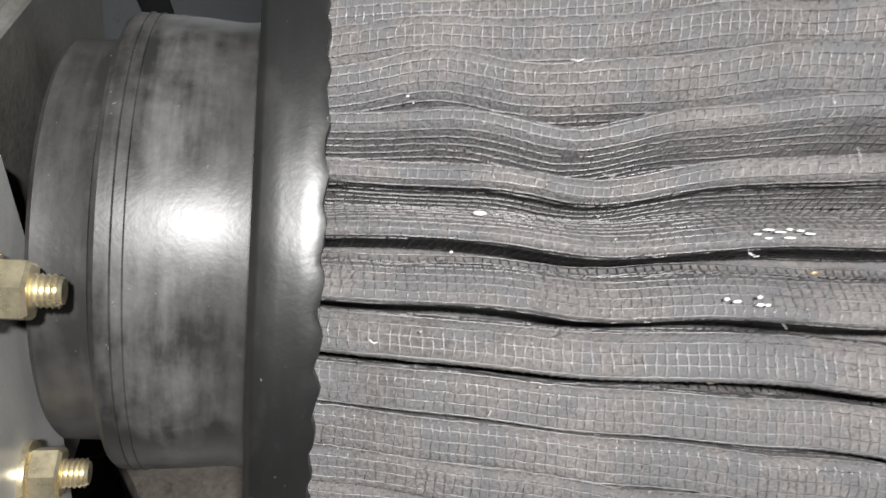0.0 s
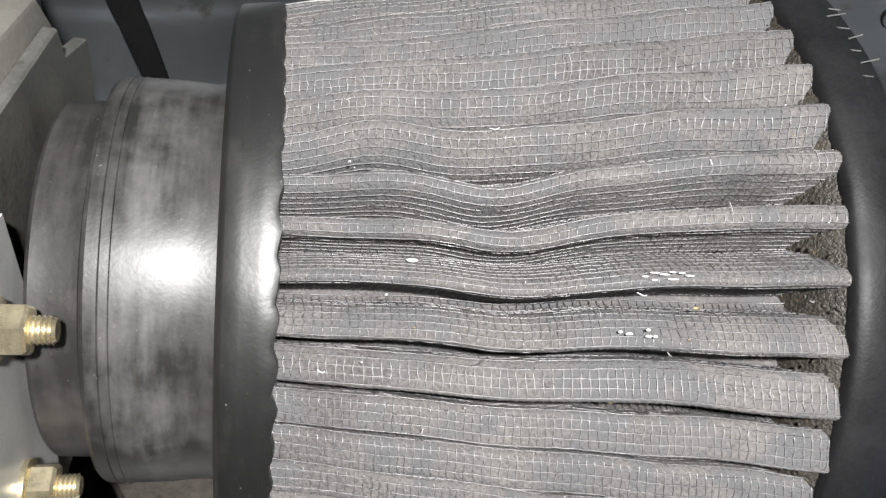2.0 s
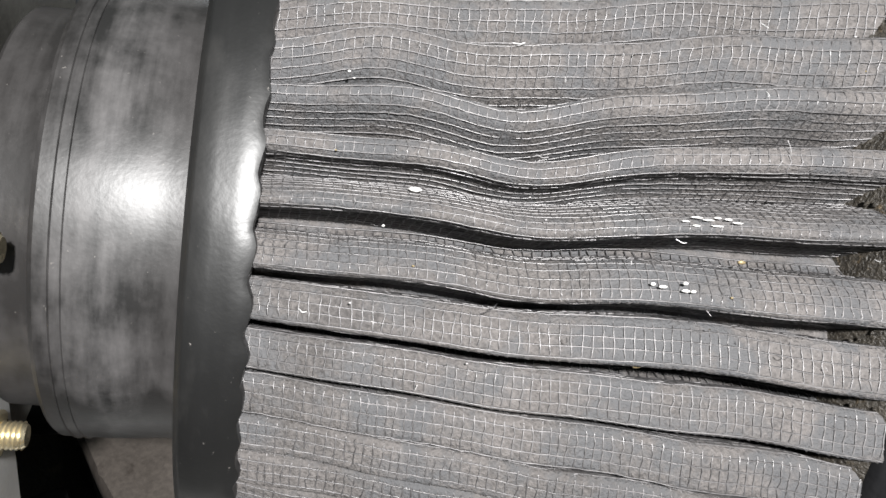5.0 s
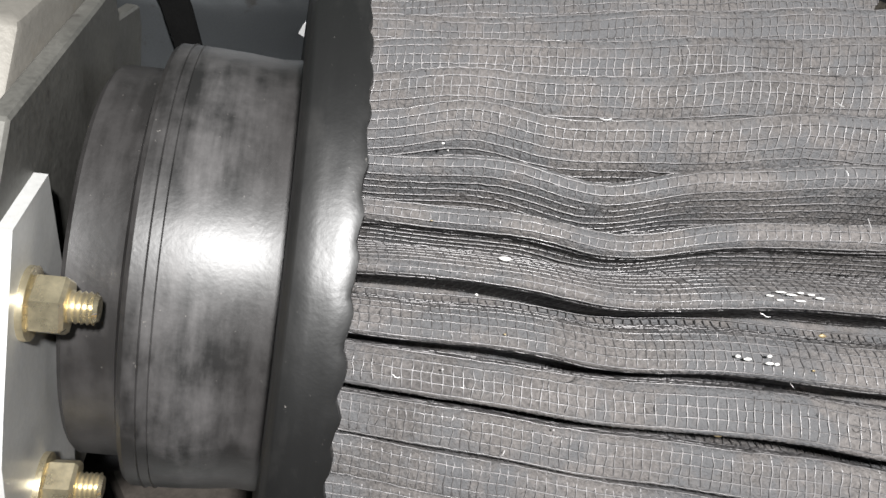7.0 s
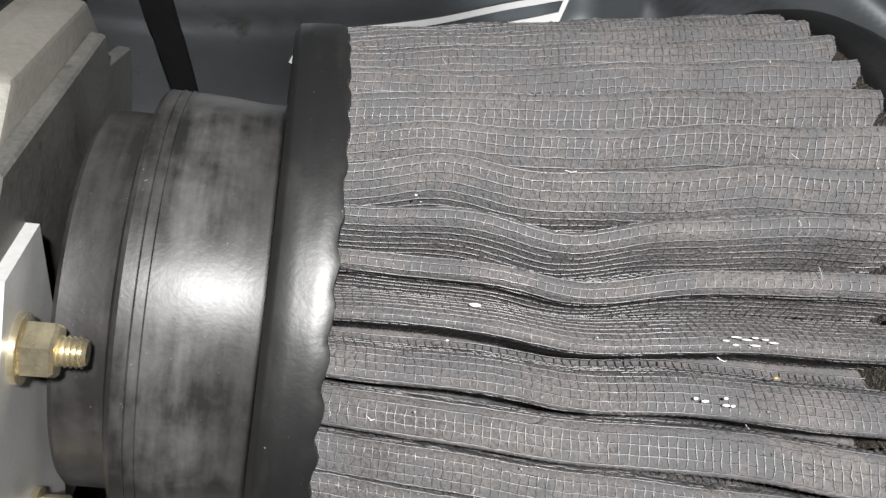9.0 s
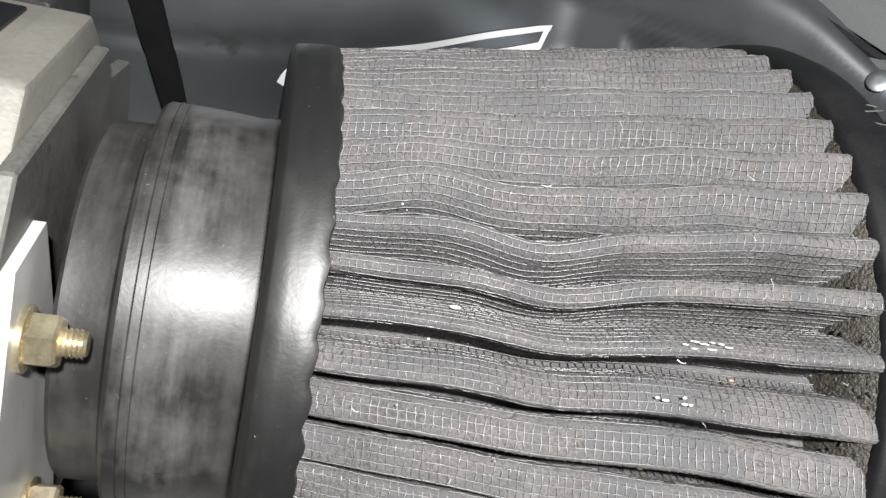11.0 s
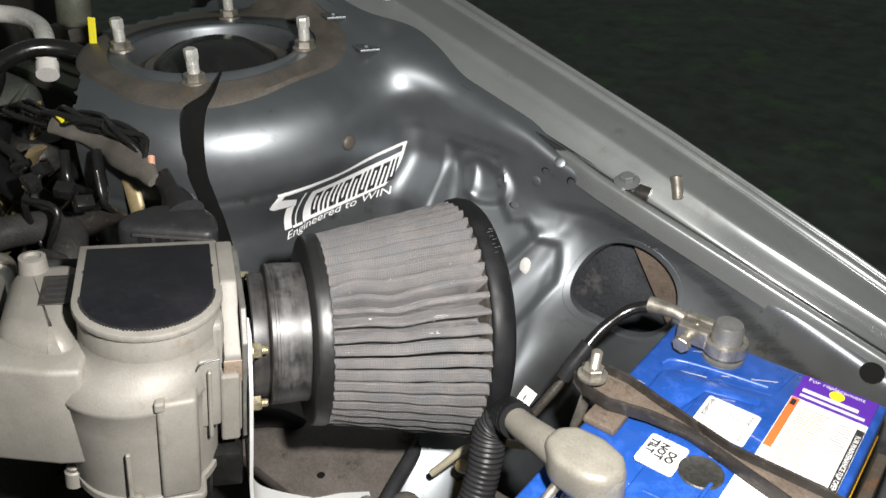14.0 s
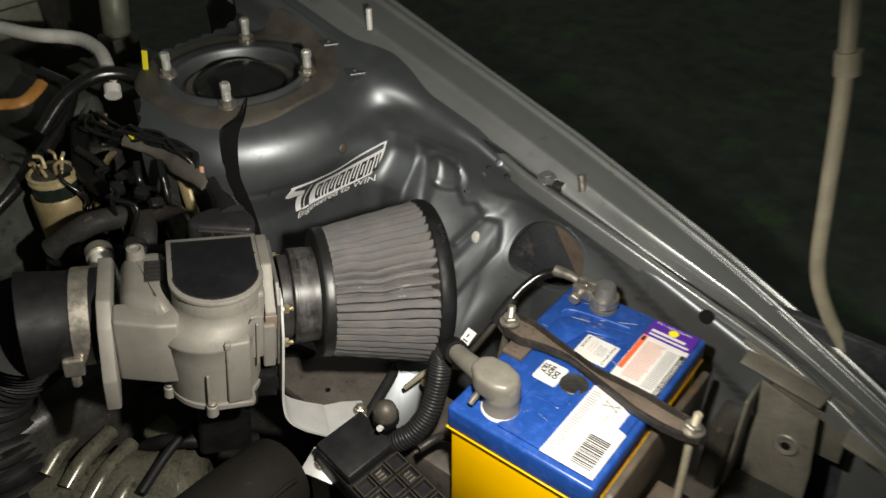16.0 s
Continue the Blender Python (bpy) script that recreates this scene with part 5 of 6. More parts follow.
# letters on this lid run along -y, with their tops towards +x
def printed(text, size, x, y, z, turn, bold=0.0):
    return lettering(text, size, bold=bold, m=Matrix.Translation((x, y, z)) @ pose(0, 0, 0, 0, 0, turn))


tilt_label = sheet_label("tilt_label", rounded(0.047, 0.088, 0.0755, 0.120), M_PAPER, 0.7980 + 0.0024, "white label with the words DO NOT TILT")
for word, wx, wy in (("DO", 0.0650, 0.1105), ("NOT", 0.0575, 0.1155), ("TILT", 0.0500, 0.1155)):
    part("word", printed(word, 0.0078, wx, wy, 0.8008, -90, 0.0004), M_INK, tilt_label)
part("code_bar", prism(rect(0.0485, 0.1045, 0.0500, 0.1155), 0.8006, 0.8007), M_GREYINK, tilt_label)
info_label = sheet_label("info_label", rounded(0.063, 0.146, 0.103, 0.184, 0.002), M_PAPER, 0.8004, "small white information label")
part("word", printed("RECHARGE", 0.0042, 0.0655, 0.1815, 0.8008, -90, 0.00008), M_INK, info_label)
for word, wx in (("ADD WATER", 0.0775), ("TO BATTERY", 0.0735)):
    part("red_word", printed(word, 0.0034, wx, 0.1790, 0.8008, -90), M_REDINK, info_label)
part("side_lettering", printed("Water Indicator", 0.0052, 0.0965, 0.1825, 0.8008, -90), M_INK, info_label)
bars(info_label, "print_bar", 0.083, 0.158, 0.095, 0.178, 4, M_GREYINK, 0.8006, 0.4, "y", 3)
maker_label = sheet_label("maker_label", rect(0.112, 0.140, 0.167, 0.2225), M_PAPER, 0.8004, "white paper label with small red and black print")
bars(maker_label, "print_bar", 0.1215, 0.150, 0.1440, 0.216, 22, M_REDINK, 0.8006, 0.5, "x", 5, 0.15)
bars(maker_label, "grey_bar", 0.1460, 0.146, 0.1600, 0.214, 24, M_GREYINK, 0.8006, 0.6, "x", 6, 0.12)
part("black_strip", prism(rect(0.1612, 0.1405, 0.1668, 0.2150), 0.8006, 0.8007), M_INK, maker_label, "black edge strip with white words")
part("strip_lettering", printed("FOR MAINTENANCE FLIP OPEN", 0.0046, 0.1625, 0.2075, 0.8009, -90, 0.0001), M_PAPER, maker_label)
part("warning_triangle", join(*[tube([p, q], 0.0003, 4, 1) for p, q in (((0.121, 0.143, 0.8008), (0.133, 0.143, 0.8008)), ((0.133, 0.143, 0.8008), (0.127, 0.152, 0.8008)), ((0.127, 0.152, 0.8008), (0.121, 0.143, 0.8008)))]), M_REDINK, maker_label)
part("orange_band", prism(rect(0.1125, 0.158, 0.1185, 0.2220), 0.8006, 0.8007), M_ORPRINT, maker_label, "orange band")
part("orange_tip", prism(rect(0.1135, 0.212, 0.1172, 0.2195), 0.8008, 0.8009), M_INK, maker_label)
dealer_label = sheet_label("dealer_label", rect(0.112, 0.2225, 0.167, 0.2535), M_PURPLE, 0.8005, "purple label with a yellow disc and white words")
part("yellow_disc", spin([(0, 0.0055), (0.0002, 0.0055)], (0.1395, 0.2425, 0.8006), n=28), M_YPRINT, dealer_label)
part("lettering", printed("For replacement", 0.0062, 0.1165, 0.2480, 0.8008, 0), M_PAPER, dealer_label, "white words For replacement")
part("name_bar", prism(rect(0.1165, 0.2325, 0.157, 0.2366), 0.8007, 0.8008), M_PAPER, dealer_label)
part("number_bar", prism(rect(0.1165, 0.2262, 0.163, 0.2292), 0.8007, 0.8008), M_PAPER, dealer_label)
part_label = sheet_label("part_label", [(0.108, 0.008), (0.1665, 0.008), (0.1665, 0.076), (0.156, 0.079), (0.156, 0.103), (0.120, 0.120), (0.108, 0.120)], M_PAPER, 0.8004, "white label with a barcode")
rn = random.Random(11)
y = 0.016
while y < 0.056:
    h = rn.choice((0.0007, 0.0011, 0.0018))
    part("barcode_bar", prism(rect(0.137, y, 0.1605, y + h), 0.8006, 0.8007), M_INK, part_label)
    y += h + rn.choice((0.0007, 0.0010, 0.0014))
bars(part_label, "print_bar", 0.1105, 0.018, 0.122, 0.112, 26, M_GREYINK, 0.8006, 0.45, "x", 8, 0.3)
part("lettering", printed("Pb", 0.009, 0.136, 0.088, 0.8007, -90), M_GREYINK, part_label)
part("crossed_box", join(*[tube([a, b], 0.0003, 4, 1) for a, b in (((0.127, 0.097, 0.8008), (0.146, 0.105, 0.8008)), ((0.127, 0.106, 0.8008), (0.146, 0.096, 0.8008)), ((0.13, 0.096, 0.8008), (0.13, 0.107, 0.8008)), ((0.143, 0.096, 0.8008), (0.143, 0.107, 0.8008)))]), M_INK, part_label)
shade(part("vent_plug", spin([(0, 0.0155), (0.0012, 0.0155), (0.0020, 0.0145), (0.0012, 0.0120), (0.001, 0.004)], (0.0895, 0.1055, 0.7992), n=32), M_CLUTTER, batt, "round dark indicator plug"), 40)
shade(part("negative_post", spin([(0, 0.0165), (0.003, 0.0165), (0.004, 0.0130), (0.030, 0.0122), (0.034, 0.0105), (0.0345, 0.004)], (0.0515, 0.2385, 0.7975), n=40, wob=lambda s, a: 0.0003 * noise.noise(Vector((a * 3, s * 200, 0)))), M_LEAD, batt, "dull grey lead post"), 40)

# positive terminal boot, its arm and the ribbed conduit
boot = thing("terminal_boot", "grey rubber boot over the positive battery post", "terminal cover")
shade(part("skirt", spin([(0, 0.0195), (0.003, 0.0198), (0.005, 0.0188), (0.018, 0.0183), (0.0205, 0.0190), (0.023, 0.0183), (0.034, 0.0180), (0.040, 0.0168), (0.0435, 0.013), (0.0445, 0.003)], (0.046, 0.033, 0.7975), (0.02, 0.02, 1), 48), M_GREYBOOT, boot), 50)
shade(part("elbow", prism([(0.008, 0.030), (0.010, 0.044), (0.020, 0.053), (0.040, 0.054), (0.058, 0.048), (0.065, 0.035), (0.060, 0.020), (0.046, 0.014), (0.022, 0.017)], 0.8165, 0.8435, 0.0062, None, 4), M_GREYBOOT, boot, "squared grey elbow"), 60)
shade(part("arm", tube([(0.020, 0.034, 0.829), (0.002, 0.042, 0.824), (-0.020, 0.053, 0.815), (-0.040, 0.064, 0.808)], lambda t: 0.0118 - 0.0022 * t, 24, 8), M_GREYBOOT, boot), 60)
shade(part("base_rim", spin([(0, 0.0215), (0.0015, 0.0212), (0.003, 0.0198)], (0.046, 0.033, 0.7975), (0.02, 0.02, 1), 40), M_PAPER, boot, "pale base rim"), 50)
shade(part("clip", tube([(0.026, 0.021, 0.818), (0.023, 0.012, 0.809), (0.0225, 0.0105, 0.8075)], 0.0034, 10, 3), M_STEEL, boot, "small steel clip"), 40)
conduit = thing("ribbed_conduit", "black ribbed plastic conduit below the battery boot", "conduit")
shade(part("ribbed_pipe", tube([(-0.034, 0.060, 0.810), (-0.046, 0.066, 0.802), (-0.056, 0.064, 0.785), (-0.053, 0.052, 0.755), (-0.052, 0.036, 0.725), (-0.060, 0.018, 0.700), (-0.078, 0.004, 0.682), (-0.105, -0.004, 0.665)], 0.0125, 20, 8, 0.0013, 0.0042), M_BLACK, conduit), 60)
shade(part("tape_end", tube([(-0.030, 0.058, 0.812), (-0.041, 0.0645, 0.8065), (-0.047, 0.067, 0.802)], 0.0138, 20, 6), M_CAP, conduit, "glossy black tape"), 50)

# negative clamp and cable
lead = thing("negative_cable", "black battery cable with clamp on the negative post", "cable")
shade(part("clamp_ring", spin([(0, 0.0135), (0, 0.0175), (0.010, 0.0170), (0.010, 0.0130)], (0.0515, 0.2385, 0.806), n=36, caps=False), M_STEEL, lead, "corroded steel clamp ring"), 40)
part("clamp_jaw", box(0.014, 0.040, 0.226, 0.234, 0.806, 0.822, 0.0015), M_STEEL, lead)
part("clamp_jaw", box(0.014, 0.040, 0.240, 0.248, 0.806, 0.824, 0.0015), M_STEEL, lead)
shade(part("clamp_bolt", tube([(0.024, 0.212, 0.812), (0.024, 0.254, 0.815)], 0.0038, 12, 3), M_STEEL, lead), 40)
shade(part("clamp_nut", hexnut((0.024, 0.212, 0.812), (0, 1, 0.07), 0.0072, 0.007), M_STEEL, lead), 30)
shade(part("crimp_lug", tube([(0.016, 0.236, 0.822), (0.002, 0.238, 0.823), (-0.016, 0.238, 0.821)], lambda t: 0.0045 + 0.003 * t, 16, 6), M_STEEL, lead, "crimped metal lug"), 40)
shade(part("cable", tube([(-0.012, 0.238, 0.8215), (-0.030, 0.228, 0.814), (-0.043, 0.207, 0.800), (-0.050, 0.186, 0.782), (-0.059, 0.168, 0.756), (-0.074, 0.150, 0.725), (-0.095, 0.130, 0.690), (-0.12, 0.11, 0.660)], 0.0051, 16, 8), M_GLOSS, lead), 60)
shade(part("tape_sleeve", tube([(-0.047, 0.194, 0.790), (-0.053, 0.180, 0.774), (-0.057, 0.172, 0.762)], 0.0072, 16, 6), M_BLACK, lead, "black tape wrap"), 60)
shade(part("second_cable", tube([(-0.050, 0.184, 0.778), (-0.062, 0.160, 0.748), (-0.078, 0.138, 0.715), (-0.098, 0.118, 0.685), (-0.12, 0.095, 0.655)], 0.0042, 12, 8), M_OILY, lead), 60)
LONG = Vector((0.003, 0.0203, 0.0143)).normalized()
FLAT = LONG.cross(Vector((-0.507, 0.637, -0.580))).normalized()
BACK = FLAT.cross(LONG)
TAG = Matrix.Translation((-0.0695, 0.1238, 0.7559)) @ Matrix((LONG, BACK, FLAT)).transposed().to_4x4()
tag = tagged(part("paper_tag", box(-0.018, 0.018, -0.0005, 0.0005, -0.0062, 0.0062, 0.0003, 1, TAG), M_PAPER), "small white tag with black pen marks on a cable", "tag")
for a, b, c, d in ((-0.004, -0.001, -0.004, 0.002), (0.002, 0.004, -0.003, 0.004), (0.007, 0.012, 0.000, 0.002)):
    part("pen_bar", box(a, b, -0.0011, -0.0007, c, d, 0, 1, TAG), M_INK, tag)

# hold-down bar and hook bolts
holder = thing("battery_hold_down", "dusty dark hold-down bar across the battery", "battery clamp")


def bar_shape(floor):
    """Pressed channel with rolled lips; floor: only the dusty bottom of the channel."""
    path = smooth_path([(-0.024, 0.134, 0.8105), (-0.010, 0.134, 0.8105), (0.012, 0.133, 0.8100), (0.040, 0.135, 0.8075), (0.070, 0.133, 0.8065), (0.100, 0.126, 0.8065), (0.130, 0.121, 0.8075), (0.160, 0.116, 0.8085), (0.190, 0.111, 0.8105), (0.212, 0.109, 0.8125), (0.230, 0.107, 0.813)], 5)
    half = np.interp(np.linspace(0, 10, len(path)), np.arange(11), [0.008, 0.0165, 0.0180, 0.0105, 0.0062, 0.0066, 0.0105, 0.0145, 0.014, 0.013, 0.006])
    bm = bmesh.new()
    rows = []
    for q, h in zip(path, half):
        if floor:
            sec = [(-h + 0.0036, -0.0008), (-h * 0.4, -0.0002), (h * 0.4, -0.0002), (h - 0.0036, -0.0008)]
        else:
            sec = [(-h, -0.0045), (-h - 0.0006, 0.0035), (-h + 0.001, 0.0062), (-h + 0.0028, 0.0055), (-h + 0.0040, -0.0015), (h - 0.0040, -0.0015), (h - 0.0028, 0.0055), (h - 0.001, 0.0062), (h + 0.0006, 0.0035), (h, -0.0045)]
        rows.append([bm.verts.new(q + Vector((0, a, b))) for a, b in sec])
    n = len(rows[0])
    for a, b in zip(rows, rows[1:]):
        for i in range(n - 1 if floor else n):
            j = (i + 1) % n
            bm.faces.new((a[i], a[j], b[j], b[i]))
    if not floor:
        bm.faces.new(rows[0])
        bm.faces.new(rows[-1][::-1])
    bmesh.ops.recalc_face_normals(bm, faces=bm.faces)
    return bm


shade(part("bar", bar_shape(False), M_CLAMP, holder), 40)
shade(part("channel_floor", bar_shape(True), M_BARFLOOR, holder, "dusty brown channel"), 40)
for bx, by, low, lean, mt in ((-0.010, 0.130, 0.70, -0.02, M_STEEL), (0.219, 0.108, 0.66, 0.004, M_ROD)):
    rod = shade(part("hook_bolt", join(tube([(bx + lean, by, low), (bx, by, 0.815)], 0.0042, 12, 2), threaded((bx, by, 0.813), (0.05, 0.02, 1), 0.0042, 0.028, 0.0013)), mt, holder, "threaded hook bolt"), 40)
    shade(part("wing_nut", join(spin([(0, 0.0115), (0.002, 0.0115), (0.003, 0.008)], (bx, by, 0.817), n=24), hexnut((bx, by, 0.819), (0, 0, 1), 0.0085, 0.007)), M_STEEL, rod), 30)
shade(part("edge_foot", box(0.000, 0.026, 0.100, 0.124, 0.7976, 0.8040, 0.002), M_BARFLOOR, holder, "brown foot on the lid edge"), 40)

# tray with rusty bracket
tray = thing("battery_tray", "rusty brown steel tray under the battery", "tray")
part("tray_base", box(-0.03, 0.235, -0.03, 0.295, 0.585, 0.600, 0.003), M_TOWERTOP, tray)
shade(part("tray_wall", prism([(-0.02, 0.600), (0.262, 0.600), (0.262, 0.752), (0.170, 0.762), (0.120, 0.780), (0.020, 0.778), (-0.02, 0.740)], -0.186, -0.1765, 0.003, Matrix(((0, 0, -1, 0), (1, 0, 0, 0), (0, 1, 0, 0), (0, 0, 0, 1)))), M_RUSTY, tray, "rust-stained upright wall"), 40)
part("tray_shelf", box(0.1925, 0.235, 0.0, 0.13, 0.690, 0.698, 0.002), M_RUSTY, tray, "rusty shelf beside the battery")
# around the meter: plug, loom, hoses
plug = thing("wiring_plug", "black plastic plug with slots behind the meter", "connector")
shade(part("housing", prism([(-0.142, 0.057), (-0.130, 0.0525), (-0.076, 0.0395), (-0.070, 0.046), (-0.070, 0.068), (-0.077, 0.083), (-0.094, 0.093), (-0.118, 0.090), (-0.136, 0.079), (-0.143, 0.067)], 0.042, 0.068, 0.006, FRAME, 4), M_BLACK, plug, "rounded black housing"), 40)
part("plug_foot", box(-0.130, -0.085, 0.050, 0.075, 0.010, 0.044, 0.002, 1, FRAME), M_BLACK, plug)
SLANT = FRAME @ Matrix.Translation((-0.130, 0.0522, 0)) @ pose(0, 0, 0, 0, 0, math.degrees(math.atan2(-0.0130, 0.054)))
# Slots are thin black boxes on the face; their depth shade is painted.
for k in range(4):
    part("slot", box(0.002 + 0.0135 * k, 0.0118 + 0.0135 * k, -0.0006, 0.0006, 0.047, 0.0590, 0.0003, 1, SLANT), M_FELT_SHADE, plug, "black slot face with its inner shade painted in")
    part("slot_lip", box(0.0118 + 0.0135 * k, 0.0148 + 0.0135 * k, -0.0022, 0.0004, 0.046, 0.0605, 0.0005, 1, SLANT), M_BLACK, plug, "raised rib between slots")
part("front_lip", box(-0.002, 0.058, -0.0024, 0.0004, 0.0605, 0.0632, 0.0006, 1, SLANT), M_HOSE, plug, "worn edge above the slots")
shade(part("cable_boot", tube([at(-0.098, 0.078, 0.058), at(-0.099, 0.096, 0.060), at(-0.102, 0.115, 0.060), at(-0.106, 0.138, 0.058), at(-0.111, 0.168, 0.056)], lambda t: 0.024 - 0.0155 * min(1.0, 1.5 * t) ** 0.8, 24, 8, flat=0.55), M_BLACK, plug, "tapered black cable boot"), 60)
loom = thing("wiring_loom", "grey taped wiring loom with loose black wires", "wiring")
M_TAPE = surf("grey_cloth_tape", (0.075, 0.068, 0.058), 0.65, 0.0, var=0.3, big=60, fine=700, bump=0.4)
shade(part("taped_cable", tube([(-0.392, 0.024, 0.905), (-0.418, 0.030, 0.909), (-0.448, 0.032, 0.911), (-0.478, 0.036, 0.914), (-0.510, 0.028, 0.917), (-0.540, 0.016, 0.922)], lambda t: 0.0065 + 0.0085 * math.sin(min(1.0, 1.25 * t) * 2.9) + 0.0004 * math.sin(t * 31), 16, 10, flat=0.5), M_TAPE, loom), 60)
lr = random.Random(21)
for k in range(9):
    o = 0.0035 * (k % 5)
    shade(part("loose_wire", tube([(-0.398 - 0.004 * k, 0.026 + 0.001 * k, 0.897 + o), (-0.425, 0.036 + 0.5 * o, 0.916 + o), (-0.455 + lr.uniform(-0.01, 0.01), 0.038 + lr.uniform(-0.012, 0.008), 0.928 + lr.uniform(-0.004, 0.008)), (-0.500, 0.036 + lr.uniform(-0.015, 0.012), 0.928 + lr.uniform(-0.006, 0.008)),
                                       (-0.545, 0.030 + lr.uniform(-0.02, 0.015), 0.924 + lr.uniform(-0.01, 0.01)), (-0.60, 0.030 + lr.uniform(-0.03, 0.02), 0.915 + lr.uniform(-0.02, 0.01)), (-0.68, 0.04 + lr.uniform(-0.03, 0.02), 0.90)], 0.0022 + 0.0006 * (k % 3), 8, 6), M_GLOSS, loom), 60)
for k in range(10):
    x0, y0 = lr.uniform(-0.60, -0.43), lr.uniform(-0.055, 0.035)
    shade(part("hanging_wire", tube([(x0, y0, 0.905 + lr.uniform(-0.02, 0.01)), (x0 + lr.uniform(-0.02, 0.04), y0 + lr.uniform(-0.02, 0.02), 0.885), (x0 + lr.uniform(-0.03, 0.03), y0 + lr.uniform(-0.03, 0.02), 0.85), (x0 + lr.uniform(-0.05, 0.03), y0 + lr.uniform(-0.03, 0.02), 0.80)], 0.003 + 0.001 * (k % 3), 8, 6), M_GLOSS, loom), 60)
shade(part("copper_tape", tube([(-0.4060, 0.0330, 0.912), (-0.4110, 0.0370, 0.918)], 0.0032, 12, 3), M_COPPER, loom, "pinkish copper tape"), 60)
shade(part("yellow_wire", tube([(-0.520, 0.018, 0.930), (-0.532, 0.018, 0.934), (-0.546, 0.020, 0.930)], 0.0020, 8, 6), M_YWIRE, loom), 60)
for k, (x, y, z) in enumerate(((-0.47, -0.045, 0.905), (-0.445, -0.030, 0.900), (-0.42, -0.028, 0.895), (-0.50, -0.02, 0.90))):
    shade(part("loom_clip", box(-0.008, 0.008, -0.006, 0.006, -0.006, 0.006, 0.002, 2, Matrix.Translation((x, y, z)) @ pose(0, 0, 0, 20 * k, 15, 40 * k)), M_GLOSS, loom, "small black clip"), 40)
tan_post = tagged(part("tan_bracket", tube([(-0.475, 0.045, 0.890), (-0.462, 0.040, 0.868), (-0.452, 0.036, 0.850), (-0.436, 0.030, 0.838), (-0.43, 0.03, 0.80)], 0.0075, 10, 6, flat=0.35), M_TAN), "tan metal bracket behind the meter", "bracket")
shade(tan_post, 50)
upright = thing("steel_upright", "dusty grey steel strap with a tan end", "bracket")
shade(part("upright_strap", tube([(-0.735, 0.080, 0.895), (-0.700, 0.045, 0.888), (-0.672, 0.022, 0.878), (-0.640, 0.0, 0.860), (-0.61, -0.02, 0.82)], 0.011, 10, 6, flat=0.3), M_DUST, upright), 50)
shade(part("tan_end", tube([(-0.668, 0.062, 0.898), (-0.650, 0.048, 0.890), (-0.630, 0.036, 0.880)], 0.008, 10, 5, flat=0.35), M_TAN, upright, "tan painted end"), 50)
for k, (pts, r, mt, lab) in enumerate((
        ([(-0.545, -0.115, 0.82), (-0.515, -0.078, 0.848), (-0.500, -0.052, 0.852), (-0.480, -0.028, 0.852), (-0.458, -0.030, 0.848), (-0.432, -0.050, 0.840), (-0.42, -0.06, 0.80)], 0.0150, M_HOSE, "dusty black rubber elbow hose"),
        ([(-0.485, -0.020, 0.850), (-0.462, -0.002, 0.853), (-0.440, 0.004, 0.850), (-0.415, -0.004, 0.842), (-0.40, -0.02, 0.81)], 0.0160, M_CLAMP, "brown dusty rubber hose stub"),
        ([(-0.66, 0.02, 0.90), (-0.60, -0.02, 0.88), (-0.555, -0.03, 0.872), (-0.53, -0.02, 0.86), (-0.52, 0.0, 0.84)], 0.012, M_CAP, "glossy black vacuum hose"),
        ([(-0.690, -0.02, 0.90), (-0.685, 0.025, 0.938), (-0.668, 0.064, 0.957), (-0.655, 0.092, 0.956), (-0.635, 0.112, 0.945), (-0.605, 0.110, 0.92), (-0.59, 0.090, 0.88)], 0.0095, M_GLOSS, "black hose over the pipe end"),
        ([(-0.80, 0.055, 0.93), (-0.73, 0.055, 0.925), (-0.70, 0.020, 0.90), (-0.68, -0.03, 0.875), (-0.665, -0.09, 0.85), (-0.66, -0.14, 0.83)], 0.010, M_GLOSS, "thick black coolant hose"),
        ([(-0.43, -0.05, 0.84), (-0.415, -0.075, 0.865), (-0.385, -0.085, 0.872), (-0.36, -0.06, 0.87), (-0.355, -0.03, 0.86)], 0.008, M_HOSE, "thin black hose by the meter"),
        ([(-0.62, 0.0, 0.80), (-0.57, 0.03, 0.85), (-0.54, 0.055, 0.88), (-0.55, 0.06, 0.92)], 0.011, M_CAP, "black wrapped pipe beside the tower"))):
    shade(tagged(part("engine_hose", tube(pts, r, 16, 8), mt), lab, "hose"), 60)
pipe = thing("coolant_pipe", "bent satin alloy pipe above the engine", "pipe")
shade(part("bent_pipe", tube([(-1.20, 0.0, 0.955), (-1.00, 0.065, 0.958), (-0.880, 0.096, 0.958), (-0.843, 0.118, 0.957), (-0.807, 0.132, 0.956), (-0.754, 0.126, 0.955), (-0.704, 0.106, 0.952), (-0.672, 0.088, 0.945)], 0.0105, 24, 8), M_PIPE, pipe), 60)
shade(part("pipe_collar", tube([(-0.648, 0.076, 0.944), (-0.638, 0.069, 0.936)], 0.0115, 24, 3), M_PIPE, pipe), 40)
tagged(part("dipstick_tab", box(-0.004, 0.004, -0.0012, 0.0012, -0.022, 0.022, 0.001, 2, Matrix.Translation((-0.628, 0.122, 0.965)) @ pose(0, 0, 0, 0, 8, 40)), M_YWIRE), "bright yellow tab beside the strut tower", "tab")
can = thing("fuel_filter", "gold rimmed fuel filter in a tan bracket", "filter")
CB = Vector((-0.612, -0.056, 0.800))
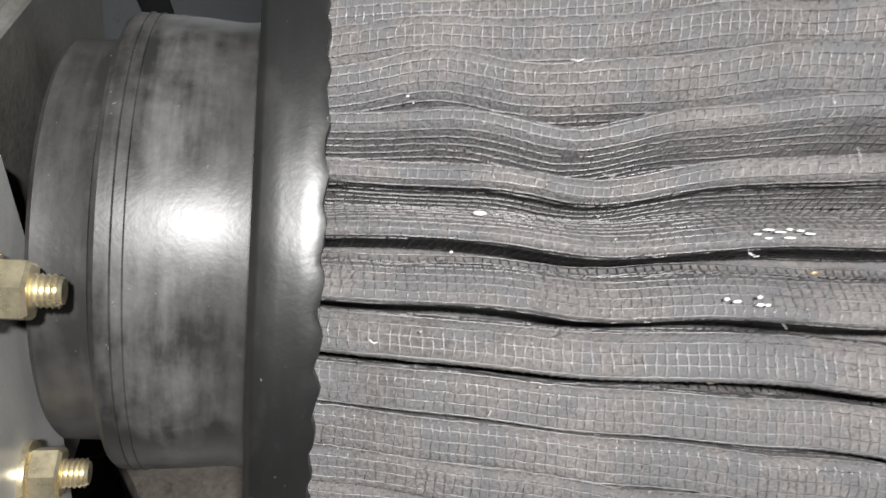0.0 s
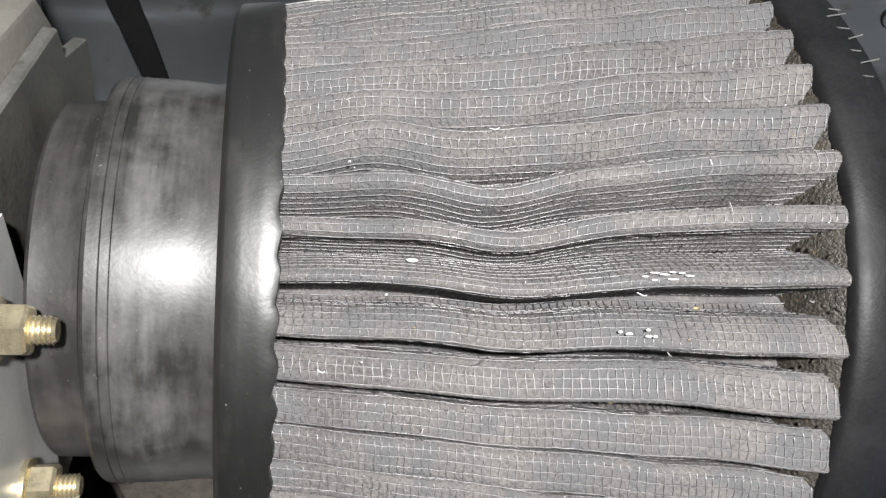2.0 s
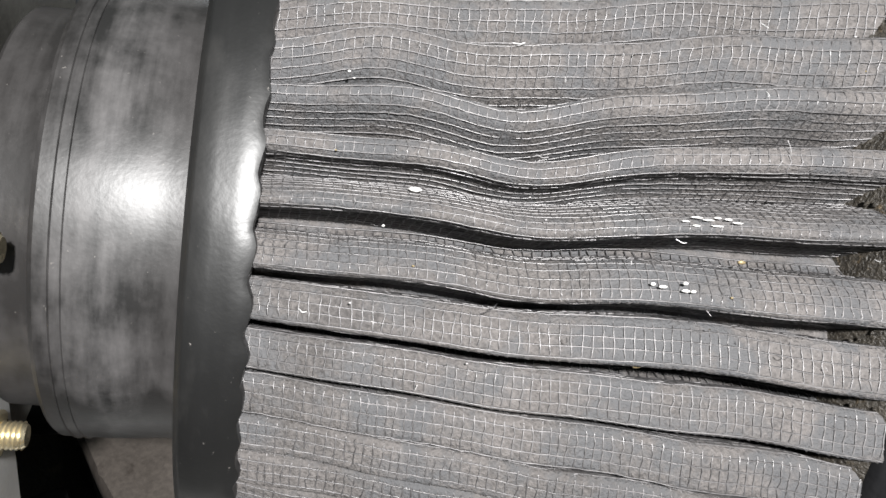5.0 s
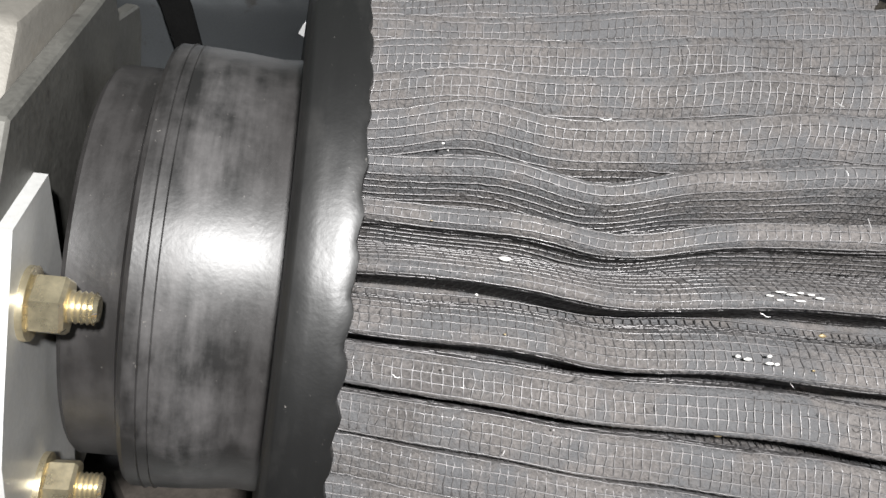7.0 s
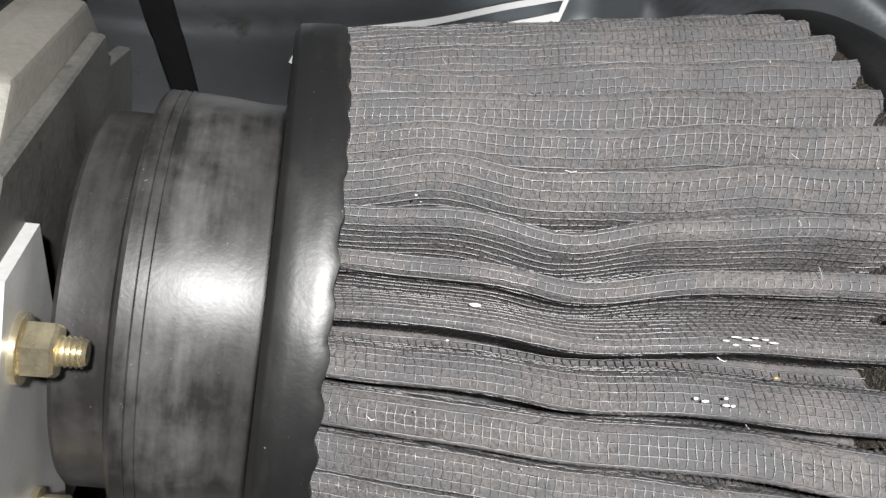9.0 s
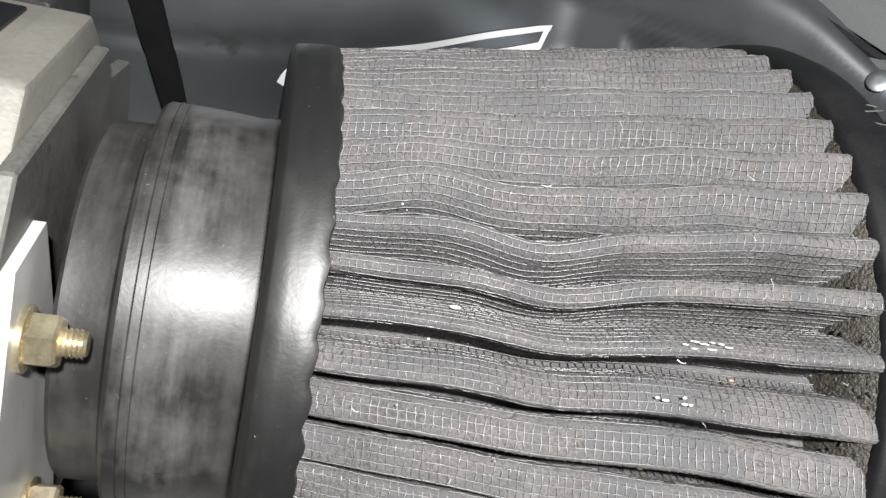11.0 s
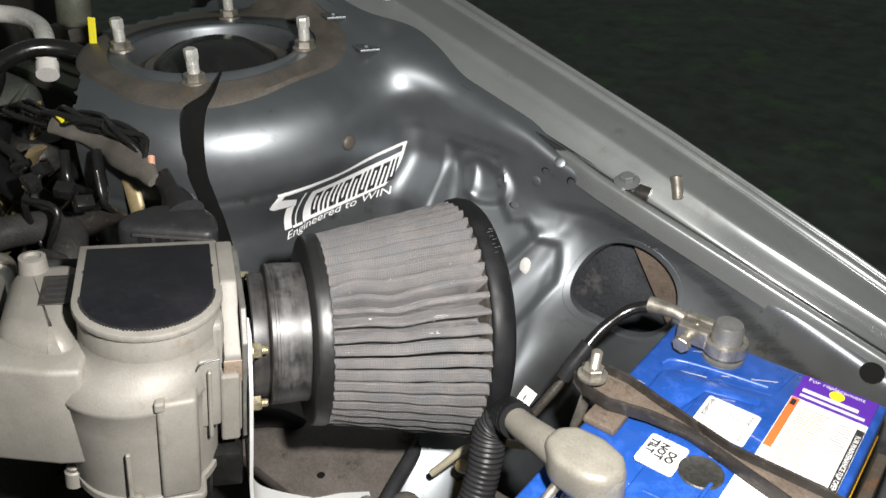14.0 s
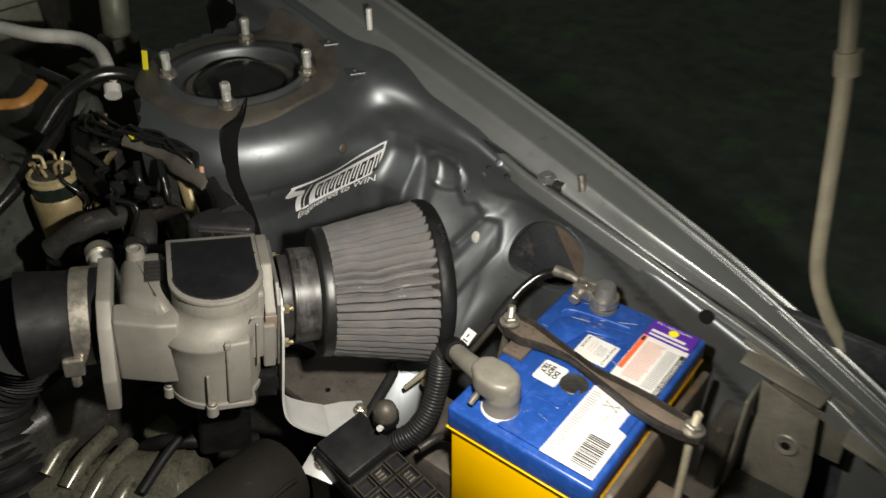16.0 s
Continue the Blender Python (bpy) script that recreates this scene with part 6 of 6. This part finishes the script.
shade(part("bowl", spin([(0, 0.022), (0.004, 0.027), (0.06, 0.0285), (0.078, 0.0285)], CB, n=48), M_GREEN, can, "dark glossy bowl"), 40)
shade(part("lid_rim", spin([(0.070, 0.0288), (0.072, 0.0312), (0.0755, 0.0312), (0.077, 0.0292), (0.0785, 0.0312), (0.0825, 0.0312), (0.084, 0.028), (0.080, 0.024), (0.080, 0.010)], CB, n=48), M_GOLD, can, "rolled gold zinc rim"), 40)
shade(part("lid", spin([(0.0805, 0.026), (0.082, 0.024), (0.0825, 0.004)], CB, n=40), M_OILY, can, "dark lid"), 40)
for k in range(6):
    a = k * 1.05
    shade(part("terminal", tube([CB + Vector((0.013 * math.cos(a), 0.013 * math.sin(a), 0.083)), CB + Vector((0.017 * math.cos(a), 0.017 * math.sin(a), 0.098)), CB + Vector((0.022 * math.cos(a + 0.4), 0.022 * math.sin(a + 0.4), 0.102))], 0.0024, 8, 4), (M_TAN, M_GOLD)[k % 2], can), 40)
shade(part("cradle", spin([(0.0, 0.024), (0.002, 0.0335), (0.050, 0.0345), (0.064, 0.0340), (0.066, 0.0325), (0.064, 0.0300), (0.004, 0.030)], CB + Vector((0, 0, -0.012)), n=48), M_TAN, can, "tan steel cradle"), 40)
shade(part("cradle_arm", tube([CB + Vector((0.028, 0.010, 0.010)), CB + Vector((0.030, 0.045, 0.040)), (-0.592, 0.004, 0.868), (-0.585, 0.016, 0.885)], 0.019, 10, 6, flat=0.18), M_TAN, can, "tan arm of the cradle"), 50)
# Black disc on the uncut cradle, painting in the hole's dark inside.
shade(part("cradle_hole", spin([(0, 0.0075), (0.0006, 0.007)], CB + Vector((0.0232, -0.0232, 0.010)), (0.7, -0.7, 0.05), 20), M_FELT_SHADE, can), 40)
shade(part("hook_strap", tube([(-0.650, -0.066, 0.785), (-0.645, -0.070, 0.765), (-0.630, -0.074, 0.758), (-0.600, -0.062, 0.756)], 0.007, 10, 8, flat=0.4), M_TAN, can, "pale tan hook"), 50)
elbow = thing("alloy_elbow", "small shiny alloy elbow beside the meter", "pipe fitting")
shade(part("elbow_body", tube([(-0.395, -0.118, 0.815), (-0.402, -0.118, 0.845), (-0.412, -0.116, 0.856), (-0.43, -0.108, 0.858)], 0.013, 20, 8), M_PIPE, elbow), 60)
shade(part("elbow_collar", tube([(-0.428, -0.109, 0.858), (-0.440, -0.104, 0.859)], 0.016, 20, 2), M_STEEL, elbow), 40)
stripe = thing("ribbed_cover", "dusty olive cover with pale ribs behind the pipe", "cover")
shade(part("cover_plate", prism([(-0.97, 0.17), (-0.80, 0.17), (-0.80, 0.31), (-0.97, 0.31)], 0.835, 0.857, 0.004), M_DUST, stripe), 40)
for k in range(3):
    part("cover_rib", box(-0.965, -0.805, 0.195 + 0.036 * k, 0.207 + 0.036 * k, 0.8565, 0.864, 0.002, 1), M_SUPPORT, stripe, "pale raised rib")
shade(tagged(part("orange_cable_guard", tube([(-0.80, -0.07, 0.925), (-0.762, -0.036, 0.926), (-0.738, -0.012, 0.928), (-0.748, 0.016, 0.932), (-0.762, 0.034, 0.934)], 0.0085, 12, 6, flat=0.5), M_ORANGE), "dusty orange plastic cable guard", "cable guard"), 60)

# dark bulk of the engine behind and below
shade(tagged(part("firewall", box(-1.30, -1.27, -0.6, 0.45, 0.3, 1.02, 0.01, 2), M_CLUTTER), "dark firewall behind the engine", "panel", kind="structure"), 40)
engine = thing("engine_block", "dark oily engine with ribbed covers", "engine")
shade(part("rocker_cover", box(-1.10, -0.66, -0.42, -0.02, 0.62, 0.865, 0.02, 3), M_DUSTDARK, engine, "dusty dark rocker cover"), 40)
shade(part("inlet_box", box(-1.10, -0.72, 0.0, 0.10, 0.60, 0.905, 0.02, 3), M_DUSTDARK, engine, "dusty dark inlet box"), 40)
for k in range(6):
    part("cover_rib", box(-1.05 + 0.06 * k, -1.03 + 0.06 * k, -0.36, -0.06, 0.863, 0.872, 0.003, 1), M_CLUTTER, engine)
shade(part("block_side", box(-0.66, -0.40, -0.50, 0.02, 0.45, 0.72, 0.02, 3), M_CLUTTER, engine, "dark block side"), 40)
for k, (bx, by, bz, r, h) in enumerate(((-0.52, 0.02, 0.74, 0.03, 0.07), (-0.47, -0.03, 0.72, 0.028, 0.08), (-0.56, -0.09, 0.72, 0.03, 0.09), (-0.66, 0.03, 0.78, 0.035, 0.09), (-0.70, -0.09, 0.84, 0.02, 0.05))):
    shade(part("engine_boss", spin([(0, r), (h * 0.7, r), (h * 0.78, r * 0.8), (h, r * 0.75), (h * 1.02, r * 0.3)], (bx, by, bz), (0.2 * math.sin(k), 0.2 * math.cos(k * 2), 1), 28), (M_CLUTTER, M_OILY, M_CAP)[k % 3], engine), 40)
pump = thing("pump_housing", "oily grey ribbed pump housing below the meter", "pump")
shade(part("drum", tube([(-0.42, -0.30, 0.585), (-0.33, -0.215, 0.60), (-0.27, -0.16, 0.605)], 0.055, 36, 4), M_PUMP, pump), 50)
for k in range(4):
    fx, fy = -0.392 + 0.034 * k, -0.268 + 0.006 * k
    shade(part("cooling_fin", tube([(fx, fy, 0.648 - 0.004 * k), (fx - 0.012, fy + 0.034, 0.658 - 0.004 * k), (fx - 0.030, fy + 0.080, 0.652 - 0.004 * k)], 0.0105, 16, 6), M_PUMP, pump, "greasy cast fin"), 60)
shade(part("pump_nose", spin([(0, 0.050), (0.012, 0.048), (0.020, 0.036), (0.022, 0.012)], (-0.27, -0.16, 0.607), (0.7, 0.65, 0.1), 32), M_PUMP, pump), 40)
shade(part("pump_lug", box(-0.36, -0.30, -0.16, -0.12, 0.60, 0.655, 0.010, 3), M_PUMP, pump), 40)
shade(part("pump_bolt", hexnut((-0.45, -0.275, 0.672), (0, 0, 1), 0.010, 0.012), M_STEEL, pump), 30)
duct = thing("lower_duct", "dull dark brown plastic duct below the meter", "duct")
shade(part("duct_tube", tube([(-0.22, -0.26, 0.60), (-0.205, -0.165, 0.612), (-0.195, -0.120, 0.620), (-0.197, -0.085, 0.612)], 0.052, 40, 8), M_DUCT, duct), 60)
shade(part("duct_seam", tube([(-0.165, -0.26, 0.635), (-0.155, -0.165, 0.649), (-0.150, -0.110, 0.655), (-0.152, -0.09, 0.648)], 0.0025, 8, 8), M_DUCT, duct), 60)
for pts, r in (([(-0.275, -0.215, 0.655), (-0.285, -0.165, 0.672), (-0.290, -0.124, 0.678), (-0.293, -0.074, 0.678), (-0.295, -0.02, 0.665)], 0.006), ([(-0.36, -0.17, 0.62), (-0.31, -0.16, 0.665), (-0.27, -0.12, 0.66), (-0.25, -0.07, 0.63)], 0.009), ([(-0.40, -0.12, 0.66), (-0.34, -0.05, 0.69), (-0.305, 0.0, 0.695), (-0.285, 0.035, 0.685), (-0.275, 0.06, 0.66)], 0.008)):
    shade(tagged(part("engine_hose", tube(pts, r, 12, 8), M_CAP), "thin glossy black hose under the meter", "hose"), 60)
# intake hose behind the meter
hose = thing("intake_hose", "black ribbed intake hose clamped to the meter", "hose")
shade(part("cuff", tube([at(-0.236, 0, 0.0), at(-0.262, 0, 0.0), at(-0.312, -0.006, 0.0)], lambda t: 0.050 + 0.0055 * max(0.0, t - 0.6) / 0.4, 48, 5), M_CAP, hose), 50)
shade(part("ribbed_bellows", tube([at(-0.306, -0.005, 0.0), (-0.415, -0.230, 0.812), (-0.445, -0.262, 0.775), (-0.450, -0.282, 0.72), (-0.440, -0.292, 0.66), (-0.42, -0.30, 0.58)], 0.044, 48, 8, 0.010, 0.014), M_CAP, hose), 60)
clampband = shade(part("hose_clamp", spin([(0, 0.0505), (0, 0.0520), (0.018, 0.0520), (0.018, 0.0505)], at(-0.262, 0, 0), NX, 64, caps=False), M_STEEL, hose, "steel worm clamp"), 40)
part("worm_box", box(-0.274, -0.254, -0.056, -0.046, -0.034, -0.012, 0.002, 2, FRAME), M_STEEL, clampband)
shade(part("clamp_screw", hexnut(at(-0.264, -0.052, -0.036), -NV, 0.005, 0.012), M_STEEL, clampband), 30)

# below: relay box, plate, dome
relay = thing("relay_box", "black relay box with open sockets", "relay box")
RB = Matrix.Translation((-0.060, -0.038, 0.665)) @ pose(0, 0, 0, 6, 4, -9)
shade(part("tub", box(-0.085, 0.105, -0.036, 0.036, -0.035, 0.004, 0.004, 2, RB), M_BLACK, relay), 40)
shade(part("blank_cover", box(-0.083, -0.020, -0.034, 0.034, 0.003, 0.022, 0.004, 2, RB), M_BLACK, relay, "plain black cover"), 40)
for i in range(5):
    for j in range(3):
        x0, y0 = -0.014 + 0.0235 * i, -0.033 + 0.0225 * j
        wall = part("socket_frame", join(box(x0, x0 + 0.020, y0, y0 + 0.0016, 0.003, 0.013, 0.0004, 1, RB), box(x0, x0 + 0.020, y0 + 0.0184, y0 + 0.020, 0.003, 0.013, 0.0004, 1, RB), box(x0, x0 + 0.0016, y0 + 0.0016, y0 + 0.0184, 0.003, 0.013, 0.0004, 1, RB), box(x0 + 0.0184, x0 + 0.020, y0 + 0.0016, y0 + 0.0184, 0.003, 0.013, 0.0004, 1, RB)), M_OILY, relay, "worn square socket frame")
        if (i + j) % 2:
            for k in range(3):
                part("contact", box(x0 + 0.004 + 0.005 * k, x0 + 0.006 + 0.005 * k, y0 + 0.005, y0 + 0.014, 0.004, 0.010, 0.0003, 1, RB), M_STEEL, wall)
stay = thing("stay_plate", "small pale metal plate with a bolt", "plate")
SP = Matrix.Translation((-0.150, -0.052, 0.640)) @ pose(0, 0, 0, 18, 10, 25)
shade(part("plate", prism([(-0.022, -0.016), (0.020, -0.020), (0.024, 0.012), (-0.016, 0.018)], -0.0015, 0.0015, 0.0008, SP), M_ALU, stay), 40)
shade(part("plate_bolt", join(spin([(0, 0.009), (0.002, 0.009)], SP @ Vector((0, 0, 0.0015)), n=24), hexnut(SP @ Vector((0, 0, 0.003)), (0.1, -0.2, 1), 0.007, 0.006)), M_STEEL, stay), 30)
part("stay_leg", box(-0.012, 0.012, -0.012, -0.009, -0.12, 0.0, 0.001, 1, SP), M_OILY, stay)
sensor = thing("sensor_cap", "dusty grey domed sensor with a shiny collar", "sensor")
shade(part("dome", spin([(0, 0.0135), (0.008, 0.0138), (0.015, 0.012), (0.020, 0.008), (0.0225, 0.002)], (-0.092, 0.004, 0.717), (0.1, -0.1, 1), 36), M_TOWERTOP, sensor), 50)
shade(part("collar", spin([(-0.05, 0.011), (-0.012, 0.012), (-0.008, 0.0155), (0.002, 0.0155)], (-0.092, 0.004, 0.717), (0.1, -0.1, 1), 36), M_CAP, sensor, "glossy dark collar"), 40)
shade(part("screw", spin([(0, 0.004), (0.004, 0.0035)], (-0.087, -0.011, 0.713), (0.3, -1, 0.5), 14), M_PIPE, sensor), 40)
for pts, r, mt, lab in (([(-0.075, 0.045, 0.66), (-0.060, 0.055, 0.695), (-0.070, 0.075, 0.715), (-0.10, 0.085, 0.70)], 0.006, M_TAN, "tan metal pipe loop"), ([(-0.04, 0.0, 0.70), (-0.03, 0.03, 0.70), (-0.02, 0.06, 0.66), (-0.015, 0.07, 0.62)], 0.005, M_CLAMP, "thin rusty pipe beside the battery"),
                        ([(-0.12, 0.07, 0.69), (-0.09, 0.095, 0.725), (-0.05, 0.11, 0.735)], 0.0035, M_ROD, "thin tan cable beside the battery")):
    shade(tagged(part("engine_pipe", tube(pts, r, 12, 8), mt), lab, "pipe"), 60)
shade(tagged(part("dusty_block", box(-0.10, -0.005, 0.02, 0.12, 0.60, 0.655, 0.008, 2), M_PLATE), "dusty brown metal block beside the battery", "block"), 40)

# front corner: support post, stay rod
support = thing("front_support", "dusty grey front support post under the fender", "support panel")
shade(part("post_panel", prism([(0.236, 0.750), (0.305, 0.730), (0.318, 0.640), (0.330, 0.450), (0.250, 0.450), (0.245, 0.60)], -0.2925, -0.2890, 0.0012, pose(0, 0, 0, 90, 0, 0)), M_SUPPORT, support), 40)
shade(part("post_flange", box(0.2325, 0.2365, 0.250, 0.291, 0.45, 0.745, 0.001, 1), M_SUPPORT, support), 40)
shade(part("dimple_ring", spin([(0, 0.016), (0.003, 0.013), (0.002, 0.008), (-0.003, 0.006)], (0.283, 0.2888, 0.672), (0, -1, 0.1), 32), M_SUPPORT, support, "pressed ring round a hole"), 50)
# Black disc paints in the shade within the pressed ring.
part("dimple_hole", spin([(0, 0.0055), (0.0006, 0.005)], (0.283, 0.2862, 0.672), (0, -1, 0.1), 20), M_FELT_SHADE, support)
shade(part("cross_panel", box(0.235, 0.60, -0.30, 0.29, 0.45, 0.60, 0.01, 2), M_CLUTTER, support, "dark lower cross panel"), 40)
shade(part("side_bracket", prism([(0.205, 0.235), (0.232, 0.235), (0.232, 0.290), (0.205, 0.290)], 0.56, 0.700, 0.004), M_OILY, support), 40)
for k, (bx, bz) in enumerate(((0.262, 0.742), (0.335, 0.722))):
    shade(part("post_bolt", join(spin([(0, 0.010), (0.002, 0.010)], (bx, 0.318, bz), (0, -0.5, 1), 20), hexnut((bx, 0.318, bz + 0.002), (0, -0.5, 1), 0.007, 0.006)), M_STEEL, support), 30)
shade(part("corner_gusset", prism([(0.19, 0.27), (0.42, 0.27), (0.42, 0.345), (0.19, 0.335)], 0.715, 0.722, 0.003, pose(0, 0, 0.065, 0, 12, 0)), M_SUPPORT, support, "dirty gusset below the fender"), 40)
shade(part("corner_panel", prism([(0.200, 0.776), (0.335, 0.742), (0.340, 0.655), (0.250, 0.655), (0.238, 0.700), (0.205, 0.715)], -0.3165, -0.3130, 0.0012, pose(0, 0, 0, 90, 0, 0)), M_SUPPORT, support, "dusty panel behind the post"), 40)
shade(part("corner_bracket", prism([(0.205, 0.286), (0.300, 0.284), (0.305, 0.312), (0.205, 0.312)], 0.7480, 0.7515, 0.0012, pose(0, 0, 0, 0, 8, 0) @ Matrix.Translation((-0.105, 0, 0.036))), M_SUPPORT, support, "dusty shelf under the fender"), 40)
prop = thing("bonnet_prop", "tan painted bonnet prop rod standing at the fender", "prop rod")
shade(part("rod", tube([(0.306, 0.370, 0.765), (0.268, 0.362, 0.820), (0.244, 0.360, 0.873), (0.230, 0.360, 0.960), (0.213, 0.360, 1.080), (0.193, 0.360, 1.180), (0.15, 0.36, 1.38), (0.09, 0.36, 1.62)], 0.0085, 16, 8), M_ROD, prop), 60)
shade(part("rod_collar", tube([(0.212, 0.360, 1.095), (0.207, 0.360, 1.118)], 0.0125, 20, 2), M_ROD, prop), 40)

# behind the pipe, next to the tower
reservoir = thing("small_reservoir", "dusty grey cylinder behind the engine pipe", "reservoir")
shade(part("reservoir_body", spin([(0, 0.020), (0.004, 0.023), (0.07, 0.023), (0.076, 0.018), (0.078, 0.006)], (-0.905, 0.245, 0.905), (0.1, 0.1, 1), 32), M_DUST, reservoir), 40)
shade(part("reservoir_cap", spin([(0.076, 0.015), (0.090, 0.015), (0.093, 0.011)], (-0.905, 0.245, 0.905), (0.1, 0.1, 1), 28), M_BLACK, reservoir, "black cap"), 40)
shade(part("reservoir_foot", box(-0.93, -0.88, 0.22, 0.27, 0.857, 0.908, 0.004, 2), M_OILY, reservoir), 40)
side_box = thing("grey_box", "dusty grey box at the back of the bay", "box")
shade(part("box_body", box(-1.10, -1.03, 0.10, 0.19, 0.905, 0.985, 0.008, 3), M_DUST, side_box), 40)
part("box_seam", box(-1.1008, -1.0292, 0.0992, 0.1908, 0.953, 0.957, 0.001, 1), M_OILY, side_box)
tagged(part("ground", box(-30, 30, -30, 30, -0.05, 0), M_GROUND), "dark ground outside the car at night", "ground", kind="structure")
